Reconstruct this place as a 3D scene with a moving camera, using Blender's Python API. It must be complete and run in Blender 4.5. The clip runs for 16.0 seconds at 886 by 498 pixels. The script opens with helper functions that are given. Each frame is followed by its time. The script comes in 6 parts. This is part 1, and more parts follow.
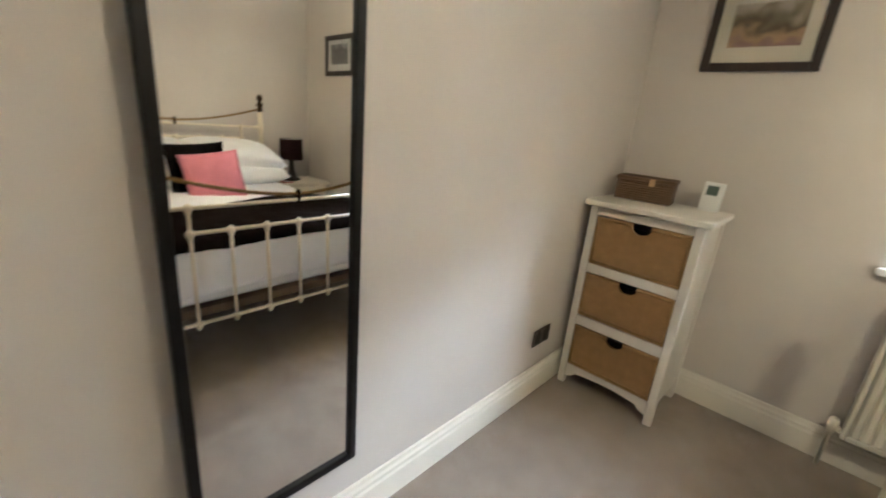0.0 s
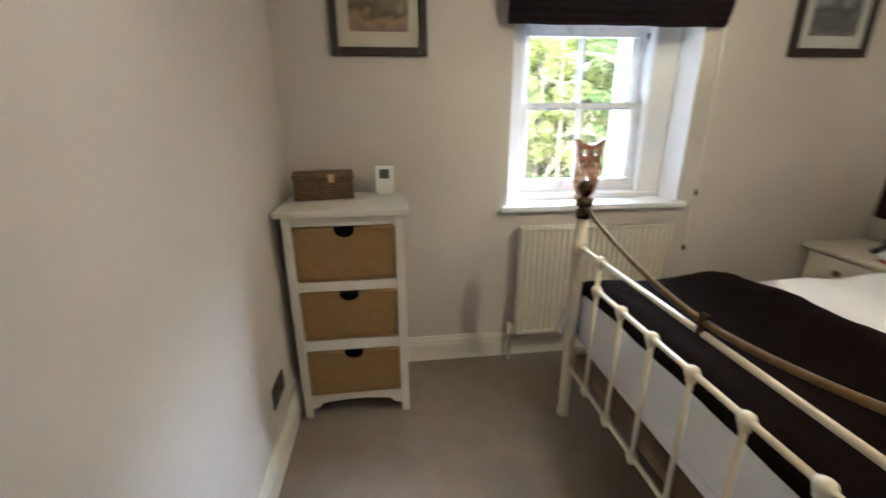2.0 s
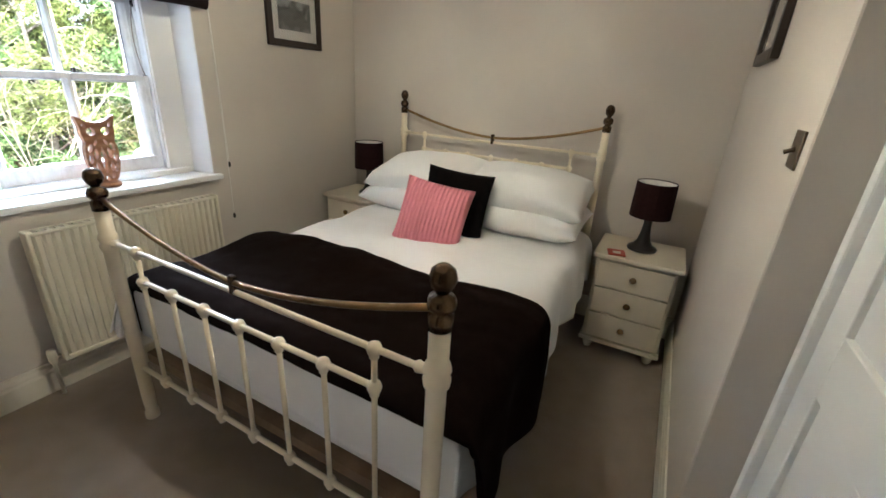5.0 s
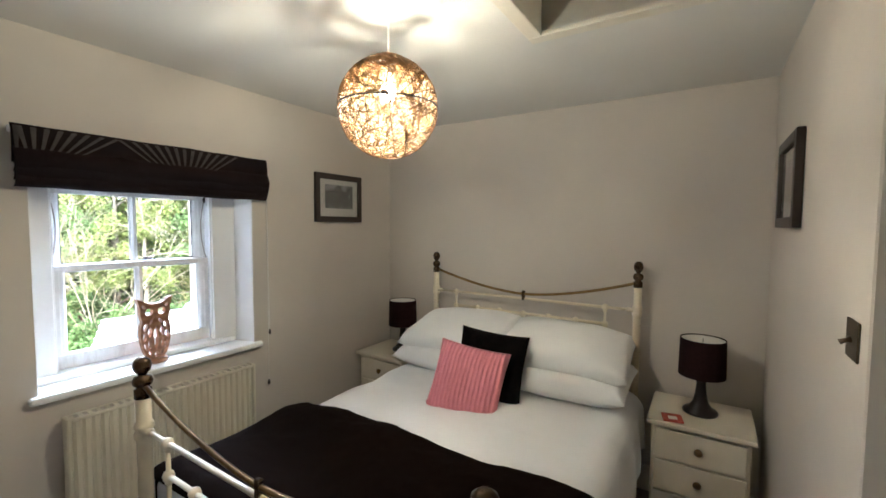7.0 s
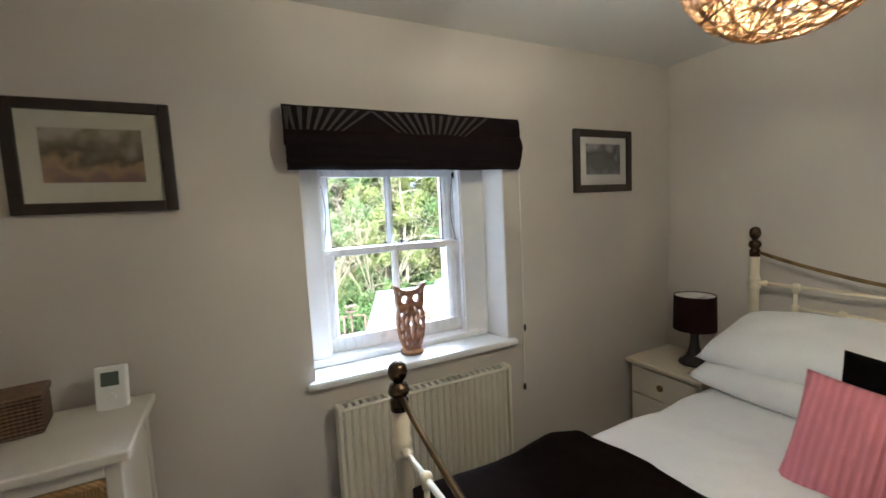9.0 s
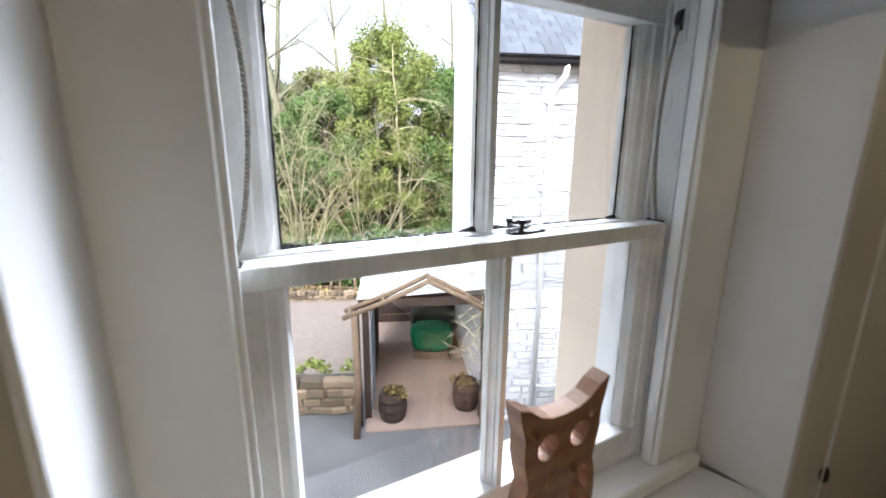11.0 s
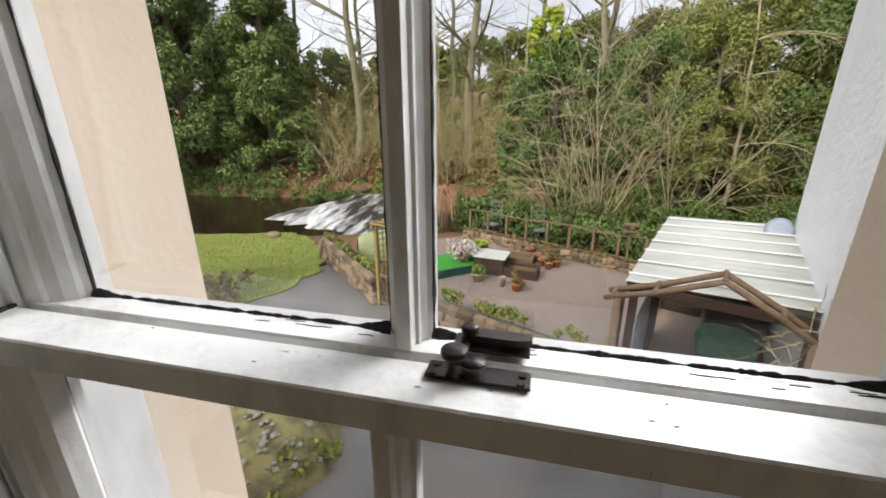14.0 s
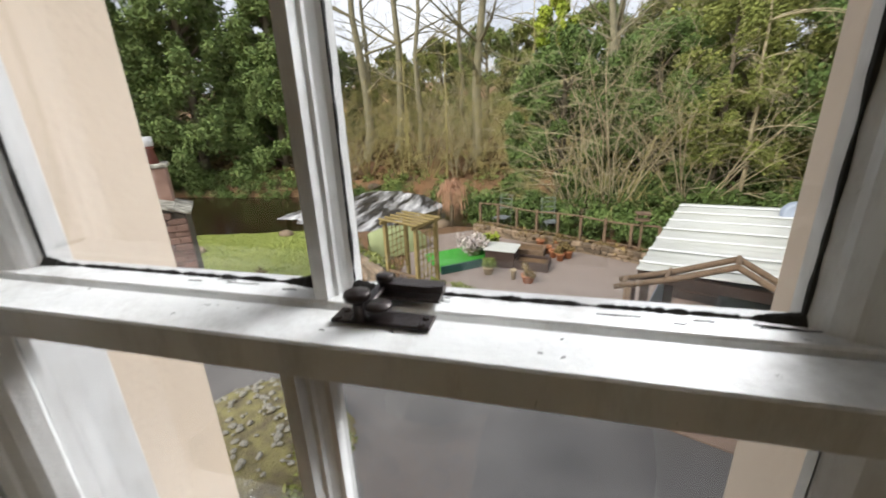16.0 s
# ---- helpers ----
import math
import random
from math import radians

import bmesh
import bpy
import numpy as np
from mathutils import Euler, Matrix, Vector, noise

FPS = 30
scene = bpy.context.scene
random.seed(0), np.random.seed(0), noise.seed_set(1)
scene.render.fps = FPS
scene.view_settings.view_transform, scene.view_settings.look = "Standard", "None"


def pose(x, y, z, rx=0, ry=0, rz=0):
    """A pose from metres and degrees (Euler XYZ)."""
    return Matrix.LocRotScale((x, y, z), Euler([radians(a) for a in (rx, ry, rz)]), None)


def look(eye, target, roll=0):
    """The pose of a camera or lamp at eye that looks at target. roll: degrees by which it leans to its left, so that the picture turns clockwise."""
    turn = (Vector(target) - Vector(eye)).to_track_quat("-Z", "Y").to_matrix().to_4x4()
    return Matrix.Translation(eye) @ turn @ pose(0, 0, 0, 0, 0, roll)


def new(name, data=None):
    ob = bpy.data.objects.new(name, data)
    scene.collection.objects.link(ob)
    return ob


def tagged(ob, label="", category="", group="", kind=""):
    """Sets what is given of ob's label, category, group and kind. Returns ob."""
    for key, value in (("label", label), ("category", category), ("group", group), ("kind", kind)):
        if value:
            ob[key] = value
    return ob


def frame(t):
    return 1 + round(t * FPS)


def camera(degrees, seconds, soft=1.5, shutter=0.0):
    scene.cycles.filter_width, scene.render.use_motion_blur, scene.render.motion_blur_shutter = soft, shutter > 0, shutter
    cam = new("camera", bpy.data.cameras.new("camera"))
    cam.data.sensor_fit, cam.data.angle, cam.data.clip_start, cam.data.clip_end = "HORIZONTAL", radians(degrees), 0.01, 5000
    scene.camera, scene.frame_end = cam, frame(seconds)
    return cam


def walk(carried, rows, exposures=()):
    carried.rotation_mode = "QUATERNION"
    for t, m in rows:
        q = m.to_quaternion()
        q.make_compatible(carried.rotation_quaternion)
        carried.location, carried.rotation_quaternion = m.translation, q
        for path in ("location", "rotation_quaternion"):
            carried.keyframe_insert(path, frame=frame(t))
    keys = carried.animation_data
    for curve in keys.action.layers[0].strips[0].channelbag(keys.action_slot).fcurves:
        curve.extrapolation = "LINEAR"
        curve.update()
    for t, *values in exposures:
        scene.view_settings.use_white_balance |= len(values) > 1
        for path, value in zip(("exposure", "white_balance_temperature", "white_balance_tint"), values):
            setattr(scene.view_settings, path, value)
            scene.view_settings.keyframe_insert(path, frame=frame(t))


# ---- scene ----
cam = camera(93.7, 16.0, soft=1.6, shutter=0.3)

PATH = [
    (0, (-0.661, -2.28, 1.266), (-1.948, -0.872, 0.664), 5.4),
    (0.5, (-0.761, -2.186, 1.32), (-1.699, -0.48, 0.862), 3.0),
    (1, (-0.807, -2.143, 1.324), (-1.517, -0.356, 0.772), 1.0),
    (1.5, (-0.925, -2.062, 1.332), (-1.339, -0.195, 0.749), 0.8),
    (2, (-1.024, -2.042, 1.336), (-0.795, -0.158, 0.705), -0.3),
    (2.5, (-1.04, -2.084, 1.351), (-0.124, -0.462, 0.624), 0.8),
    (3, (-1.001, -2.157, 1.367), (0.258, -0.75, 0.707), 1.7),
    (3.5, (-0.997, -2.191, 1.394), (0.37, -0.875, 0.76), 1.1),
    (4, (-0.98, -2.228, 1.414), (0.55, -1.175, 0.672), 1.8),
    (4.2, (-0.975, -2.24, 1.412), (0.596, -1.301, 0.606), 2.1),
    (6.3, (-0.937, -2.262, 1.492), (0.81, -1.411, 1.022), 0.8),
    (6.5, (-0.931, -2.26, 1.52), (0.792, -1.296, 1.202), 0.1),
    (7, (-0.945, -2.236, 1.565), (0.739, -1.163, 1.451), 0.4),
    (7.3, (-0.987, -2.222, 1.575), (0.681, -1.123, 1.496), 0.3),
    (7.5, (-0.958, -2.21, 1.577), (0.614, -0.978, 1.488), 0.5),
    (8, (-0.963, -2.111, 1.551), (0.357, -0.625, 1.329), -0.3),
    (8.5, (-0.854, -1.875, 1.512), (0.211, -0.193, 1.319), -2.6),
    (8.7, (-0.781, -1.81, 1.53), (0.125, -0.035, 1.368), -3.3),
    (10.8, (-0.393, -0.357, 1.471), (0.526, 1.361, 1.021), 0.9),
    (11, (-0.346, -0.259, 1.488), (0.577, 1.457, 1.035), 0.5),
    (11.5, (-0.245, -0.092, 1.499), (0.379, 1.731, 0.964), -0.7),
    (12, (-0.147, -0.001, 1.516), (-0.087, 1.883, 0.845), -0.4),
    (12.5, (-0.123, 0.02, 1.521), (-0.286, 1.885, 0.819), -0.7),
    (13, (-0.083, 0.015, 1.524), (-0.366, 1.868, 0.827), -0.2),
    (13.5, (0.021, 0.01, 1.514), (-0.42, 1.842, 0.843), 0.7),
    (14, (0.082, 0.008, 1.528), (-0.355, 1.848, 0.877), -0.2),
    (14.5, (0.115, 0.017, 1.536), (-0.258, 1.878, 0.904), -1.1),
    (15, (0.139, 0.028, 1.538), (-0.192, 1.896, 0.906), -1.5),
    (15.5, (0.149, 0.03, 1.536), (-0.154, 1.897, 0.887), -0.8),
    (16, (0.149, 0.012, 1.498), (-0.346, 1.83, 0.828), -2.3),
]
walk(cam, [(t, look(eye, aim, roll)) for t, eye, aim, roll in PATH],
     exposures=[(0, 4.36, 5250, 9), (0.6, 4.15, 5200, 9), (1.5, 4.08, 5150, 9), (4.2, 4.08, 5050, 9), (6.3, 3.82, 5030, 9), (7.5, 3.72, 5000, 9), (8.7, 3.58, 4950, 9), (10.8, 2.55, 5550, 9), (11.2, 2.0, 5600, 9), (11.6, 1.3, 5650, 9), (12, 0.92, 5800, 10), (12.5, 0.88, 6250, 10), (13.5, 0.98, 6450, 11), (16, 1.05, 6350, 10)])

# ---- light ----
world = bpy.data.worlds.new("overcast")
scene.world = world
world.use_nodes = True
wn = world.node_tree.nodes
sky = wn.new("ShaderNodeTexSky")
sky.sky_type = "NISHITA"
sky.sun_disc = False
sky.sun_elevation, sky.sun_rotation = radians(38), radians(212)
sky.air_density, sky.dust_density, sky.ozone_density = 1.0, 6.0, 0.6
cloud = wn.new("ShaderNodeMix")
cloud.data_type = "RGBA"
cloud.inputs[0].default_value = 0.75
cn = wn.new("ShaderNodeTexNoise")
cn.inputs["Scale"].default_value = 3.0
cn.inputs["Detail"].default_value = 6
cr = wn.new("ShaderNodeValToRGB")
cr.color_ramp.elements[0].position, cr.color_ramp.elements[0].color = 0.3, (7.0, 7.4, 8.2, 1)
cr.color_ramp.elements[1].position, cr.color_ramp.elements[1].color = 0.75, (12.5, 12.6, 13, 1)
wl = world.node_tree.links
wl.new(cn.outputs["Fac"], cr.inputs["Fac"])
wl.new(sky.outputs["Color"], cloud.inputs[6])
wl.new(cr.outputs["Color"], cloud.inputs[7])
wl.new(cloud.outputs[2], wn["Background"].inputs["Color"])
wn["Background"].inputs["Strength"].default_value = 0.075

sun = new("sun", bpy.data.lights.new("sun", "SUN"))
sun.data.energy, sun.data.angle, sun.data.color = 2.1, radians(30), (1, 0.96, 0.89)
sun.matrix_world = look((0, 0, 10), (2.6, 4.2, 6.2))

bulb_light = new("bulb_light", bpy.data.lights.new("bulb_light", "POINT"))
bulb_light.data.energy, bulb_light.data.color, bulb_light.data.shadow_soft_size = 9.6, (1, 0.80, 0.48), 0.04
bulb_light.location = (0.19, -1.283, 1.995)

# stands in for the bright sky above the trees, as seen from the window
sky_light = new("sky_light", bpy.data.lights.new("sky_light", "AREA"))
sky_light.data.shape, sky_light.data.size, sky_light.data.size_y = "RECTANGLE", 2.6, 1.0
sky_light.data.energy, sky_light.data.color = 92, (0.96, 0.97, 0.97)
sky_light.matrix_world = look((1.9, 2.8, 3.45), (0.0, 0.3, 1.35))


# ---- materials ----
def mat(name, col, rough=0.6, metal=0.0, var=0.12, scale=6.0, bump=0.15, bscale=60.0, col2=None, dist=0.004, coat=0.0, detail=5, contrast=0.25, rand=0.0, sheen=0.0):
    m = bpy.data.materials.new(name)
    m.use_nodes = True
    n, l = m.node_tree.nodes, m.node_tree.links
    b = n["Principled BSDF"]
    tc = n.new("ShaderNodeTexCoord")
    n1 = n.new("ShaderNodeTexNoise")
    n1.inputs["Scale"].default_value, n1.inputs["Detail"].default_value = scale, detail
    l.new(tc.outputs["Object"], n1.inputs["Vector"])
    r = n.new("ShaderNodeValToRGB")
    c2 = col2 or tuple(min(1, c * (1 + var)) for c in col)
    c1 = col if col2 else tuple(c * (1 - var) for c in col)
    r.color_ramp.elements[0].position, r.color_ramp.elements[0].color = 0.5 - contrast, (*c1, 1)
    r.color_ramp.elements[1].position, r.color_ramp.elements[1].color = 0.5 + contrast, (*c2, 1)
    l.new(n1.outputs["Fac"], r.inputs["Fac"])
    out = r.outputs["Color"]
    if rand:
        oi = n.new("ShaderNodeObjectInfo")
        hs = n.new("ShaderNodeHueSaturation")
        mr = n.new("ShaderNodeMapRange")
        mr.inputs["To Min"].default_value, mr.inputs["To Max"].default_value = 1 - rand, 1 + rand
        l.new(oi.outputs["Random"], mr.inputs["Value"])
        l.new(mr.outputs[0], hs.inputs["Value"])
        l.new(out, hs.inputs["Color"])
        out = hs.outputs["Color"]
    l.new(out, b.inputs["Base Color"])
    b.inputs["Roughness"].default_value, b.inputs["Metallic"].default_value = rough, metal
    b.inputs["Coat Weight"].default_value = coat
    b.inputs["Sheen Weight"].default_value = sheen
    if bump:
        n2 = n.new("ShaderNodeTexNoise")
        n2.inputs["Scale"].default_value, n2.inputs["Detail"].default_value = bscale, 4
        l.new(tc.outputs["Object"], n2.inputs["Vector"])
        bp = n.new("ShaderNodeBump")
        bp.inputs["Strength"].default_value, bp.inputs["Distance"].default_value = bump, dist
        l.new(n2.outputs["Fac"], bp.inputs["Height"])
        l.new(bp.outputs["Normal"], b.inputs["Normal"])
    return m


def striped(m, axis, scale, strength=0.6, dist=0.004, tint=None, profile="SIN", kind="BANDS"):
    """Adds ribs running across an axis to a material: relief, and a second colour in the furrows."""
    n, l = m.node_tree.nodes, m.node_tree.links
    b = n["Principled BSDF"]
    tc = n.new("ShaderNodeTexCoord")
    w = n.new("ShaderNodeTexWave")
    w.wave_type, w.wave_profile = kind, profile
    if kind == "BANDS":
        w.bands_direction = axis
    w.inputs["Scale"].default_value, w.inputs["Distortion"].default_value = scale, 0.4
    l.new(tc.outputs["Object"], w.inputs["Vector"])
    bp = n.new("ShaderNodeBump")
    bp.inputs["Strength"].default_value, bp.inputs["Distance"].default_value = strength, dist
    l.new(w.outputs["Fac"], bp.inputs["Height"])
    if b.inputs["Normal"].links:
        l.new(b.inputs["Normal"].links[0].from_socket, bp.inputs["Normal"])
    l.new(bp.outputs["Normal"], b.inputs["Normal"])
    if tint:
        mx = n.new("ShaderNodeMix")
        mx.data_type = "RGBA"
        src = b.inputs["Base Color"].links[0].from_socket
        l.new(w.outputs["Fac"], mx.inputs[0])
        mx.inputs[6].default_value = (*tint, 1)
        l.new(src, mx.inputs[7])
        l.new(mx.outputs[2], b.inputs["Base Color"])
    return m


M_WALL = mat("wall_paint", (0.56, 0.515, 0.465), 0.75, var=0.04, scale=2.5, bump=0.12, bscale=140, dist=0.002)
M_CEIL = mat("ceiling_paint", (0.70, 0.69, 0.67), 0.8, var=0.03, scale=2, bump=0.12, bscale=40, dist=0.003)
M_CARPET = mat("carpet", (0.25, 0.195, 0.145), 0.95, var=0.16, scale=9, bump=0.9, bscale=420, dist=0.006, sheen=0.3)
M_SKIRT = mat("cream_gloss", (0.72, 0.68, 0.59), 0.35, var=0.03, scale=4, bump=0.05, bscale=60)
M_WHITE = mat("white_gloss", (0.80, 0.80, 0.79), 0.35, var=0.03, scale=5, bump=0.12, bscale=45, dist=0.002)
M_SASH = mat("old_sash_paint", (0.68, 0.68, 0.67), 0.38, var=0.06, scale=14, bump=0.25, bscale=70, dist=0.003, col2=(0.82, 0.82, 0.81))
def grimy(m, col, at, stretch, lo, hi, strength):
    """Lays patchy stains with a shape of their own over a material's colour."""
    n, l = m.node_tree.nodes, m.node_tree.links
    b = n["Principled BSDF"]
    tc, mp, nz, rp, mx = (n.new(k) for k in ("ShaderNodeTexCoord", "ShaderNodeMapping", "ShaderNodeTexNoise", "ShaderNodeMapRange", "ShaderNodeMix"))
    mp.inputs["Scale"].default_value = stretch
    l.new(tc.outputs["Object"], mp.inputs["Vector"])
    l.new(mp.outputs[0], nz.inputs["Vector"])
    nz.inputs["Scale"].default_value, nz.inputs["Detail"].default_value, nz.inputs["Roughness"].default_value = at, 8, 0.7
    rp.inputs["From Min"].default_value, rp.inputs["From Max"].default_value, rp.inputs["To Max"].default_value = lo, hi, strength
    l.new(nz.outputs["Fac"], rp.inputs["Value"])
    mx.data_type = "RGBA"
    l.new(rp.outputs[0], mx.inputs[0])
    l.new(b.inputs["Base Color"].links[0].from_socket, mx.inputs[6])
    mx.inputs[7].default_value = (*col, 1)
    l.new(mx.outputs[2], b.inputs["Base Color"])
    return m


grimy(M_SASH, (0.30, 0.27, 0.24), 16, (1, 1, 0.25), 0.50, 0.75, 0.6)
grimy(M_SASH, (0.06, 0.05, 0.045), 90, (1, 1, 0.4), 0.66, 0.72, 0.7)
M_MOULD = mat("black_mould", (0.02, 0.018, 0.015), 0.8, var=0.4, scale=40, bump=0.6, bscale=120)
M_REVEAL = mat("white_reveal_paint", (0.78, 0.77, 0.76), 0.7, var=0.03, scale=5, bump=0.15, bscale=60, dist=0.003)
M_RENDER = mat("cream_render", (0.72, 0.60, 0.47), 0.85, var=0.05, scale=5, bump=0.3, bscale=90)
M_GLASS = bpy.data.materials.new("glass")
M_GLASS.use_nodes = True
gb = M_GLASS.node_tree.nodes["Principled BSDF"]
gb.inputs["Transmission Weight"].default_value, gb.inputs["Roughness"].default_value, gb.inputs["IOR"].default_value = 1.0, 0.0, 1.45
M_MIRROR = bpy.data.materials.new("mirror_glass")
M_MIRROR.use_nodes = True
mb = M_MIRROR.node_tree.nodes["Principled BSDF"]
mb.inputs["Metallic"].default_value, mb.inputs["Roughness"].default_value, mb.inputs["Base Color"].default_value = 1.0, 0.015, (0.9, 0.9, 0.88, 1)
# also colours the blocks that stand for shade inside the basket drawers
M_BLACK = mat("black_stained_wood_and_shade", (0.007, 0.006, 0.0055), 0.42, var=0.3, scale=20, bump=0.1)
M_BLACK.node_tree.nodes["Principled BSDF"].inputs["Specular IOR Level"].default_value = 0.2
M_FRAME = mat("dark_frame_wood", (0.018, 0.0095, 0.0065), 0.42, var=0.35, scale=18, bump=0.15)
M_MOUNT = mat("mount_card", (0.66, 0.61, 0.48), 0.8, var=0.03, bump=0.05)
M_MOUNT2 = mat("white_mount_card", (0.75, 0.73, 0.68), 0.8, var=0.03, bump=0.05)
M_IRON = mat("cream_enamel", (0.74, 0.66, 0.50), 0.32, var=0.05, scale=12, bump=0.08, coat=0.3)
M_BRASS = mat("aged_brass", (0.24, 0.16, 0.07), 0.28, 1.0, var=0.35, scale=14, bump=0.06)
M_DBRASS = mat("dark_brass", (0.085, 0.058, 0.035), 0.25, 1.0, var=0.35, scale=14, bump=0.06)
M_LINEN = mat("white_linen", (0.80, 0.80, 0.81), 0.85, var=0.02, scale=4, bump=0.25, bscale=25, dist=0.006, sheen=0.2)
M_THROW = mat("dark_brown_throw", (0.0065, 0.0038, 0.0028), 1.0, var=0.25, scale=30, bump=0.7, bscale=350, dist=0.004)
M_PINK = striped(mat("pink_knit", (0.70, 0.25, 0.30), 0.9, var=0.08, scale=20, bump=0.4, bscale=250), "X", 14, 0.6, 0.010, tint=(0.62, 0.21, 0.255))
M_BLACKC = mat("black_plush", (0.0045, 0.0038, 0.0038), 0.95, var=0.3, scale=30, bump=0.6, bscale=300)
M_STAND = mat("cream_cabinet_paint", (0.66, 0.60, 0.49), 0.45, var=0.04, scale=8, bump=0.08)
M_CHEST = mat("chest_paint", (0.64, 0.60, 0.53), 0.45, var=0.04, scale=8, bump=0.08)
M_WICKER = striped(striped(mat("water_hyacinth_weave", (0.33, 0.19, 0.065), 0.75, var=0.22, scale=25, bump=0.5, bscale=160), "Z", 60, 0.4, 0.003, tint=(0.27, 0.16, 0.066)), "X", 44, 0.6, 0.003)
M_RIM = striped(mat("braided_rim", (0.40, 0.245, 0.095), 0.7, var=0.2, scale=30, bump=0.4, bscale=160), "DIAGONAL", 40, 0.6, 0.003, tint=(0.29, 0.17, 0.06))
M_WICKER_D = striped(striped(mat("brown_wicker", (0.20, 0.12, 0.065), 0.7, var=0.3, scale=40, bump=0.5, bscale=160), "Z", 30, 0.8, 0.005, tint=(0.07, 0.04, 0.02)), "X", 26, 0.5, 0.003)
for dark_cloth in (M_THROW, M_BLACKC):
    dark_cloth.node_tree.nodes["Principled BSDF"].inputs["Specular IOR Level"].default_value = 0.03
M_LAMPWOOD = mat("lamp_dark_wood", (0.010, 0.006, 0.005), 0.3, var=0.3, scale=20, bump=0.05)
M_SHADE = mat("plum_shade_fabric", (0.018, 0.007, 0.0075), 0.85, var=0.2, scale=60, bump=0.4, bscale=300)
M_SHADE.node_tree.nodes["Principled BSDF"].inputs["Specular IOR Level"].default_value = 0.1
M_SHADEIN = mat("shade_lining", (0.8, 0.78, 0.74), 0.8, var=0.02)
M_OWL = striped(mat("carved_wood", (0.31, 0.15, 0.065), 0.55, var=0.35, scale=14, bump=0.2, bscale=90), "Z", 9, 0.15, 0.002, tint=(0.24, 0.105, 0.042))
M_OWLCUT = mat("cut_wood", (0.55, 0.36, 0.18), 0.7, var=0.15, scale=20, bump=0.2)
M_BLIND = striped(mat("blind_fabric", (0.012, 0.0065, 0.0065), 0.6, var=0.3, scale=16, bump=0.4, bscale=120), "X", 3.0, 0.3, 0.003, tint=(0.010, 0.007, 0.008), kind="RINGS")
M_BLIND.node_tree.nodes["Principled BSDF"].inputs["Specular IOR Level"].default_value = 0.08
M_BLINDSTRIPE = mat("blind_stripe", (0.034, 0.024, 0.020), 0.6, var=0.3, scale=40, bump=0.3, bscale=150)
M_RAD = mat("radiator_enamel", (0.70, 0.66, 0.54), 0.4, var=0.03, scale=6, bump=0.05)
M_PLASTIC = mat("white_plastic", (0.78, 0.78, 0.76), 0.4, var=0.02, bump=0.03)
M_LCD = mat("lcd", (0.10, 0.13, 0.11), 0.25, var=0.1, bump=0)
M_SWITCH = mat("bronze_plate", (0.12, 0.09, 0.06), 0.35, 0.9, var=0.25, scale=30, bump=0.05)
M_SOCKET = mat("dark_socket", (0.03, 0.02, 0.015), 0.4, 0.3, var=0.2, bump=0.05)
M_RED = mat("red_card", (0.40, 0.05, 0.03), 0.5, var=0.15, scale=20, bump=0.02)
M_ROPE = striped(mat("sash_cord", (0.42, 0.38, 0.33), 0.9, var=0.45, scale=160, bump=0.8, bscale=420), "DIAGONAL", 130, 0.5, 0.002, tint=(0.20, 0.175, 0.15))
M_CATCH = mat("black_iron", (0.030, 0.022, 0.020), 0.35, 0.6, var=0.3, scale=40, bump=0.15, bscale=200)
M_RATTAN = mat("rattan", (0.115, 0.062, 0.018), 0.6, var=0.3, scale=30, bump=0.2)
rn, rl = M_RATTAN.node_tree.nodes, M_RATTAN.node_tree.links
thin, blend = rn.new("ShaderNodeBsdfTranslucent"), rn.new("ShaderNodeMixShader")
thin.inputs["Color"].default_value = (0.48, 0.29, 0.10, 1)
blend.inputs[0].default_value = 0.2
rl.new(rn["Principled BSDF"].outputs[0], blend.inputs[1])
rl.new(thin.outputs[0], blend.inputs[2])
rl.new(blend.outputs[0], rn["Material Output"].inputs["Surface"])
M_BULB = bpy.data.materials.new("bulb_glow")
M_BULB.use_nodes = True
bb = M_BULB.node_tree.nodes["Principled BSDF"]
bb.inputs["Emission Color"].default_value, bb.inputs["Emission Strength"].default_value = (1, 0.74, 0.40, 1), 6
M_STONE = mat("rubble_stone", (0.15, 0.105, 0.065), 0.9, scale=9, bump=0.7, bscale=35, dist=0.02, col2=(0.33, 0.25, 0.165), rand=0.55)
M_REDSTONE = mat("red_sandstone", (0.20, 0.115, 0.085), 0.9, scale=9, bump=0.7, bscale=35, dist=0.02, col2=(0.34, 0.22, 0.17), rand=0.35)
M_WSTONE = mat("whitewashed_stone", (0.76, 0.77, 0.78), 0.85, scale=5, bump=0.9, bscale=22, dist=0.03, col2=(0.86, 0.86, 0.86), rand=0.06)
M_WMORTAR = mat("whitewashed_mortar", (0.74, 0.76, 0.78), 0.9, scale=4, bump=0.7, bscale=12, dist=0.03, col2=(0.86, 0.87, 0.88))
M_WJOINT = mat("grey_whitewash", (0.40, 0.41, 0.42), 0.95, scale=6, bump=0.8, bscale=16, dist=0.03, col2=(0.66, 0.67, 0.68))
M_MORTAR = mat("earth_mortar", (0.10, 0.085, 0.065), 0.95, var=0.3, scale=9, bump=0.6, bscale=40)
M_ASPHALT = mat("worn_asphalt", (0.12, 0.115, 0.11), 0.55, scale=1.2, bump=0.5, bscale=90, dist=0.006, col2=(0.20, 0.19, 0.18))
M_GRAVEL = mat("gravel", (0.21, 0.16, 0.125), 0.95, scale=14, bump=0.9, bscale=70, dist=0.015, col2=(0.34, 0.28, 0.24))
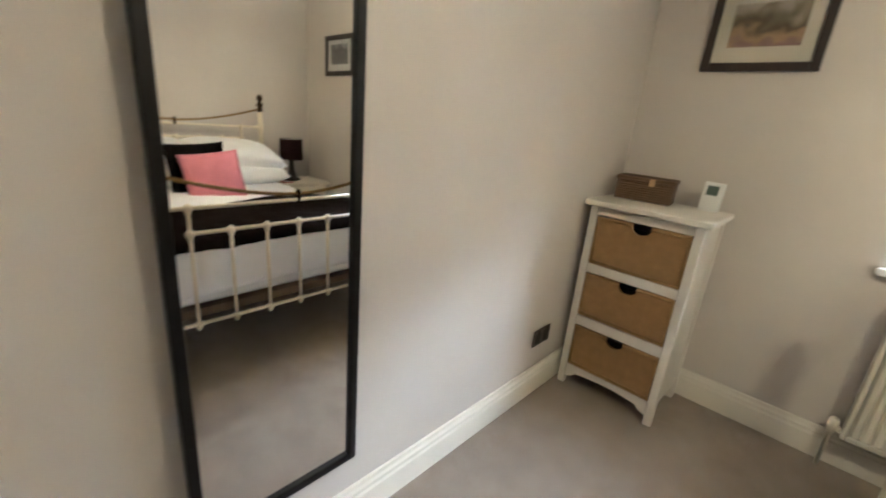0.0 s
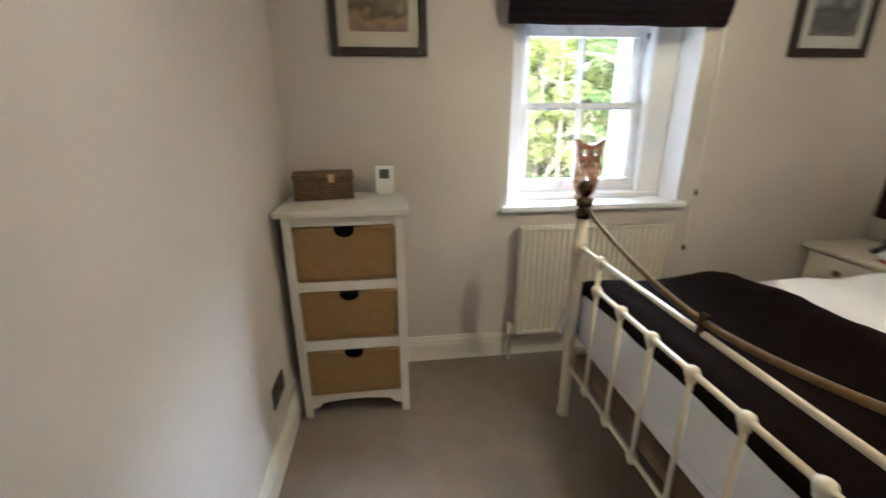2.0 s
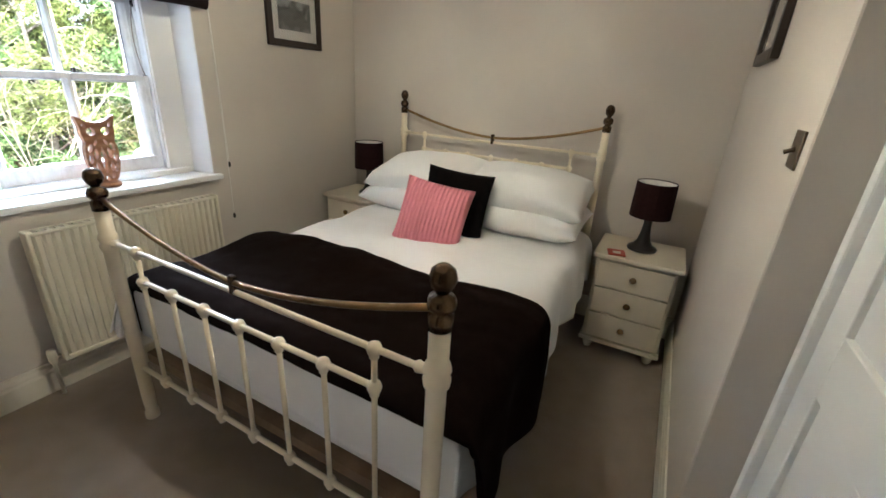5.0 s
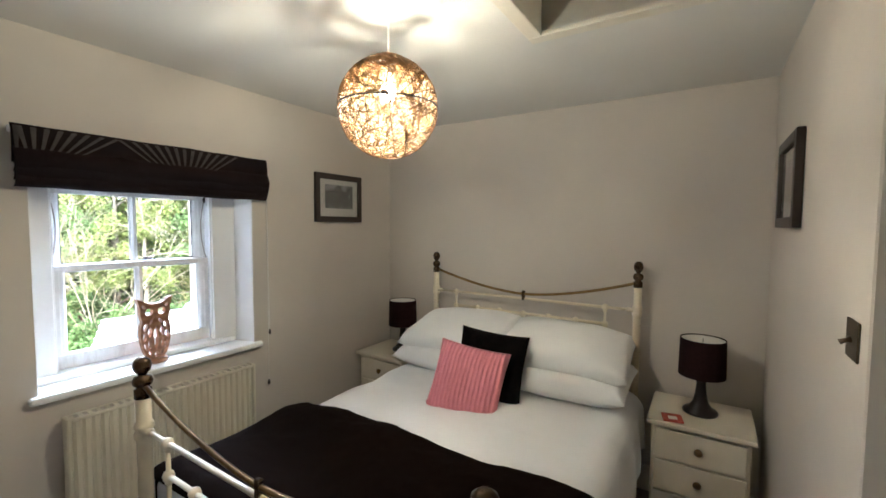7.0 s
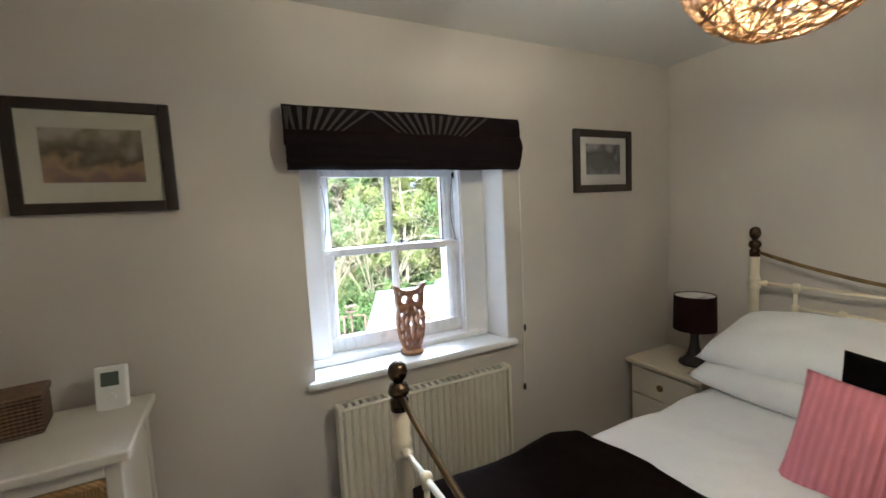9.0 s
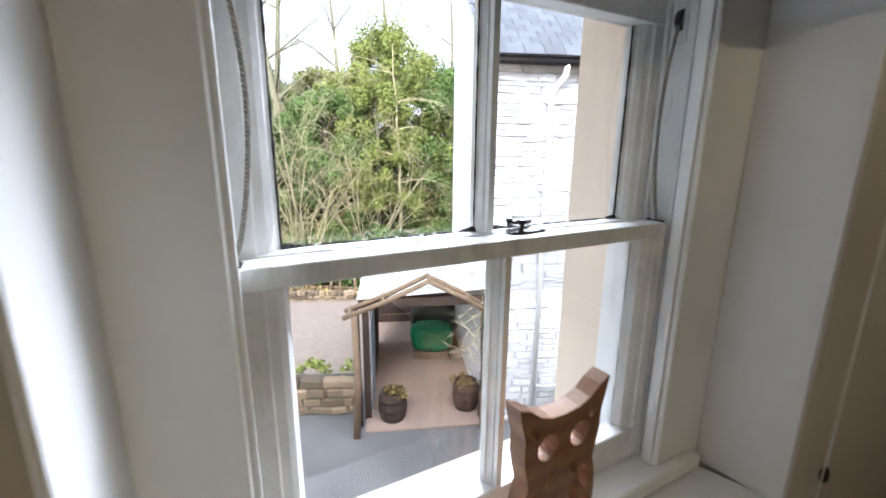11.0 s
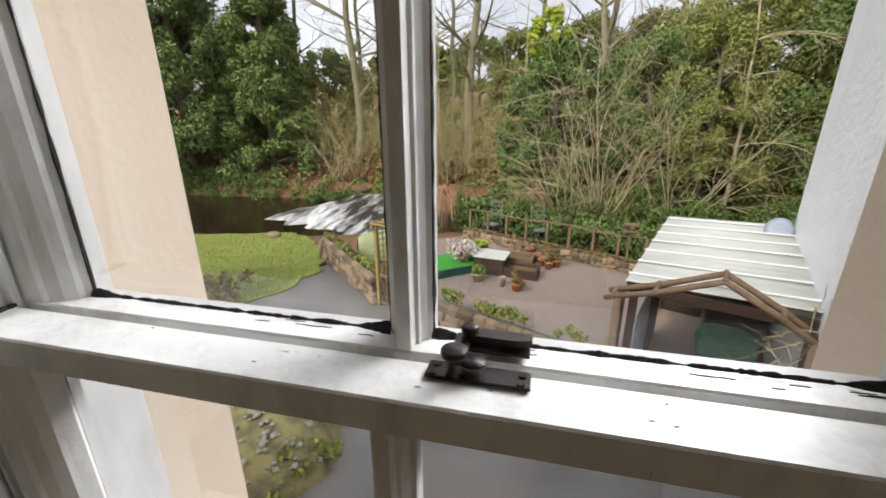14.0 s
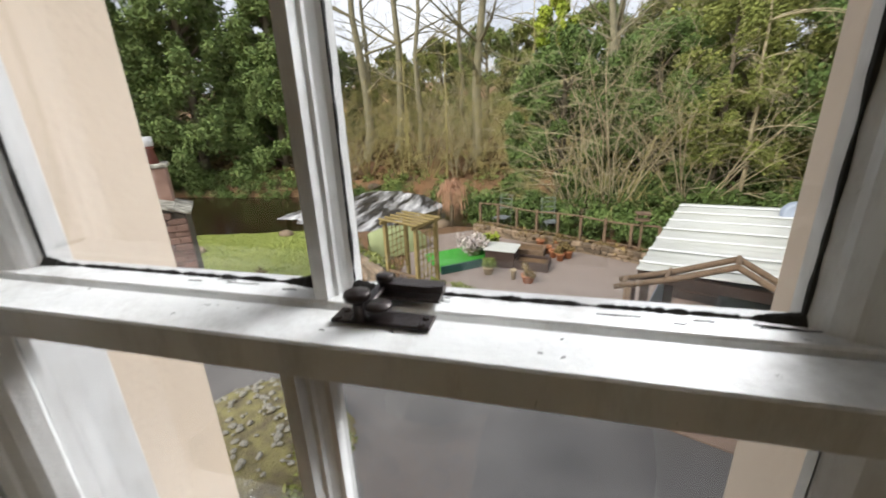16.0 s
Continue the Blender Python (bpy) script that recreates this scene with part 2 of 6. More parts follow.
M_GRASS = mat("lawn_grass", (0.20, 0.25, 0.042), 0.9, scale=4, bump=0.9, bscale=110, dist=0.02, col2=(0.33, 0.365, 0.085))
M_EARTH = mat("leaf_litter", (0.10, 0.075, 0.035), 0.95, scale=1.1, bump=0.9, bscale=14, dist=0.08, col2=(0.30, 0.15, 0.07))


def streaky(name, dark, light, angle):
    """Broken white water: long streaks of foam over dark water, along one direction."""
    m = bpy.data.materials.new(name)
    m.use_nodes = True
    n, l = m.node_tree.nodes, m.node_tree.links
    tc, mp, nz, n2, ad, rp, bp = (n.new(k) for k in ("ShaderNodeTexCoord", "ShaderNodeMapping", "ShaderNodeTexNoise", "ShaderNodeTexNoise", "ShaderNodeMath", "ShaderNodeValToRGB", "ShaderNodeBump"))
    mp.inputs["Rotation"].default_value = (0, 0, angle)
    mp.inputs["Scale"].default_value = (2.6, 0.45, 1.0)
    l.new(tc.outputs["Object"], mp.inputs["Vector"])
    l.new(mp.outputs[0], nz.inputs["Vector"])
    nz.inputs["Scale"].default_value, nz.inputs["Detail"].default_value, nz.inputs["Roughness"].default_value = 1.1, 8, 0.65
    l.new(tc.outputs["Object"], n2.inputs["Vector"])
    n2.inputs["Scale"].default_value = 0.35
    ad.operation = "MULTIPLY_ADD"
    l.new(n2.outputs["Fac"], ad.inputs[0])
    ad.inputs[1].default_value = 0.6
    l.new(nz.outputs["Fac"], ad.inputs[2])
    rp.color_ramp.elements[0].position, rp.color_ramp.elements[0].color = 0.72, (*dark, 1)
    rp.color_ramp.elements[1].position, rp.color_ramp.elements[1].color = 0.96, (*light, 1)
    l.new(ad.outputs[0], rp.inputs["Fac"])
    l.new(rp.outputs["Color"], n["Principled BSDF"].inputs["Base Color"])
    l.new(nz.outputs["Fac"], bp.inputs["Height"])
    bp.inputs["Strength"].default_value, bp.inputs["Distance"].default_value = 0.7, 0.15
    l.new(bp.outputs["Normal"], n["Principled BSDF"].inputs["Normal"])
    n["Principled BSDF"].inputs["Roughness"].default_value = 0.3
    return m


M_WATER = mat("peaty_water", (0.022, 0.012, 0.006), 0.07, var=0.3, scale=0.6, bump=0.35, bscale=4, dist=0.03)
M_FOAM = streaky("white_water", (0.03, 0.026, 0.022), (0.90, 0.90, 0.90), radians(33))
M_SLATE = mat("slate", (0.12, 0.125, 0.14), 0.6, var=0.2, scale=5, bump=0.4, bscale=30, rand=0.2)
M_LICHEN = mat("lichen_slab", (0.17, 0.155, 0.12), 0.9, scale=7, bump=0.6, bscale=30, dist=0.02, col2=(0.50, 0.48, 0.40), contrast=0.12)
M_TIMBER = mat("weathered_timber", (0.17, 0.115, 0.07), 0.85, var=0.3, scale=10, bump=0.4, bscale=60)
M_TIMBERD = mat("dark_timber", (0.055, 0.034, 0.024), 0.85, var=0.3, scale=10, bump=0.4, bscale=60)
M_TREATED = mat("green_treated_timber", (0.26, 0.20, 0.075), 0.8, var=0.2, scale=10, bump=0.3, bscale=60)
M_CORR = mat("corrugated_plastic", (0.55, 0.56, 0.50), 0.5, scale=3, bump=0.1, col2=(0.66, 0.67, 0.63))
M_CORRW = mat("clear_ridge", (0.85, 0.86, 0.85), 0.45, var=0.03)
M_CONC = mat("pinkish_concrete", (0.36, 0.26, 0.20), 0.9, var=0.12, scale=3, bump=0.3, bscale=50)
M_GREENTARP = mat("green_tarpaulin", (0.012, 0.20, 0.085), 0.5, var=0.2, scale=5, bump=0.5, bscale=18, dist=0.03)
M_DARKTARP = mat("dark_tarpaulin", (0.02, 0.035, 0.03), 0.5, var=0.3, scale=5, bump=0.5, bscale=18, dist=0.03)
M_TURF = mat("artificial_turf", (0.05, 0.30, 0.03), 0.9, var=0.12, scale=20, bump=0.5, bscale=160)
M_TEAL = mat("teal_board", (0.012, 0.07, 0.055), 0.6, var=0.15)
M_TERRA = mat("terracotta", (0.42, 0.17, 0.075), 0.85, var=0.15, scale=14, bump=0.15)
M_POT = mat("pale_pot", (0.38, 0.31, 0.20), 0.8, var=0.15, scale=14, bump=0.15)
M_BLUEGREY = mat("grey_blue_sheet", (0.30, 0.35, 0.42), 0.5, var=0.1, scale=4, bump=0.2)
M_GREYMETAL = mat("dull_grey_metal", (0.20, 0.22, 0.22), 0.6, var=0.15, scale=10, bump=0.1)
M_BARK = mat("bark", (0.18, 0.15, 0.10), 0.95, var=0.35, scale=8, bump=0.8, bscale=40, dist=0.02)
M_BARKP = mat("mossy_bark", (0.235, 0.215, 0.135), 0.95, var=0.35, scale=5, bump=0.6, bscale=30, dist=0.02)
M_TWIG = mat("straw_twigs", (0.42, 0.36, 0.22), 0.9, var=0.3, scale=5, bump=0)
M_TWIGG = mat("olive_twigs", (0.36, 0.31, 0.12), 0.9, var=0.35, scale=3, bump=0)
M_REDTWIG = mat("copper_twigs", (0.50, 0.30, 0.19), 0.9, var=0.25, scale=5, bump=0)


def leafmat(name, a, b):
    m = mat(name, a, 0.75, scale=1.6, bump=0, col2=b, contrast=0.3)
    n, l = m.node_tree.nodes, m.node_tree.links
    g = n.new("ShaderNodeNewGeometry")
    hs = n.new("ShaderNodeHueSaturation")
    mr = n.new("ShaderNodeMapRange")
    mr.inputs["To Min"].default_value, mr.inputs["To Max"].default_value = 0.65, 1.4
    l.new(g.outputs["Random Per Island"], mr.inputs["Value"])
    l.new(mr.outputs[0], hs.inputs["Value"])
    bs = n["Principled BSDF"]
    l.new(bs.inputs["Base Color"].links[0].from_socket, hs.inputs["Color"])
    l.new(hs.outputs["Color"], bs.inputs["Base Color"])
    bs.inputs["Specular IOR Level"].default_value = 0.25
    return m


M_LEAFD = leafmat("dark_evergreen_leaves", (0.072, 0.125, 0.034), (0.15, 0.21, 0.055))
M_LEAFC = leafmat("conifer_sprays", (0.095, 0.15, 0.045), (0.20, 0.265, 0.075))
M_LEAFM = leafmat("mid_green_leaves", (0.115, 0.165, 0.042), (0.23, 0.28, 0.075))
M_LEAFO = leafmat("olive_leaves", (0.13, 0.16, 0.040), (0.28, 0.30, 0.075))
M_LEAFY = leafmat("lime_leaves", (0.22, 0.30, 0.03), (0.42, 0.48, 0.07))
M_LEAFB = leafmat("brown_scrub", (0.12, 0.09, 0.035), (0.27, 0.19, 0.075))


# ---- mesh helpers ----
def thing(name, at, label, category, group="", rz=0.0, kind=""):
    e = new(name)
    e.matrix_world = pose(at[0], at[1], at[2], 0, 0, rz)
    e.empty_display_size = 0.05
    return tagged(e, label, category, group, kind)


def part(name, bm, material, parent=None, label="", smooth=False):
    me = bpy.data.meshes.new(name)
    bmesh.ops.recalc_face_normals(bm, faces=bm.faces[:])
    bm.to_mesh(me)
    bm.free()
    me.materials.append(material)
    if smooth:
        me.shade_smooth()
    ob = new(name, me)
    if parent:
        ob.parent = parent
    if label:
        ob["label"] = label
    return ob


def setting(name, bm, material, label, category, smooth=False):
    return tagged(part(name, bm, material, None, "", smooth), label, category, "", "structure")


def bx(bm, x0, x1, y0, y1, z0, z1, bevel=0.0, seg=1, m=None):
    r = bmesh.ops.create_cube(bm, size=1.0)
    vs = r["verts"]
    for v in vs:
        v.co = Vector(((x0 + x1) / 2 + v.co.x * (x1 - x0), (y0 + y1) / 2 + v.co.y * (y1 - y0), (z0 + z1) / 2 + v.co.z * (z1 - z0)))
        if m:
            v.co = m @ v.co
    if bevel:
        es = list({e for v in vs for e in v.link_edges})
        bmesh.ops.bevel(bm, geom=es, offset=bevel, segments=seg, affect="EDGES", profile=0.6)
    return bm


def prism(bm, pts, z0, z1):
    lo = [bm.verts.new((x, y, z0)) for x, y in pts]
    hi = [bm.verts.new((x, y, z1)) for x, y in pts]
    n = len(pts)
    bm.faces.new(lo[::-1])
    bm.faces.new(hi)
    for i in range(n):
        bm.faces.new((lo[i], lo[(i + 1) % n], hi[(i + 1) % n], hi[i]))
    return bm


def tube(bm, pts, r, n=8, cap=True):
    """A tube along points; r is one radius, or one a point."""
    pts = [Vector(p) for p in pts]
    rs = r if isinstance(r, (list, tuple)) else [r] * len(pts)
    rings = []
    ref = Vector((0.13, 0.31, 0.94)).normalized()
    for i, p in enumerate(pts):
        d = (pts[min(i + 1, len(pts) - 1)] - pts[max(i - 1, 0)]).normalized()
        a = d.cross(ref)
        if a.length < 0.05:
            a = d.cross(Vector((1, 0, 0)))
        a.normalize()
        b = d.cross(a)
        rings.append([bm.verts.new(p + (a * math.cos(k * math.tau / n) + b * math.sin(k * math.tau / n)) * rs[i]) for k in range(n)])
    for i in range(len(rings) - 1):
        for k in range(n):
            bm.faces.new((rings[i][k], rings[i][(k + 1) % n], rings[i + 1][(k + 1) % n], rings[i + 1][k]))
    if cap:
        bm.faces.new(rings[0][::-1])
        bm.faces.new(rings[-1])
    return bm


def lathe(bm, prof, c=(0, 0, 0), n=20):
    """Turned body: prof lists (radius, height)."""
    rings = [[bm.verts.new((c[0] + r * math.cos(k * math.tau / n), c[1] + r * math.sin(k * math.tau / n), c[2] + z)) for k in range(n)] for r, z in prof]
    for i in range(len(rings) - 1):
        for k in range(n):
            bm.faces.new((rings[i][k], rings[i][(k + 1) % n], rings[i + 1][(k + 1) % n], rings[i + 1][k]))
    bm.faces.new(rings[0][::-1])
    bm.faces.new(rings[-1])
    return bm


def ball(bm, c, r, sz=1.0, u=16, v=10):
    m = Matrix.Translation(c) @ Matrix.Diagonal((r, r, r * sz, 1))
    bmesh.ops.create_uvsphere(bm, u_segments=u, v_segments=v, radius=1, matrix=m)
    return bm


def B():
    return bmesh.new()


# ---- the room ----
CEIL, XL, XR, YS = 2.32, -1.505, 1.74, -2.51
WL, WR, SILL, HEAD = -0.445, 0.50, 0.87, 1.90

setting("floor", bx(B(), XL - 0.2, XR + 0.2, -3.6, 0.05, -0.2, 0.0), M_CARPET, "brown-beige fitted carpet with a short pile", "carpet")

b = B()
prism(b, [(XL - 0.25, 0), (WL, 0), (WL, 0.32), (XL - 0.25, 0.32)], -0.2, 2.6)
prism(b, [(WR, 0), (XR + 0.25, 0), (XR + 0.25, 0.32), (WR - 0.04, 0.32)], -0.2, 2.6)
prism(b, [(WL, 0), (WR, 0), (WR - 0.04, 0.32), (WL, 0.32)], -0.2, SILL - 0.03)
prism(b, [(WL, 0), (WR, 0), (WR - 0.04, 0.32), (WL, 0.32)], HEAD, 2.6)
setting("wall_north", b, M_WALL, "warm grey-beige plastered wall with a deep window recess", "wall")
b = B()
for x0, x1, z0, z1 in ((-4.2, -0.365, -2.5, 3.2), (0.365, 4.2, -2.5, 1.0), (0.365, 2.6, 1.0, 3.2), (-0.365, 0.365, -2.5, 0.80), (-0.365, 0.365, 1.82, 3.2)):
    bx(b, x0, x1, 0.32, 0.45, z0, z1)
setting("wall_outer", b, M_RENDER, "cream rendered outer face of the house wall", "wall")
b = B()
prism(b, [(WL, 0.004), (WL + 0.004, 0.004), (WL + 0.004, 0.149), (WL, 0.149)], SILL, HEAD - 0.004)
prism(b, [(WR - 0.005, 0.004), (WR, 0.004), (WR - 0.019, 0.149), (WR - 0.024, 0.149)], SILL, HEAD - 0.004)
setting("trim", b, M_REVEAL, "white painted plaster sides of the window recess", "window reveal")
setting("wall_west", bx(B(), XL - 0.2, XL, -3.4, 0, 0, 2.6), M_WALL, "warm grey-beige plastered wall behind the mirror", "wall")
setting("wall_east", bx(B(), XR, XR + 0.2, -3.4, 0, 0, 2.6), M_WALL, "warm grey-beige plastered wall behind the bed head", "wall")
b = B()
bx(b, 0.18, XR, YS - 0.14, YS, 0, 2.6, 0.004)
setting("wall_south", b, M_WALL, "warm grey-beige wall that ends at the doorway", "wall")
b = B()
bx(b, XL, -0.66, YS - 0.24, YS - 0.14, 0, 2.6)
bx(b, -0.66, 0.18, YS - 0.24, YS - 0.14, 2.06, 2.6)
bx(b, 0.18, 0.3, YS - 0.24, YS - 0.142, 0, 2.6)
setting("wall_doorway", b, M_WALL, "warm grey-beige wall round the doorway", "wall")

# ceiling with the loft hatch left open in it
HX0, HX1, HY0, HY1 = -0.05, 0.66, -2.42, -1.66
b = B()
for x0, x1, y0, y1 in ((XL, HX0, -2.9, 0), (HX1, XR, -2.9, 0), (HX0, HX1, HY1, 0), (HX0, HX1, -2.9, HY0)):
    bx(b, x0, x1, y0, y1, CEIL, CEIL + 0.12)
setting("ceiling", b, M_CEIL, "white painted plaster ceiling", "ceiling")
hatch = thing("loft_hatch", (HX0, HY0, CEIL), "open loft hatch with a cream moulded frame in the ceiling", "hatch", kind="structure")
w, d = HX1 - HX0, HY1 - HY0
for x0, x1, y0, y1 in ((-0.03, 0, -0.03, d + 0.03), (w, w + 0.03, -0.03, d + 0.03), (0, w, -0.03, 0), (0, w, d, d + 0.03)):
    part("lining", bx(B(), x0, x1, y0, y1, 0.003, 0.14), M_SKIRT, hatch)
for x0, x1, y0, y1 in ((-0.055, 0.004, -0.055, d + 0.055), (w - 0.004, w + 0.055, -0.055, d + 0.055), (0.004, w - 0.004, -0.055, 0.004), (0.004, w - 0.004, d - 0.004, d + 0.055)):
    bb_ = bx(B(), x0, x1, y0, y1, -0.018, 0.0, 0.006, 2)
    part("moulding", bb_, M_SKIRT, hatch)
part("panel", bx(B(), -0.03, w + 0.03, -0.03, d + 0.03, 0.142, 0.165), M_SKIRT, hatch)


def skirting(name, x0, y0, x1, y1, inward):
    """A moulded skirting board from one corner to another; inward points into the room."""
    prof = [(0, 0), (0.018, 0), (0.018, 0.095), (0.014, 0.105), (0.014, 0.118), (0.009, 0.128), (0.007, 0.142), (0, 0.145)]
    bm = B()
    a, c, n = Vector((x0, y0, 0)), Vector((x1, y1, 0)), Vector((*inward, 0))
    r0 = [bm.verts.new(a + n * (p + 0.001) + Vector((0, 0, q))) for p, q in prof]
    r1 = [bm.verts.new(c + n * (p + 0.001) + Vector((0, 0, q))) for p, q in prof]
    for i in range(len(prof) - 1):
        bm.faces.new((r0[i], r0[i + 1], r1[i + 1], r1[i]))
    bm.faces.new(r0)
    bm.faces.new(r1[::-1])
    return setting(name, bm, M_SKIRT, "cream gloss moulded skirting board", "skirting")


skirting("baseboard", XL, 0, XR, 0, (0, -1))
skirting("baseboard", XL, -0.02, XL, YS - 0.13, (1, 0))
skirting("baseboard", XR, -0.02, XR, YS, (-1, 0))
skirting("baseboard", 0.2, YS, XR - 0.02, YS, (0, 1))

# ---- doorway ----
door = thing("door_1", (0.14, YS - 0.13, 0), "white panelled bedroom door, closed, in its frame", "door", kind="structure")
for x0, x1, z0, z1 in ((-0.78, -0.68, 0, 1.98), (-0.10, 0.0, 0, 1.98), (-0.68, -0.10, 1.86, 1.98), (-0.68, -0.10, 0.0, 0.2), (-0.68, -0.10, 0.85, 1.0), (-0.44, -0.34, 0.2, 0.85), (-0.44, -0.34, 1.0, 1.86)):
    part("rail", bx(B(), x0, x1, -0.04, 0, z0, z1, 0.002), M_WHITE, door)
part("panel", bx(B(), -0.77, -0.01, -0.03, -0.014, 0.01, 1.97), M_WHITE, door)
for x0, x1, z0, z1 in ((-0.84, -0.783, 0, 2.05), (0.003, 0.038, 0, 2.05), (-0.783, 0.003, 1.985, 2.05)):
    part("architrave", bx(B(), x0, x1, -0.05, 0.022, z0, z1, 0.006, 2), M_WHITE, door)
part("handle", tube(B(), [(-0.72, 0.0, 1.0), (-0.72, 0.045, 1.0), (-0.61, 0.05, 1.0)], 0.009, 8), M_BRASS, door, "brass lever handle", True)

# ---- sash window ----
win = thing("window_1", (0, 0, 0), "white painted wooden sash window with four panes and worn paint", "window", kind="structure")
GX, M0 = 0.288, 0.014
SL, SR = -0.345, 0.345
for x0, x1 in ((WL + 0.002, SL), (SR, WR - 0.03)):
    part("box_frame", bx(B(), x0, x1 if x0 < 0 else WR - 0.018, 0.15, 0.186, SILL, HEAD, 0.003), M_WHITE, win)
    part("jamb", bx(B(), x0, x1 - 0.0 if x0 < 0 else x1, 0.187, 0.318, SILL, HEAD, 0.002), M_SASH, win)
for sx in (-1, 1):
    part("staff_bead", bx(B(), sx * 0.345 - 0.008, sx * 0.345 + 0.008, 0.158, 0.178, SILL + 0.03, HEAD, 0.004, 2), M_WHITE, win)
    part("parting_bead", bx(B(), sx * 0.345 - 0.009, sx * 0.345 + 0.009, 0.229, 0.235, 1.37, HEAD, 0.001), M_SASH, win)
part("head_lining", bx(B(), SL, SR, 0.15, 0.318, 1.747, HEAD - 0.001, 0.002), M_WHITE, win)
part("frame_sill", bx(B(), WL + 0.01, WR - 0.04, 0.13, 0.32, SILL, SILL + 0.03, 0.004), M_WHITE, win)
b = B()
prism(b, [(-0.475, -0.035), (0.535, -0.035), (0.535, -0.002), (WR - 0.002, -0.002), (WR - 0.04, 0.15), (WL + 0.002, 0.15), (WL + 0.002, -0.002), (-0.475, -0.002)], SILL - 0.028, SILL)
bmesh.ops.bevel(b, geom=b.edges[:], offset=0.005, segments=2, affect="EDGES")
part("window_sill", b, M_WHITE, win, "white gloss window board")
part("stone_sill", bx(B(), -0.364, 0.364, 0.322, 0.43, 0.76, 0.850, 0.006, 1, Matrix(((1, 0, 0, 0), (0, 1, 0, 0), (0, -0.45, 1, 0.145), (0, 0, 0, 1)))), M_WMORTAR, win, "white painted stone sill outside")


def sash(y0, y1, z0, z1, top, bot, glass_y):
    """One sash: stiles, rails, a glazing bar and two panes."""
    for sx in (-1, 1):
        prof = [(0.338, y0 + 0.001), (0.317, y0 + 0.001), (0.314, y0 + 0.004), (0.303, y0 + 0.008), (0.295, y0 + 0.014), (0.293, y0 + 0.018), (GX, glass_y - 0.002), (GX, y1 - 0.001), (0.338, y1 - 0.001)]
        part("stile", prism(B(), [(sx * x, y) for x, y in prof], z0 + bot, z1 - top), M_SASH, win)
    part("top_rail", bx(B(), -0.338, 0.338, y0, y1, z1 - top, z1, 0.0015), M_SASH, win)
    part("bottom_rail", bx(B(), -0.338, 0.338, y0, y1, z0, z0 + bot, 0.0015), M_SASH, win)
    bar = B()
    prof = [(0.005, y0 + 0.002), (0.006, y0 + 0.010), (0.0085, y0 + 0.011), (0.0085, y0 + 0.015), (0.012, y0 + 0.020), (0.0155, y0 + 0.021), (0.0155, y1 - 0.004)]
    prism(bar, [(-x, y) for x, y in prof[::-1]] + prof, z0 + bot, z1 - top)
    part("glazing_bar", bar, M_SASH, win)
    for x0, x1 in ((-GX, -0.012), (0.012, GX)):
        g = part("pane", bx(B(), x0, x1, glass_y, glass_y + 0.003, z0 + bot - 0.005, z1 - top + 0.005), M_GLASS, win)
        g.visible_shadow = False


sash(0.188, 0.229, 0.905, 1.372, 0.025, 0.065, 0.217)
sash(0.236, 0.276, 1.336, 1.747, 0.05, 0.037, 0.260)
rng = random.Random(5)
# dark mould along the glass of the upper sash, thicker in the corners
for x0, x1 in ((-GX, -0.015), (0.015, GX)):
    n = 110
    bm = B()
    lo, hi = [], []
    for i in range(n + 1):
        u = i / n
        x = x0 + (x1 - x0) * u
        h = 0.0017 + 0.0012 * noise.noise(Vector((x * 90, 0.3, 0))) + 0.0010 * noise.noise(Vector((x * 420, 1.3, 0))) + 0.0042 * max(0, 1 - 10 * min(u, 1 - u))
        lo.append((bm.verts.new((x, 0.2592 - h * 1.1, 1.3738)), bm.verts.new((x, 0.2592, 1.3738))))
        hi.append((bm.verts.new((x, 0.2592 - h * 0.4, 1.3738 + h)), bm.verts.new((x, 0.2592, 1.3738 + h * 1.3))))
    for i in range(n):
        bm.faces.new((lo[i][0], lo[i + 1][0], hi[i + 1][0], hi[i][0]))
        bm.faces.new((hi[i][0], hi[i + 1][0], hi[i + 1][1], hi[i][1]))
        bm.faces.new((lo[i][1], lo[i][0], hi[i][0], hi[i][1])) if i == 0 else None
    part("mould_line", bm, M_MOULD, win, "black mould along the glass edge")
for x, s in ((-GX, 1), (-0.015, -1), (0.015, 1), (GX, -1)):
    n = 40
    bm = B()
    pts, rad = [], []
    for i in range(n + 1):
        pts.append((x + s * 0.0008, 0.2585, 1.374 + 0.322 * i / n))
        rad.append(0.0012 + 0.0012 * noise.noise(Vector((x * 9, i * 0.35, 2))) + 0.0004 * rng.random())
    tube(bm, pts, rad, 5)
    part("mould_line", bm, M_MOULD, win)
for sx, z in ((-1, 1.372), (1, 1.372)):
    bm = B()
    for i in range(14):
        ball(bm, (sx * (0.339 - 0.004 * rng.random()), 0.196 + 0.034 * i / 14, z + 0.001), 0.002 + 0.0025 * rng.random(), 0.6, 6, 4)
    part("mould_line", bm, M_MOULD, win)

for k in range(26):
    x, y = rng.uniform(-0.28, 0.28), rng.uniform(0.247, 0.257) if k < 18 else rng.uniform(0.195, 0.225)
    ln = rng.uniform(0.004, 0.03) if k < 18 else rng.uniform(0.001, 0.004)
    zt = 1.3732 if k < 18 else 1.3722
    pts = [(x + ln * i / 5, y + 0.0012 * noise.noise(Vector((x * 40, i * 0.8, 1))), zt) for i in range(6)]
    part("paint_crack", tube(B(), pts, 0.00035, 4), M_MOULD, win)
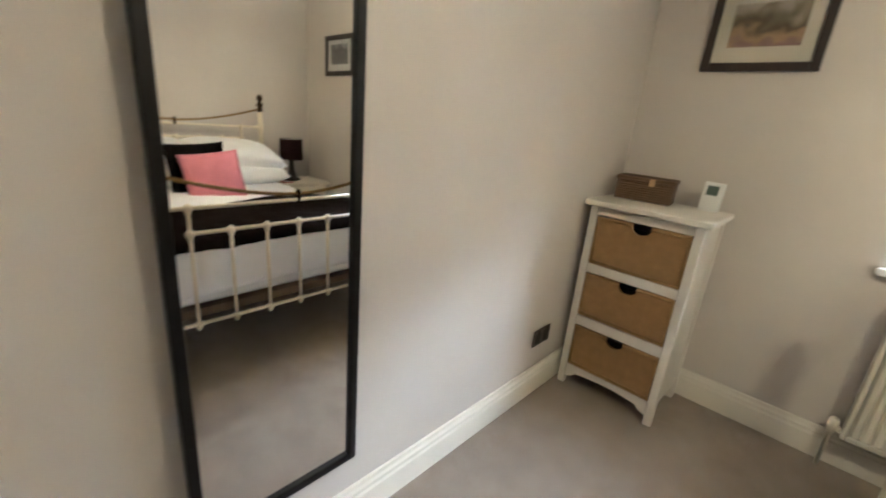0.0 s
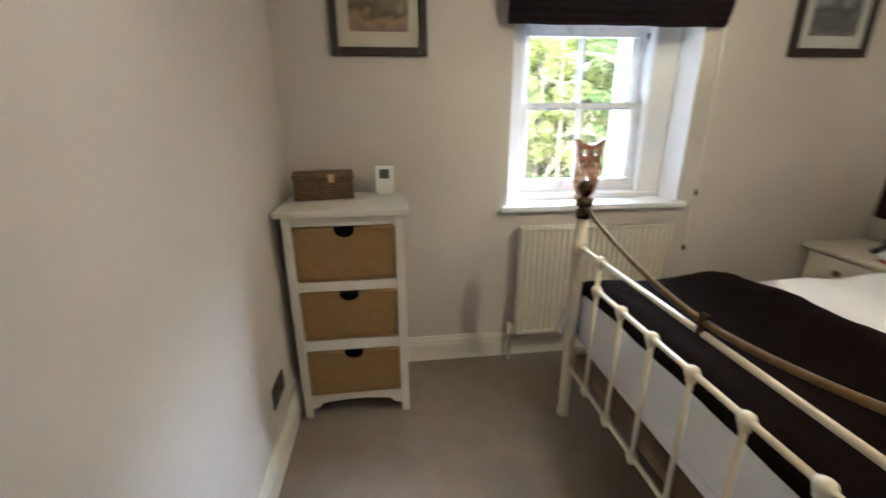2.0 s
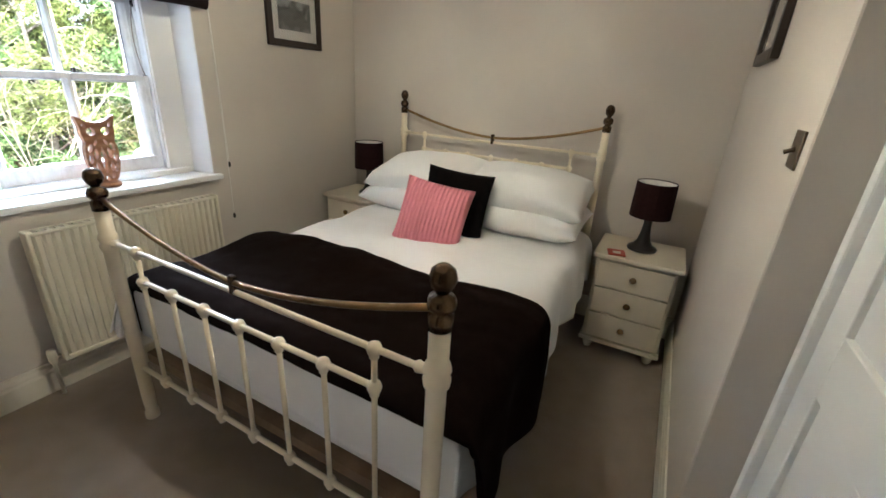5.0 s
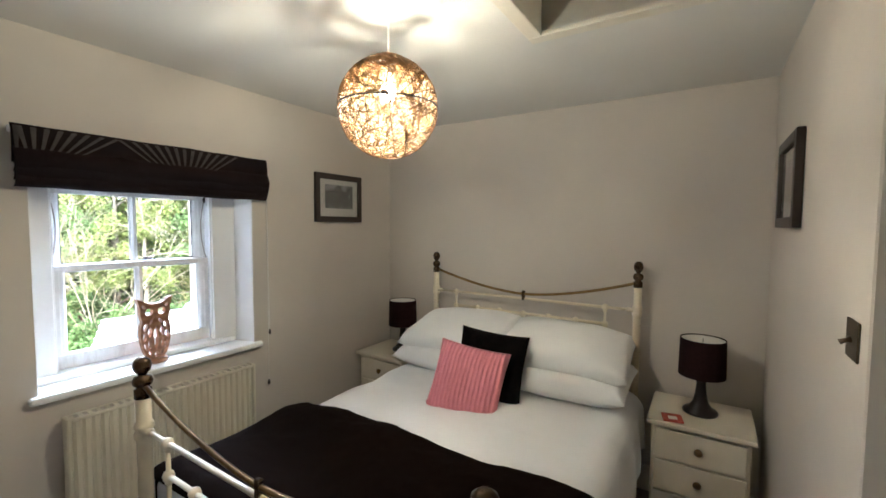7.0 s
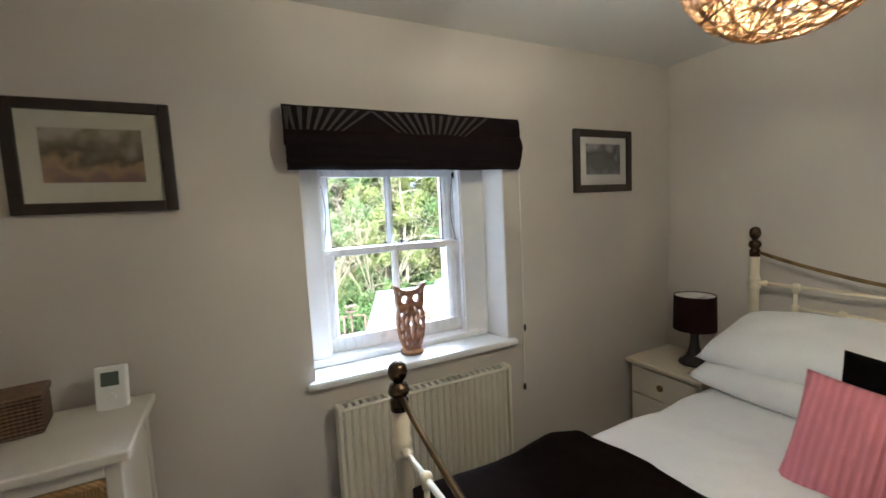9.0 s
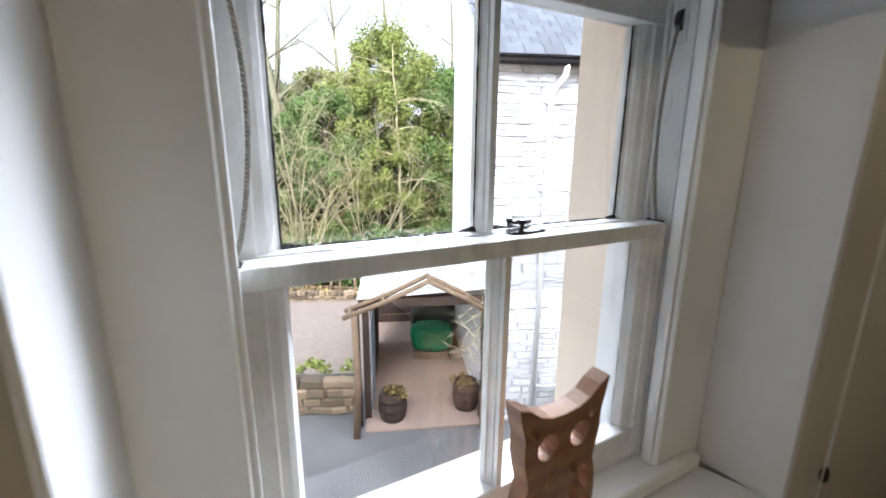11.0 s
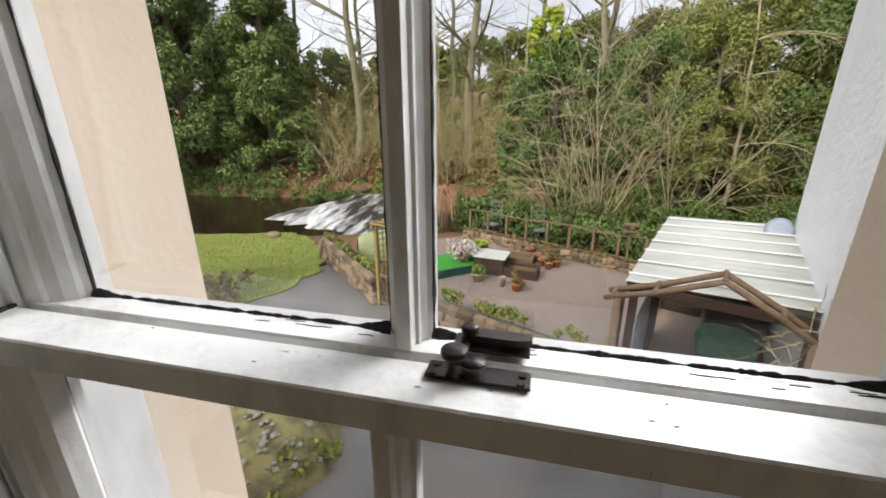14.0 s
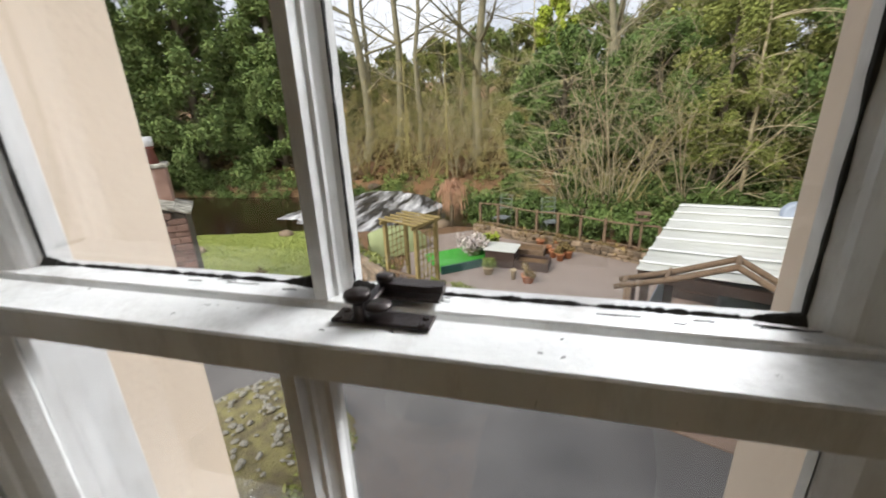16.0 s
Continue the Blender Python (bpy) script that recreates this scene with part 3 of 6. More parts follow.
# sash fastener on the meeting rails
catch = thing("sash_lock", (0.053, 0.2225, 1.3725), "black iron sash fastener with a round knob on the meeting rail", "window lock")
part("base_plate", bx(B(), -0.0315, 0.0315, -0.011, 0.0055, 0.0005, 0.0028, 0.0006), M_CATCH, catch)
part("back_plate", bx(B(), -0.020, 0.030, 0.016, 0.036, 0.0045, 0.0065, 0.0006), M_CATCH, catch)
part("pivot", lathe(B(), [(0.004, 0.0066), (0.004, 0.012), (0.0058, 0.013), (0.0060, 0.017), (0.0048, 0.018)], (-0.010, 0.027, 0), 16), M_CATCH, catch, "", True)
part("arm", prism(B(), [(-0.008, 0.022), (0.020, 0.021), (0.031, 0.024), (0.031, 0.032), (-0.008, 0.033)], 0.0085, 0.0135), M_CATCH, catch)
part("cross_arm", bx(B(), -0.0155, -0.0085, -0.006, 0.026, 0.0075, 0.0105, 0.001), M_CATCH, catch)
part("knob", lathe(B(), [(0.0055, 0.0028), (0.0038, 0.005), (0.0034, 0.013), (0.0050, 0.0155), (0.0078, 0.0165), (0.0083, 0.0185), (0.0080, 0.0205), (0.0068, 0.0212)], (-0.0135, -0.0075, 0), 22), M_CATCH, catch, "", True)
part("thumb_plate", lathe(B(), [(0.0082, 0.0085), (0.0086, 0.0095), (0.0082, 0.0105)], (-0.0035, -0.001, 0), 22), M_CATCH, catch, "", True)
for x, y in ((-0.027, -0.008), (-0.026, 0.001), (0.026, -0.008), (0.0265, 0.000)):
    part("screw", lathe(B(), [(0.0026, 0.0028), (0.0022, 0.0040)], (x, y, 0), 12), M_CATCH, catch)
    part("screw_slot", bx(B(), x - 0.0018, x + 0.0018, y - 0.0004, y + 0.0004, 0.0040, 0.0042), M_MOULD, catch)

# cords and pulleys in the channels of the upper sash
for sx in (-1, 1):
    pts = [(sx * (0.340 - 0.026 * math.sin(math.pi * min(1, i / 14)) ** 0.8), 0.2095, 1.371 + 0.024 * i) for i in range(15)]
    part("sash_cord", tube(B(), pts, 0.0028, 8), M_ROPE, win, "frayed grey sash cord", True)
    part("pulley_plate", bx(B(), sx * 0.344 - 0.003, sx * 0.344 + 0.003, 0.200, 0.222, 1.665, 1.735, 0.0025, 2), M_SASH, win)
    part("pulley_wheel", tube(B(), [(sx * 0.346, 0.207, 1.70), (sx * 0.346, 0.215, 1.70)], 0.017, 14), M_CATCH, win, "black iron pulley wheel")

# ---- bed ----
BX0, BX1, BY0, BY1 = -0.285, 1.645, -0.53, -1.91
bed = thing("bed", (0, 0, 0), "cream metal bedstead with brass knobs and curved brass rails", "bed")


def bed_end(x, zk, zbrass, zlow, ztop, zmid, r, spindles, zbot):
    """One end of the bedstead: posts with knobs, a sagging brass rail, cross rails and spindles."""
    for y in (BY0, BY1):
        post = part("post", lathe(B(), [(r * 1.1, 0.0), (r * 1.1, 0.03), (r * 0.85, 0.04), (r, 0.10), (r, ztop - 0.035), (r * 1.25, ztop - 0.03), (r * 1.35, ztop - 0.012), (r * 1.1, ztop), (r * 1.35, ztop + 0.012), (r * 1.2, ztop + 0.028), (r, ztop + 0.032), (r, zk - 0.115)], (x, y, 0), 20), M_IRON, bed, "", True)
        part("knob", lathe(B(), [(r * 1.12, zk - 0.118), (r * 1.15, zk - 0.085), (r * 0.75, zk - 0.08), (r * 1.25, zk - 0.068), (r * 1.35, zk - 0.055), (r * 1.1, zk - 0.04), (r * 0.55, zk - 0.036), (r * 0.6, zk - 0.03), (r * 1.05, zk - 0.018), (r * 1.25, zk), (r * 1.05, zk + 0.02), (r * 0.55, zk + 0.03), (0.002, zk + 0.032)], (x, y, 0), 20), M_DBRASS, post, "dark brass ball knob", True)
    pts = []
    for i in range(25):
        u = i / 24
        pts.append((x, BY0 + (BY1 - BY0) * u, zlow + (zbrass - zlow) * abs(2 * u - 1) ** 1.7))
    part("brass_rail", tube(B(), pts, 0.009, 10), M_BRASS, bed, "curved brass rail", True)
    part("clip", bx(B(), x - 0.010, x + 0.010, (BY0 + BY1) / 2 - 0.011, (BY0 + BY1) / 2 + 0.011, ztop - 0.01, zlow + 0.022, 0.004), M_DBRASS, bed, "brass clip")
    part("top_rail", tube(B(), [(x, BY0, ztop), (x, BY1, ztop)], 0.009, 10), M_IRON, bed, "", True)
    ys = [BY0 - 0.175 - (BY0 - BY1 - 0.35) * i / (spindles - 1) for i in range(spindles)]
    part("middle_rail", tube(B(), [(x, ys[0], zmid), (x, ys[-1], zmid)], 0.009, 10), M_IRON, bed, "", True)
    part("bottom_rail", tube(B(), [(x, BY0, zbot), (x, BY1, zbot)], 0.009, 10), M_IRON, bed, "", True)
    for i, y in enumerate(ys):
        zt = ztop if i in (0, spindles - 1) else zmid
        bm = lathe(B(), [(0.008, zbot), (0.008, zt)], (x, y, 0), 10)
        for z in ((zbot, zmid, ztop) if zt == ztop else (zbot, zmid)):
            lathe(bm, [(0.008, z - 0.030), (0.013, z - 0.026), (0.011, z - 0.020), (0.017, z - 0.012), (0.020, z), (0.016, z + 0.012), (0.006, z + 0.019)], (x, y, 0), 12)
        part("spindle", bm, M_IRON, bed, "", True)
    for y in (BY0, BY1):
        s = 1 if y == BY0 else -1
        part("collar", tube(B(), [(x, y - s * 0.06, ztop), (x, y - s * 0.05, ztop), (x, y - s * 0.03, ztop), (x, y - s * 0.02, ztop)], [0.009, 0.016, 0.012, 0.018], 10), M_IRON, bed, "", True)


bed_end(BX0, 1.052, 0.985, 0.845, 0.815, 0.70, 0.0245, 7, 0.262)
bed_end(BX1, 1.335, 1.245, 1.115, 1.085, 0.985, 0.021, 7, 0.30)
for y in (BY0, BY1):
    part("side_rail", bx(B(), BX0 + 0.02, BX1 - 0.02, y - 0.012, y + 0.012, 0.27, 0.34, 0.003), M_IRON, bed)
part("slat_base", bx(B(), BX0 + 0.02, BX1 - 0.02, BY1 + 0.03, BY0 - 0.03, 0.29, 0.33), M_TIMBER, bed)
tagged(part("mattress", bx(B(), BX0 + 0.05, BX1 - 0.03, BY1 + 0.02, BY0 - 0.02, 0.333, 0.57, 0.04, 3), M_LINEN), "white mattress on the metal bedstead", "mattress")


def drape(name, x0, x1, top, foot_drop, side_drop, out, wrinkle, material, label, category, seed, nx=90, ny=110, slant=0.0):
    """A cloth laid over the bed: down both sides, and over the foot where foot_drop is set."""
    ya, yb = BY0 + 0.035 + out, BY1 - 0.055 - out
    rad = 0.10
    yc, half = (ya + yb) / 2, (ya - yb) / 2
    flat = half - rad
    arc = rad * math.pi / 2

    def side(s):
        a = abs(s)
        if a < flat:
            return a, 0.0
        if a < flat + arc:
            t = (a - flat) / rad
            return flat + rad * math.sin(t), rad * (1 - math.cos(t))
        return half, rad + a - flat - arc

    def end(s):
        if s < 0:
            return 0.0, 0.0
        if s < 0.07 * math.pi / 2:
            t = s / 0.07
            return 0.07 * math.sin(t), 0.07 * (1 - math.cos(t))
        return 0.07, 0.07 + s - 0.07 * math.pi / 2
    xf = x0 + 0.07
    lenx = (x1 - xf) + (foot_drop if foot_drop else 0.0)
    bm = B()
    grid = []
    for i in range(nx + 1):
        row = []
        along = -(x1 - xf) + lenx * i / nx
        ex, ed = end(along) if foot_drop else (0.0, 0.0)
        x = xf - along if along < 0 else xf - ex
        for j in range(ny + 1):
            v = -1 + 2 * j / ny
            drop_l = side_drop[0] if v > 0 else side_drop[1]
            s = v * (flat + arc + drop_l)
            yy, sd = side(s)
            y = yc + math.copysign(yy, v)
            q = Vector((x * 2.2 + seed, y * 2.2, 0.4 * seed))
            nz = noise.fractal(q, 0.8, 2.2, 4)
            hump = 0.012 * math.cos(min(1, yy / half) * math.pi / 2)
            z = top(x, y) + hump - max(sd, ed) + wrinkle * nz * (1 if max(sd, ed) < 0.05 else 0.5)
            hang = min(1.0, sd / 0.25)
            y += math.copysign(1, v) * hang * (0.02 * math.sin(x * 11 + seed) + 0.014 * math.sin(x * 23 + 2 * seed) + 0.015)
            if ed > 0.05 and sd < 0.09:
                x2 = x - min(1, ed / 0.2) * (0.004 * math.sin(y * 16 + seed) + 0.002)
            else:
                x2 = x + (0.03 * hang if ed > 0.03 else 0)
            z += 0.02 * hang * math.sin(x * 4.0 + seed * 1.7)
            if along < 0:
                x2 += slant * (yc - y) / half * (x - xf) / (x1 - xf)
            row.append(bm.verts.new((x2, y, max(z, 0.02))))
        grid.append(row)
    for i in range(nx):
        for j in range(ny):
            bm.faces.new((grid[i][j], grid[i + 1][j], grid[i + 1][j + 1], grid[i][j + 1]))
    ob = tagged(part(name, bm, material, None, "", True), label, category)
    sol = ob.modifiers.new("thickness", "SOLIDIFY")
    sol.thickness, sol.offset = 0.014, -1
    return ob


drape("duvet", -0.238, 1.56, lambda x, y: 0.635, 0.30, (0.19, 0.22), 0.0, 0.016, M_LINEN, "white duvet spread over the bed, hanging down its sides", "duvet", 1.3)
drape("throw", -0.250, 0.445, lambda x, y: 0.662 + 0.035 * math.exp(-((x - 0.30) / 0.13) ** 2) * (1 + 0.4 * math.sin(y * 5)), 0.10, (0.20, 0.36), 0.034, 0.024, M_THROW, "dark brown fleece throw folded across the foot of the bed", "throw", 4.1, 60, 110, 0.01)


def pillow(name, at, size, rot, material, label, category, group="", pinch=0.16, n=26):
    """A stuffed cushion: puffed in the middle, thin at its edges, with drawn-out corners."""
    bm = B()
    a, c, t = size[0] / 2, size[1] / 2, size[2] / 2
    sheets = []
    for sg in (1, -1):
        g = []
        for i in range(n + 1):
            row = []
            for j in range(n + 1):
                u, v = -1 + 2 * i / n, -1 + 2 * j / n
                puff = (max(0, 1 - abs(u) ** 2.6) * max(0, 1 - abs(v) ** 2.6)) ** 0.45
                x = u * a * (1 - pinch * 0.5 * (1 - v * v) * abs(u))
                y = v * c * (1 - pinch * 0.5 * (1 - u * u) * abs(v))
                w = noise.noise(Vector((u * 2.1 + at[0] * 9, v * 2.1 + at[1] * 5, sg)))
                row.append(bm.verts.new((x, y, sg * (t * puff * (1 + 0.12 * w) + 0.003))))
            g.append(row)
        sheets.append(g)
        for i in range(n):
            for j in range(n):
                f = (g[i][j], g[i + 1][j], g[i + 1][j + 1], g[i][j + 1])
                bm.faces.new(f if sg > 0 else f[::-1])
    bmesh.ops.remove_doubles(bm, verts=bm.verts[:], dist=0.0065)
    ob = tagged(part(name, bm, material, None, "", True), label, category, group)
    ob.matrix_world = pose(*at, *rot)
    return ob


for i, y in enumerate((-0.86, -1.57)):
    pillow("pillow", (1.40, y, 0.725), (0.50, 0.72, 0.19), (0, -4, 0), M_LINEN, "plump white pillow lying flat on the bed", "pillow", "pillows on the bed", 0.06)
    pillow("pillow", (1.44, y + (0.01 if i else -0.01), 0.865), (0.50, 0.73, 0.21), (3 if i else -3, -13, 2), M_LINEN, "plump white pillow on top of another pillow", "pillow", "pillows on the bed", 0.06)
pillow("cushion", (1.075, -1.255, 0.795), (0.39, 0.39, 0.13), (72, 4, -82), M_BLACKC, "black plush square cushion leaning on the pillows", "cushion", "", 0.12)
pillow("cushion", (0.90, -1.212, 0.755), (0.385, 0.385, 0.14), (66, 7, -80), M_PINK, "pink ribbed knit square cushion leaning on a black one", "cushion", "", 0.12)


# corner of the sheet that hangs in folds outside the foot post
bm = B()
g = []
for i in range(17):
    row = []
    for j in range(25):
        u, v = i / 16, j / 24
        side = 0.030 * math.sin(v * 15 + 0.6) * (0.25 + 0.75 * u) + 0.010 * noise.noise(Vector((u * 4, v * 6, 2)))
        row.append(bm.verts.new((-0.235 - 0.105 * v * (0.45 + 0.55 * u) + side * 0.5, -0.468 - 0.02 * v + side, 0.615 - u * (0.25 - 0.10 * v) - 0.03 * v)))
    g.append(row)
for i in range(16):
    for j in range(24):
        bm.faces.new((g[i][j], g[i + 1][j], g[i + 1][j + 1], g[i][j + 1]))
corner = tagged(part("sheet_corner", bm, M_LINEN, None, "", True), "bunched white sheet corner hanging by the bed post", "bed sheet")
hem = corner.modifiers.new("thickness", "SOLIDIFY")
hem.thickness, hem.offset = 0.006, 0
# ---- bedside cabinets and lamps ----
def nightstand(y0):
    t = thing("bedside_cabinet", (1.335, y0, 0), "cream painted three-drawer bedside cabinet on bun feet", "bedside cabinet", "bedside cabinets")
    W, D = 0.41, 0.385
    part("body", bx(B(), 0.012, D, 0.0, W, 0.085, 0.585, 0.003), M_STAND, t)
    part("top", bx(B(), -0.022, D + 0.002, -0.022, W + 0.022, 0.586, 0.612, 0.010, 3), M_STAND, t)
    part("plinth", bx(B(), -0.012, D, -0.012, W + 0.012, 0.06, 0.085, 0.007, 2), M_STAND, t)
    for i in range(3):
        z = 0.10 + i * 0.160
        dr = part("drawer", bx(B(), -0.006, 0.011, 0.016, W - 0.016, z, z + 0.150, 0.005, 2), M_STAND, t)
        part("drawer_knob", tube(B(), [(-0.006, W / 2, z + 0.078), (-0.014, W / 2, z + 0.078), (-0.018, W / 2, z + 0.078), (-0.026, W / 2, z + 0.078), (-0.030, W / 2, z + 0.078)], [0.009, 0.008, 0.017, 0.018, 0.008], 14), M_BRASS, dr, "round brass knob", True)
    for x, y in ((0.04, 0.04), (0.04, W - 0.04), (D - 0.05, 0.04), (D - 0.05, W - 0.04)):
        part("foot", lathe(B(), [(0.018, 0), (0.026, 0.015), (0.028, 0.035), (0.02, 0.06)], (x, y, 0), 14), M_STAND, t, "", True)
    return t


nightstand(-2.44)
nightstand(-0.45)


def table_lamp(x, y, z):
    t = thing("table_lamp", (x, y, z), "table lamp, turned dark wood base and plum drum shade", "table lamp", "bedside lamps")
    part("base", lathe(B(), [(0.078, 0.001), (0.080, 0.010), (0.074, 0.018), (0.052, 0.030), (0.036, 0.055), (0.026, 0.10), (0.021, 0.15), (0.024, 0.185), (0.018, 0.195), (0.012, 0.215)], (0, 0, 0), 24), M_LAMPWOOD, t, "", True)
    bm = B()
    n = 32
    prof = [(0.106, 0.195), (0.102, 0.385), (0.099, 0.385), (0.103, 0.195)]
    rings = [[bm.verts.new((r * math.cos(k * math.tau / n), r * math.sin(k * math.tau / n), h)) for k in range(n)] for r, h in prof]
    for i in range(4):
        for k in range(n):
            f = bm.faces.new((rings[i][k], rings[i][(k + 1) % n], rings[(i + 1) % 4][(k + 1) % n], rings[(i + 1) % 4][k]))
    sh = part("shade", bm, M_SHADE, t, "plum fabric drum shade")
    bm = B()
    rings = [[bm.verts.new((0.0975 * math.cos(k * math.tau / n), 0.0975 * math.sin(k * math.tau / n), h)) for k in range(n)] for h in (0.20, 0.38)]
    for k in range(n):
        bm.faces.new((rings[0][k], rings[0][(k + 1) % n], rings[1][(k + 1) % n], rings[1][k]))
    part("lining", bm, M_SHADEIN, sh, "white shade lining")
    bm = B()
    for k in range(3):
        a = k * math.tau / 3
        tube(bm, [(0, 0, 0.36), (0.098 * math.cos(a), 0.098 * math.sin(a), 0.36)], 0.0018, 6)
    part("spider", bm, M_CATCH, t)
    part("lamp_bulb", lathe(B(), [(0.012, 0.215), (0.014, 0.25), (0.028, 0.285), (0.026, 0.315), (0.012, 0.335)], (0, 0, 0), 14), M_PLASTIC, t, "", True)


table_lamp(1.53, -2.235, 0.613)
table_lamp(1.53, -0.30, 0.613)
for x, y, rz in ((1.37, -2.12, 12), (1.40, -0.42, -8)):
    c = thing("coaster", (x, y, 0.613), "red and white square coaster on a bedside cabinet", "coaster", "coasters", rz)
    part("board", bx(B(), -0.045, 0.045, -0.045, 0.045, 0, 0.008, 0.002), M_RED, c)
    part("inlay", bx(B(), -0.025, 0.012, -0.02, 0.02, 0.0082, 0.0088), M_MOUNT2, c)

# ---- chest with wicker drawers ----
chest = thing("basket_chest", (-1.462, -0.415, 0), "cream painted narrow chest with three woven basket drawers", "chest of drawers")
CW, CD = 0.475, 0.365
part("top", bx(B(), -0.024, CW + 0.024, -0.022, CD + 0.008, 0.945, 0.972, 0.008, 3), M_CHEST, chest)
for x in (0.0, CW - 0.036):
    for y in (0.0, CD - 0.036):
        part("leg", bx(B(), x, x + 0.036, y, y + 0.036, 0, 0.944, 0.003), M_CHEST, chest)
for x in (0.008, CW - 0.018):
    part("side_panel", bx(B(), x, x + 0.010, 0.036, CD - 0.036, 0.09, 0.944), M_CHEST, chest)
part("back_panel", bx(B(), 0.036, CW - 0.036, CD - 0.02, CD - 0.01, 0.06, 0.944), M_CHEST, chest)
for z0, z1 in ((0.905, 0.944), (0.625, 0.668), (0.345, 0.395)):
    part("rail", bx(B(), 0.036, CW - 0.036, 0.003, 0.03, z0, z1, 0.002), M_CHEST, chest)
    part("shelf", bx(B(), 0.036, CW - 0.036, 0.03, CD - 0.02, z0, z0 + 0.012), M_CHEST, chest)
bm = B()
pts = [(0.036, 0.118)]
pts += [(0.036, 0.045), (0.07, 0.055), (0.085, 0.075)]
pts += [(0.085 + (CW - 0.17) * i / 8, 0.075 + 0.012 * math.sin(math.pi * i / 8)) for i in range(1, 8)]
pts += [(CW - 0.085, 0.075), (CW - 0.07, 0.055), (CW - 0.036, 0.045), (CW - 0.036, 0.118)]
f0 = [bm.verts.new((x, 0.004, z)) for x, z in pts]
f1 = [bm.verts.new((x, 0.026, z)) for x, z in pts]
bm.faces.new(f0)
bm.faces.new(f1[::-1])
for i in range(len(pts)):
    bm.faces.new((f0[i], f1[i], f1[(i + 1) % len(pts)], f0[(i + 1) % len(pts)]))
part("apron", bm, M_CHEST, chest, "shaped apron")
for z0, z1 in ((0.12, 0.338), (0.40, 0.618), (0.672, 0.898)):
    bm = B()
    x0, x1 = 0.042, CW - 0.042
    hx, hz, hr = CW / 2, z1 - 0.014, 0.040
    arc = [(hx + hr * math.cos(math.pi + math.pi * i / 12), hz + 0.75 * hr * math.sin(math.pi + math.pi * i / 12)) for i in range(13)]
    outline = [(x0, z0), (x1, z0), (x1, z1), (arc[-1][0], z1)] + arc[::-1] + [(arc[0][0], z1), (x0, z1)]
    f0 = [bm.verts.new((x, 0.006, z)) for x, z in outline]
    f1 = [bm.verts.new((x, 0.018, z)) for x, z in outline]
    bm.faces.new(f0)
    bm.faces.new(f1[::-1])
    for i in range(len(outline)):
        bm.faces.new((f0[i], f1[i], f1[(i + 1) % len(outline)], f0[(i + 1) % len(outline)]))
    dr = part("basket_drawer", bm, M_WICKER, chest, "woven tan basket drawer with a cut-out grip")
    part("rim", tube(B(), [(x0, 0.008, z0 + 0.006), (x1, 0.008, z0 + 0.006), (x1, 0.008, z1 - 0.004)], 0.009, 8), M_RIM, dr, "braided rim", True)
    part("rim", tube(B(), [(x0, 0.008, z0 + 0.006), (x0, 0.008, z1 - 0.004), (hx - hr, 0.008, z1 - 0.004)], 0.009, 8), M_RIM, dr, "braided rim", True)
    part("rim", tube(B(), [(hx + hr, 0.008, z1 - 0.004), (x1, 0.008, z1 - 0.004)], 0.009, 8), M_RIM, dr, "braided rim", True)
    # black block added for the shade seen through the grip
    part("basket_shade", bx(B(), x0 + 0.01, x1 - 0.01, 0.06, 0.30, z0 + 0.005, z1 - 0.03), M_BLACK, dr)

box = thing("wicker_box", (-1.325, -0.155, 0.9725), "small brown wicker box with a closed lid on the chest", "box", rz=8)
part("body", bx(B(), -0.125, 0.125, -0.065, 0.065, 0, 0.088, 0.006, 2), M_WICKER_D, box)
part("lid", bx(B(), -0.13, 0.13, -0.07, 0.07, 0.089, 0.112, 0.008, 2), M_WICKER_D, box)
part("clasp", bx(B(), 0.02, 0.045, -0.075, -0.065, 0.075, 0.11, 0.002), M_OWLCUT, box)
thermo = thing("thermostat", (-1.058, -0.115, 0.9725), "white plastic room thermostat with a grey display on the chest", "thermostat", rz=-6)
tilt = pose(0, 0, 0, -8, 0, 0)
part("housing", bx(B(), -0.040, 0.040, -0.014, 0.014, 0.001, 0.128, 0.005, 2, tilt), M_PLASTIC, thermo)
part("display", bx(B(), -0.024, 0.022, -0.0155, -0.0135, 0.070, 0.112, 0.001, 1, tilt), M_LCD, thermo)
part("dial", tube(B(), [tilt @ Vector((0.0, -0.013, 0.035)), tilt @ Vector((0.0, -0.019, 0.035))], 0.014, 16), M_PLASTIC, thermo)
part("stand", bx(B(), -0.03, 0.03, -0.015, 0.035, 0.0, 0.005, 0.001), M_PLASTIC, thermo)


# ---- mirror, pictures, fittings ----
mirror = thing("wall_mirror", (XL + 0.031, -1.90, 0.0), "tall wall mirror in a narrow black frame", "mirror")
mirror.matrix_world = pose(XL + 0.031, -1.90, 0.0, 0, -0.5, 0.5)
y0, y1, z0, z1 = -0.219, 0.197, 0.31, 1.78
for a in ((y0, y0 + 0.024, z0, z1), (y1 - 0.024, y1, z0, z1), (y0 + 0.024, y1 - 0.024, z0, z0 + 0.024), (y0 + 0.024, y1 - 0.024, z1 - 0.024, z1)):
    part("frame_bar", bx(B(), 0.002, 0.026, a[0], a[1], a[2], a[3], 0.004, 2), M_BLACK, mirror)
part("mirror_glass", bx(B(), 0.008, 0.016, y0 + 0.02, y1 - 0.02, z0 + 0.02, z1 - 0.02), M_MIRROR, mirror, "silvered glass")


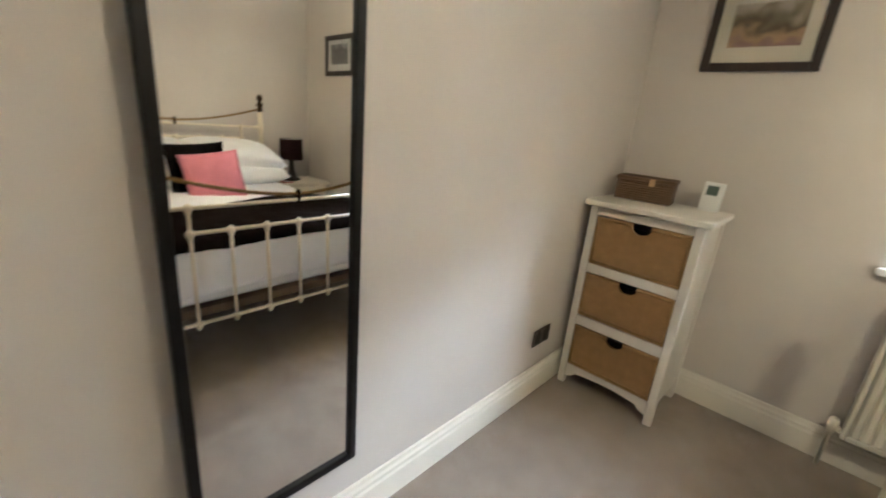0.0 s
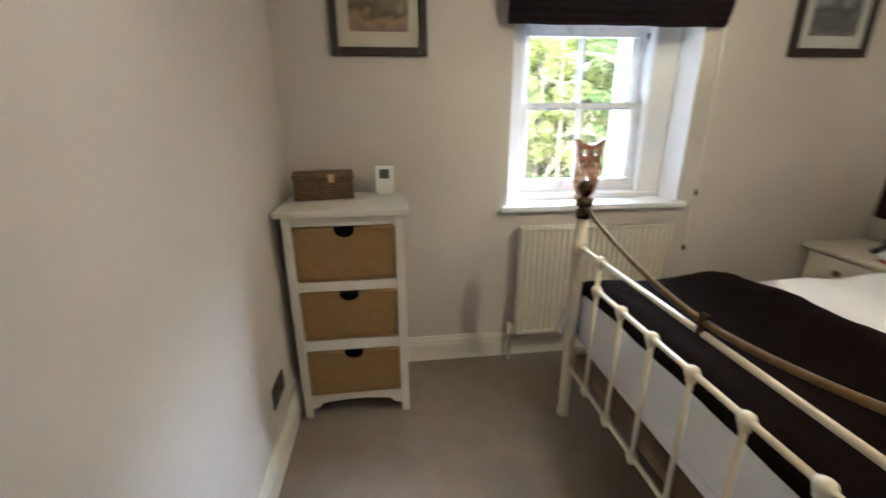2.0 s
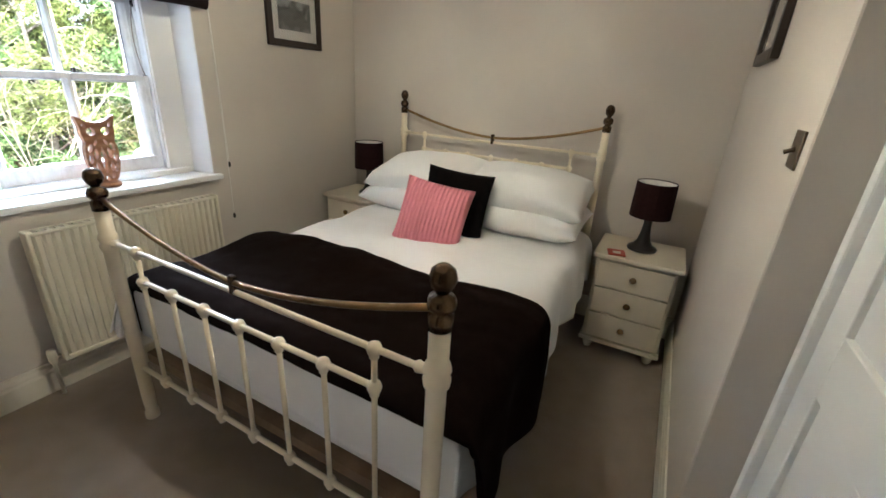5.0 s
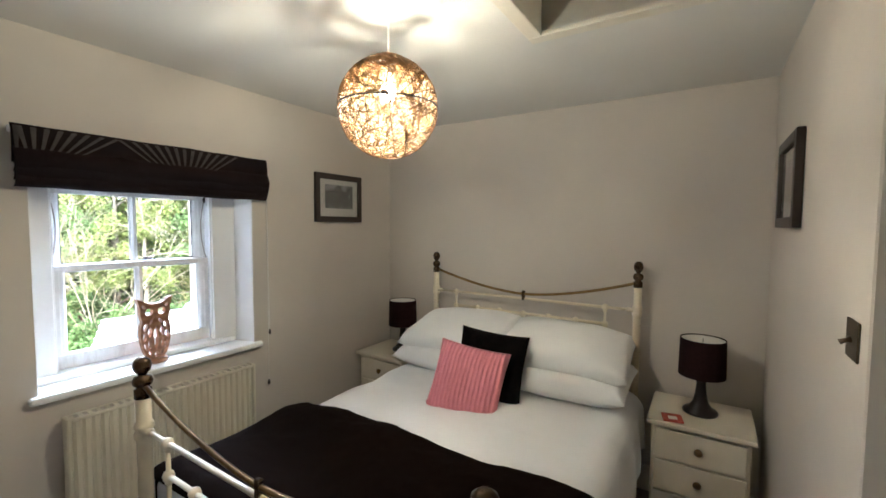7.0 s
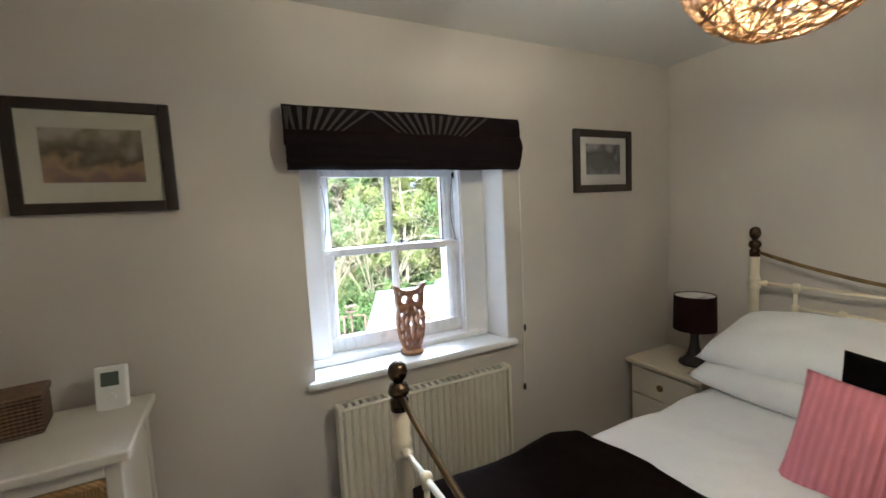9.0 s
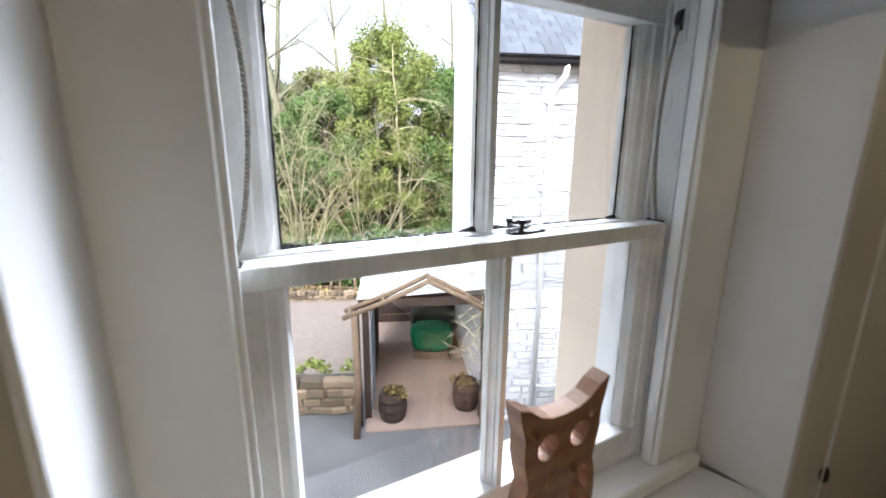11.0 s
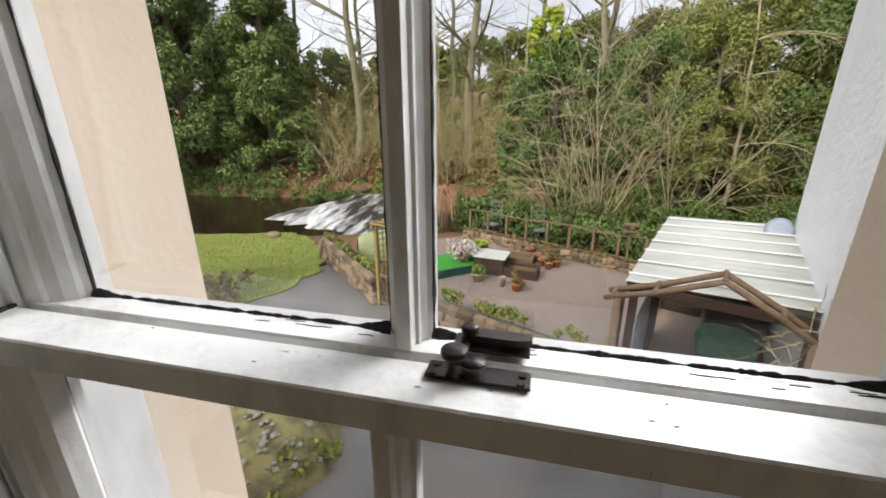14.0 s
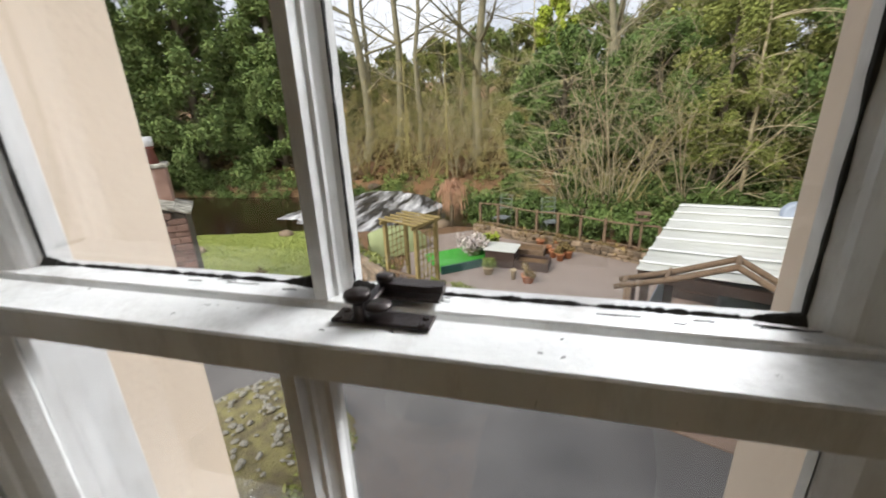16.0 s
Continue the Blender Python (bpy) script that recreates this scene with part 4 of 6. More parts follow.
def landscape(name, a, bcol, c, d, skyc):
    """A painted view: bands of land under a sky, broken up by soft noise."""
    m = bpy.data.materials.new(name)
    m.use_nodes = True
    n, l = m.node_tree.nodes, m.node_tree.links
    tc, nz, sp, ad, rp = (n.new(k) for k in ("ShaderNodeTexCoord", "ShaderNodeTexNoise", "ShaderNodeSeparateXYZ", "ShaderNodeMath", "ShaderNodeValToRGB"))
    nz.inputs["Scale"].default_value, nz.inputs["Detail"].default_value = 16, 7
    l.new(tc.outputs["Object"], nz.inputs["Vector"])
    l.new(tc.outputs["Object"], sp.inputs[0])
    ad.operation = "MULTIPLY_ADD"
    l.new(sp.outputs["Z"], ad.inputs[0])
    ad.inputs[1].default_value = 3.6
    l.new(nz.outputs["Fac"], ad.inputs[2])
    e = rp.color_ramp.elements
    e[0].position, e[0].color = 0.22, (*a, 1)
    e[1].position, e[1].color = 0.85, (*skyc, 1)
    for p, col in ((0.38, bcol), (0.5, c), (0.64, d)):
        k = e.new(p)
        k.color = (*col, 1)
    l.new(ad.outputs[0], rp.inputs["Fac"])
    l.new(rp.outputs["Color"], n["Principled BSDF"].inputs["Base Color"])
    n["Principled BSDF"].inputs["Roughness"].default_value = 0.5
    return m


M_VIEW1 = landscape("brown_view", (0.26, 0.15, 0.13), (0.42, 0.27, 0.13), (0.10, 0.07, 0.035), (0.20, 0.16, 0.09), (0.46, 0.40, 0.30))
M_VIEW2 = landscape("grey_view", (0.22, 0.22, 0.22), (0.10, 0.10, 0.10), (0.16, 0.16, 0.155), (0.07, 0.07, 0.07), (0.36, 0.36, 0.37))


def picture(at, rz, w, h, fr, mount, view, mm, label, depth=0.022):
    t = thing("framed_picture", at, label, "picture", "", rz)
    for x0, x1, z0, z1 in ((-w / 2, -w / 2 + fr, -h / 2, h / 2), (w / 2 - fr, w / 2, -h / 2, h / 2), (-w / 2 + fr, w / 2 - fr, -h / 2, -h / 2 + fr), (-w / 2 + fr, w / 2 - fr, h / 2 - fr, h / 2)):
        part("frame_bar", bx(B(), x0, x1, -depth, -0.001, z0, z1, 0.004, 2), M_FRAME, t)
    part("mount", bx(B(), -w / 2 + fr * 0.9, w / 2 - fr * 0.9, -0.011, -0.004, -h / 2 + fr * 0.9, h / 2 - fr * 0.9), mm, t)
    part("view", bx(B(), -view[0] / 2, view[0] / 2, -0.0125, -0.0112, view[2] - view[1] / 2, view[2] + view[1] / 2), mount, t)
    g = part("pane", bx(B(), -w / 2 + fr * 0.9, w / 2 - fr * 0.9, -0.0165, -0.0145, -h / 2 + fr * 0.9, h / 2 - fr * 0.9), M_GLASS, t)
    g.visible_shadow = False


picture((-1.052, 0, 1.742), 0, 0.42, 0.345, 0.034, M_VIEW1, (0.255, 0.165, 0.005), M_MOUNT, "dark-framed picture of a brown moorland view with a cream mount")
picture((1.165, 0, 1.75), 0, 0.435, 0.335, 0.040, M_VIEW2, (0.26, 0.165, 0.01), M_MOUNT2, "dark-framed grey picture of hills and a lake, white mount")
picture((1.16, YS, 1.74), 180, 0.435, 0.35, 0.040, M_VIEW2, (0.26, 0.165, 0.01), M_MOUNT2, "dark-framed grey landscape picture beside the doorway", 0.028)

sw = thing("light_switch", (0.275, YS, 1.325), "antique bronze light switch with a dolly lever", "light switch")
part("plate", bx(B(), -0.043, 0.043, 0.0, 0.005, -0.043, 0.043, 0.002), M_SWITCH, sw)
part("dolly", tube(B(), [(0, 0.005, 0), (0, 0.012, -0.002), (0, 0.024, -0.008)], [0.008, 0.005, 0.006], 10), M_SWITCH, sw, "", True)
so = thing("wall_socket", (XL, -0.60, 0.305), "dark bronze double wall socket above the skirting", "socket")
part("plate", bx(B(), 0, 0.007, -0.073, 0.073, -0.043, 0.043, 0.002), M_SOCKET, so)
for y in (-0.036, 0.036):
    part("outlet", bx(B(), 0.007, 0.009, y - 0.022, y + 0.022, -0.030, 0.022, 0.001), M_BLACK, so)
    part("rocker", bx(B(), 0.007, 0.011, y - 0.007, y + 0.007, 0.026, 0.038, 0.001), M_BLACK, so)

# ---- radiator ----
rad = thing("radiator", (-0.385, -0.032, 0.0), "cream enamelled panel radiator under the window", "radiator")
RW = 0.825
bm = B()
nf = 25
pts = []
for i in range(nf):
    x = 0.02 + (RW - 0.04) * i / nf
    p = (RW - 0.04) / nf
    pts += [(x, -0.052), (x + p * 0.28, -0.064), (x + p * 0.72, -0.064), (x + p, -0.052)]
lo = [bm.verts.new((x, y, 0.195)) for x, y in pts]
hi = [bm.verts.new((x, y, 0.755)) for x, y in pts]
for i in range(len(pts) - 1):
    bm.faces.new((lo[i], lo[i + 1], hi[i + 1], hi[i]))
part("front_panel", bm, M_RAD, rad, "fluted steel panel")
part("back_panel", bx(B(), 0.02, RW - 0.02, -0.050, -0.004, 0.20, 0.66, 0.004), M_RAD, rad)
for x in (0.0, RW - 0.016):
    part("end_cap", bx(B(), x, x + 0.016, -0.066, -0.003, 0.17, 0.773, 0.004), M_RAD, rad)
for z0, z1 in ((0.17, 0.195), (0.757, 0.768)):
    part("edge", bx(B(), 0.016, RW - 0.016, -0.066, -0.05, z0, z1, 0.003), M_RAD, rad)
for i in range(26):
    x = 0.016 + (RW - 0.051) * i / 25
    part("grille_bar", bx(B(), x, x + 0.015, -0.0495, -0.012, 0.763, 0.7675), M_RAD, rad)
for y in (-0.066, -0.012):
    part("grille_edge", bx(B(), 0.016, RW - 0.016, y, y + 0.012, 0.7677, 0.7705, 0.001), M_RAD, rad)
part("valve", lathe(B(), [(0.008, 0.0), (0.008, 0.165), (0.014, 0.17), (0.017, 0.185), (0.017, 0.225), (0.012, 0.235)], (-0.03, -0.03, 0.0), 14), M_RAD, rad, "radiator valve on its pipe", True)
part("valve_joint", tube(B(), [(-0.03, -0.03, 0.19), (0.002, -0.03, 0.19)], 0.012, 10), M_RAD, rad)
part("pipe", lathe(B(), [(0.008, 0.0), (0.008, 0.2)], (RW + 0.03, -0.03, 0.0), 10), M_RAD, rad)
part("valve_joint", tube(B(), [(RW - 0.002, -0.03, 0.19), (RW + 0.038, -0.03, 0.19)], 0.010, 10), M_RAD, rad)

# ---- roman blind ----
blind = thing("roman_blind", (-0.495, 0, 1.70), "dark brown patterned roman blind drawn up above the window", "blind")
BW = 1.055
part("headrail", bx(B(), 0.0, BW, -0.035, -0.002, 0.205, 0.232, 0.003), M_WHITE, blind)


def fold(z0, z1, y, bulge, inset, seed):
    bm = B()
    nx, nz = 60, 10
    for sgn in (0, 1):
        g = []
        for i in range(nx + 1):
            row = []
            for j in range(nz + 1):
                u, v = i / nx, j / nz
                x = inset + (BW - 2 * inset) * u
                yy = y - bulge * math.sin(math.pi * v) ** 0.7 + 0.006 * noise.noise(Vector((u * 9, v * 2, seed))) + 0.006 * sgn
                zz = z0 + (z1 - z0) * v + 0.004 * noise.noise(Vector((u * 6, seed, v)))
                row.append(bm.verts.new((x, yy, zz)))
            g.append(row)
        for i in range(nx):
            for j in range(nz):
                bm.faces.new((g[i][j], g[i + 1][j], g[i + 1][j + 1], g[i][j + 1]))
    return part("fold", bm, M_BLIND, blind, "", True)


fold(0.09, 0.235, -0.050, 0.012, 0.0, 1)
fold(0.055, 0.15, -0.062, 0.022, 0.002, 2)
fold(0.025, 0.105, -0.052, 0.026, 0.003, 3)
fold(0.0, 0.065, -0.045, 0.024, 0.005, 4)
rng = random.Random(8)
for k in range(13):
    # pale rays fanning up from two points along the blind
    for cx in (0.06, 0.60):
        a = radians(-54 + 9 * k)
        x0, zb = cx + 0.016 * (k - 6), 0.105
        bm = B()
        p = []
        for i in range(7):
            u = i / 6
            r = 0.118 * u / max(0.45, math.cos(a * 0.8))
            p.append((max(0.012, min(BW - 0.012, x0 + math.sin(a) * r * 1.3)), -0.0665 - 0.003 * math.sin(math.pi * u) + 0.0, min(zb + 0.120 * u, 0.229)))
        for i in range(6):
            w0, w1 = 0.003 + 0.006 * i / 6, 0.003 + 0.006 * (i + 1) / 6
            (xa, ya_, za), (xb, yb_, zb_) = p[i], p[i + 1]
            bm.faces.new([bm.verts.new(q) for q in ((xa - w0, ya_, za), (xa + w0, ya_, za), (xb + w1, yb_, zb_), (xb - w1, yb_, zb_))])
        part("stripe", bm, M_BLINDSTRIPE, blind, "pale woven stripe")
cordb = thing("blind_cord", (0.578, -0.018, 0.62), "thin white blind cord with small brown toggles", "cord")
part("line", tube(B(), [(0, 0, 0.0), (0.003, 0, 0.5), (0.0, 0, 1.12)], 0.0014, 6), M_PLASTIC, cordb)
part("line", tube(B(), [(0.010, 0, 0.3), (0.008, 0, 0.7), (0.004, 0, 1.12)], 0.0014, 6), M_PLASTIC, cordb)
for x, z in ((0, -0.012), (0.010, 0.295)):
    part("toggle", lathe(B(), [(0.003, 0.016), (0.007, 0.006), (0.008, -0.008), (0.005, -0.016)], (x, 0, z), 10), M_LAMPWOOD, cordb, "", True)

# ---- owl ----
owl = thing("owl_carving", (0.016, 0.092, SILL), "pierced wooden owl ornament on a round base on the window sill", "ornament", rz=3)
part("base", lathe(B(), [(0.052, 0.0), (0.054, 0.008), (0.050, 0.018), (0.03, 0.022)], (0, 0, 0), 24), M_OWL, owl, "", True)


def pierced(outline, holes, y0, y1):
    """A board sawn to an outline, with holes cut right through it."""
    bm = B()
    for loop in [outline] + holes:
        vs_ = [bm.verts.new((x, y0, z)) for x, z in loop]
        for i in range(len(vs_)):
            bm.edges.new((vs_[i - 1], vs_[i]))
    bmesh.ops.triangle_fill(bm, use_beauty=True, use_dissolve=False, edges=bm.edges[:])
    r = bmesh.ops.extrude_face_region(bm, geom=bm.faces[:])
    for v_ in r["geom"]:
        if isinstance(v_, bmesh.types.BMVert):
            v_.co.y = y1
    return bm


def oval(cx, cz_, ax, az, lean=0.0, point=1.0, n=16):
    """An oval or leaf-shaped hole; point above 1 draws its ends out."""
    out_ = []
    for i in range(n):
        a = i * math.tau / n
        x, z = ax * math.copysign(abs(math.cos(a)) ** point, math.cos(a)), az * math.sin(a)
        out_.append((cx + x * math.cos(lean) - z * math.sin(lean), cz_ + x * math.sin(lean) + z * math.cos(lean)))
    return out_


half = [(0.030, 0.016), (0.046, 0.036), (0.058, 0.070), (0.066, 0.110), (0.069, 0.150), (0.066, 0.185), (0.059, 0.208), (0.063, 0.225), (0.068, 0.250), (0.068, 0.278), (0.074, 0.300), (0.080, 0.326), (0.062, 0.318), (0.044, 0.304), (0.024, 0.297)]
outline = half + [(0.0, 0.295)] + [(-x, z) for x, z in half[::-1]]
holes = [oval(0, 0.122, 0.011, 0.062, 0, 1.5), oval(0, 0.038, 0.010, 0.012)]
for sx in (-1, 1):
    holes += [oval(sx * 0.029, 0.256, 0.018, 0.018), oval(sx * 0.052, 0.284, 0.007, 0.012, -sx * 0.5, 1.4), oval(sx * 0.021, 0.206, 0.006, 0.016, sx * 0.45, 1.4),
              oval(sx * 0.046, 0.182, 0.010, 0.021, sx * 0.30, 1.4), oval(sx * 0.027, 0.155, 0.0085, 0.026, sx * 0.12, 1.4), oval(sx * 0.051, 0.135, 0.0095, 0.023, sx * 0.10, 1.4),
              oval(sx * 0.029, 0.094, 0.0085, 0.024, -sx * 0.10, 1.4), oval(sx * 0.046, 0.084, 0.0085, 0.022, -sx * 0.28, 1.4), oval(sx * 0.026, 0.048, 0.007, 0.017, -sx * 0.5, 1.4)]
part("body", pierced(outline, holes, -0.014, 0.014), M_OWL, owl, "pierced owl body of reddish wood")
part("beak", prism(B(), [(-0.010, -0.020), (0.010, -0.020), (0.012, -0.0135), (-0.012, -0.0135)], 0.222, 0.240), M_OWL, owl)

# ---- pendant lamp ----
pend = thing("pendant_lamp", (0.19, -1.283, CEIL), "round woven rattan pendant shade, lit, on a short flex", "pendant lamp")
part("ceiling_rose", lathe(B(), [(0.040, -0.030), (0.046, -0.024), (0.047, -0.002), (0.047, 0.0)], (0, 0, 0), 24), M_PLASTIC, pend, "white plastic ceiling rose", True)
part("flex", tube(B(), [(0, 0, -0.03), (0, 0, -0.215)], 0.003, 8), M_PLASTIC, pend)
part("lamp_holder", lathe(B(), [(0.014, -0.266), (0.018, -0.24), (0.016, -0.215), (0.006, -0.21)], (0, 0, 0), 14), M_PLASTIC, pend, "", True)
bulb = part("bulb", lathe(B(), [(0.004, -0.330), (0.022, -0.322), (0.030, -0.302), (0.026, -0.282), (0.014, -0.268), (0.013, -0.266)], (0, 0, 0), 16), M_BULB, pend, "glowing bulb", True)
bulb.visible_shadow = True
rng = random.Random(3)
bm = B()
R, cz = 0.172, -0.350
# strands past the first 500 only thicken the top, added to shade the ceiling
for k in range(800):
    ax_ = Vector((rng.gauss(0, 1), rng.gauss(0, 1), rng.gauss(0, 1))).normalized()
    u = ax_.orthogonal().normalized()
    v = ax_.cross(u)
    a0, span, lean = rng.random() * math.tau, 0.9 + rng.random() * 1.5, rng.uniform(-0.35, 0.35)
    rr = R * rng.uniform(0.975, 1.01)
    run = []
    for i in range(11):
        a = a0 + span * i / 10
        p = (u * math.cos(a) + v * math.sin(a) + ax_ * lean).normalized() * rr
        if p.z < 0.164 and (k < 500 or p.z > 0.085):
            run.append((p.x, p.y, p.z + cz))
        else:
            if len(run) > 1:
                tube(bm, run, 0.0016, 4, False)
            run = []
    if len(run) > 1:
        tube(bm, run, 0.0016, 4, False)
tagged(part("weave", bm, M_RATTAN, pend), "woven rattan strands", kind="stuff")
part("equator_ring", tube(B(), [(R * math.cos(i * math.tau / 32), R * math.sin(i * math.tau / 32), cz) for i in range(33)], 0.003, 6), M_FRAME, pend, "dark ring round the shade")
part("top_ring", tube(B(), [(0.055 * math.cos(i * math.tau / 20), 0.055 * math.sin(i * math.tau / 20), cz + 0.165) for i in range(21)], 0.003, 6), M_RATTAN, pend)

# ---- outdoors ----
G = -2.45
E1, E2 = Vector((0.93, -0.36, 0)).normalized(), Vector((0.36, 0.93, 0)).normalized()
YAW = math.degrees(math.atan2(E1.y, E1.x))


def height(x, y):
    """The lie of the land: a level yard, the river bed, and the wooded bank that rises behind it."""
    near = 12.6 + 0.30 * (x + 5.0) if x < 2 else 14.7 + 0.1 * (x - 2)
    near = max(10.5, min(near, 15.5))
    far = 20.8 + 0.10 * min(0, x + 12)
    wob = 0.18 * noise.fractal(Vector((x * 0.35, y * 0.35, 0.7)), 1, 2, 3)
    if y < near:
        return G - 0.05
    if y < near + 1.2:
        return G - 0.05 - 1.35 * (y - near) / 1.2 + wob * 0.3
    if y < far:
        return G - 1.40
    if y < far + 1.0:
        return G - 1.40 + 1.15 * (y - far) + wob
    return min(G - 0.25 + 0.16 * (y - far - 1.0), 4.5) + wob


bm = B()
xs = [-600, -200, -90] + [-60 + 1.5 * i for i in range(68)] + [60, 90, 200, 600]
ys = [-600, -100, -20, -5, 0.5] + [2 + 0.8 * i for i in range(60)] + [55, 70, 100, 200, 600]
grid = [[bm.verts.new((x, y, height(x, y))) for y in ys] for x in xs]
for i in range(len(xs) - 1):
    for j in range(len(ys) - 1):
        bm.faces.new((grid[i][j], grid[i + 1][j], grid[i + 1][j + 1], grid[i][j + 1]))
setting("ground", bm, M_EARTH, "leaf-strewn earth of the yard and the wooded river bank", "ground", True)
setting("road", prism(B(), [(-9.5, 0.46), (6, 0.46), (6, 5.2), (1.2, 6.2), (-2.2, 7.6), (-3.2, 8.2), (-5.2, 9.4), (-6.4, 7.8), (-8.5, 6.5)], G - 0.04, G), M_ASPHALT, "worn grey asphalt yard between the houses", "yard")
setting("water", prism(B(), [(-60, 10), (40, 10), (40, 22.5), (-60, 22.5)], G - 1.2, G - 0.98), M_WATER, "dark brown peaty river water", "river")
setting("patio", prism(B(), [(-2.3, 7.0), (1.3, 5.5), (2.2, 7.4), (3.4, 10.4), (-1.9, 12.7), (-3.9, 11.4), (-3.1, 7.7)], G - 0.03, G + 0.05), M_GRAVEL, "pinkish gravel patio behind the stone wall", "patio")
lawn_pts = [(-6.1, 6.2), (-5.75, 6.9), (-5.35, 7.7), (-5.25, 8.5), (-5.6, 9.6), (-6.3, 10.6), (-7.6, 11.7), (-9.4, 11.2), (-11.5, 10.6), (-11.5, 8.0), (-9.0, 6.8), (-7.3, 6.3)]
edge = []
for i, (x, y) in enumerate(lawn_pts):
    xn, yn = lawn_pts[(i + 1) % len(lawn_pts)]
    for k in range(7):
        xx, yy = x + (xn - x) * k / 7, y + (yn - y) * k / 7
        edge.append((xx + 0.22 * noise.noise(Vector((xx * 2.3, yy * 2.3, 0.4))), yy + 0.22 * noise.noise(Vector((xx * 2.3, yy * 2.3, 8.4)))))
lawn_pts = edge
setting("lawn", prism(B(), lawn_pts, G - 0.04, G + 0.04), M_GRASS, "bright green lawn running down to the river", "lawn")


def inside(x, y, poly):
    hit_ = False
    for i in range(len(poly)):
        (xa, ya_), (xb, yb_) = poly[i], poly[i - 1]
        if (ya_ > y) != (yb_ > y) and x < (xb - xa) * (y - ya_) / (yb_ - ya_) + xa:
            hit_ = not hit_
    return hit_


def pydata(name, verts, faces, material, parent=None, label=""):
    me = bpy.data.meshes.new(name)
    me.from_pydata(verts, [], faces)
    me.materials.append(material)
    ob = new(name, me)
    if parent:
        ob.parent = parent
    if label:
        ob["label"] = label
    return ob


def leaves(clusters, size, rs, long=1.6):
    """Small leaf blades scattered round cluster centres given as (centre, radius, count)."""
    cs, rr = [], []
    for c, r, n in clusters:
        d = rs.normal(size=(n, 3))
        d /= np.linalg.norm(d, axis=1)[:, None] + 1e-9
        cs.append(np.array(c) + d * r * (rs.random((n, 1)) ** 0.45))
        rr.append(d)
    p = np.concatenate(cs)
    n = len(p)
    out = np.concatenate(rr)
    a = rs.normal(size=(n, 3)) + np.array([0, 0, -0.5])
    a /= np.linalg.norm(a, axis=1)[:, None]
    b_ = np.cross(a, out + 0.4 * rs.normal(size=(n, 3)))
    b_ /= np.linalg.norm(b_, axis=1)[:, None] + 1e-9
    s = size * (0.6 + 0.8 * rs.random((n, 1)))
    v = np.stack([p - a * s * long / 2, p + b_ * s * 0.5, p + a * s * long / 2, p - b_ * s * 0.5], axis=1).reshape(-1, 3)
    f = np.arange(4 * n).reshape(-1, 4)
    return v.tolist(), f.tolist()


def branch(bm, p, d, length, r, level, rs, droop, spread, kids, sides=5):
    """A limb that bends as it grows and forks into thinner ones."""
    pts, rad = [Vector(p)], [r]
    n = 5
    q, dd = Vector(p), Vector(d).normalized()
    for i in range(n):
        dd = (dd + Vector((rs.gauss(0, 0.11), rs.gauss(0, 0.11), rs.gauss(0, 0.06) - droop * 0.12))).normalized()
        q = q + dd * (length / n)
        pts.append(q.copy())
        rad.append(r * (1 - 0.72 * (i + 1) / n))
    tube(bm, pts, rad, sides, False)
    if level <= 0:
        return
    for k in range(kids):
        i = 1 + int((n - 0.01) * (0.15 + 0.85 * (k + rs.random()) / kids))
        i = min(i, n)
        side = Vector((rs.gauss(0, 1), rs.gauss(0, 1), rs.gauss(0.15, 0.4)))
        nd = (pts[i] - pts[i - 1]).normalized() + side.normalized() * spread
        branch(bm, pts[i], nd, length * rs.uniform(0.4, 0.62), max(rad[i] * 0.6, 0.006), level - 1, rs, droop, spread, max(2, kids - 1), 4 if sides > 4 else 3)


def bare_tree(x, y, h, r, seed, material, label, kids=6, levels=3, droop=0.0, first=0.35):
    rs = random.Random(seed)
    z = height(x, y) - 0.1
    t = thing("bare_tree", (x, y, z), label, "tree", "bare trees on the river bank")
    bm = B()
    pts, rad = [], []
    q = Vector((0, 0, 0))
    for i in range(9):
        pts.append(q.copy())
        rad.append(r * (1.25 if i == 0 else 1 - 0.85 * i / 8.5))
        q = q + Vector((rs.gauss(0, 0.08), rs.gauss(0, 0.08), 1)) * (h / 8)
    tube(bm, pts, rad, 8, False)
    part("trunk", bm, material, t, "", True)
    bm = B()
    for k in range(kids * 2):
        i = max(1, min(8, int(8 * (first + (1 - first) * k / (kids * 2)))))
        a = rs.random() * math.tau
        branch(bm, pts[i], (math.cos(a), math.sin(a), 0.55), h * rs.uniform(0.16, 0.30), max(0.02, rad[i] * 0.45), levels - 1, rs, droop, 0.85, 4)
    part("branches", bm, material, t, "", True)
    return t


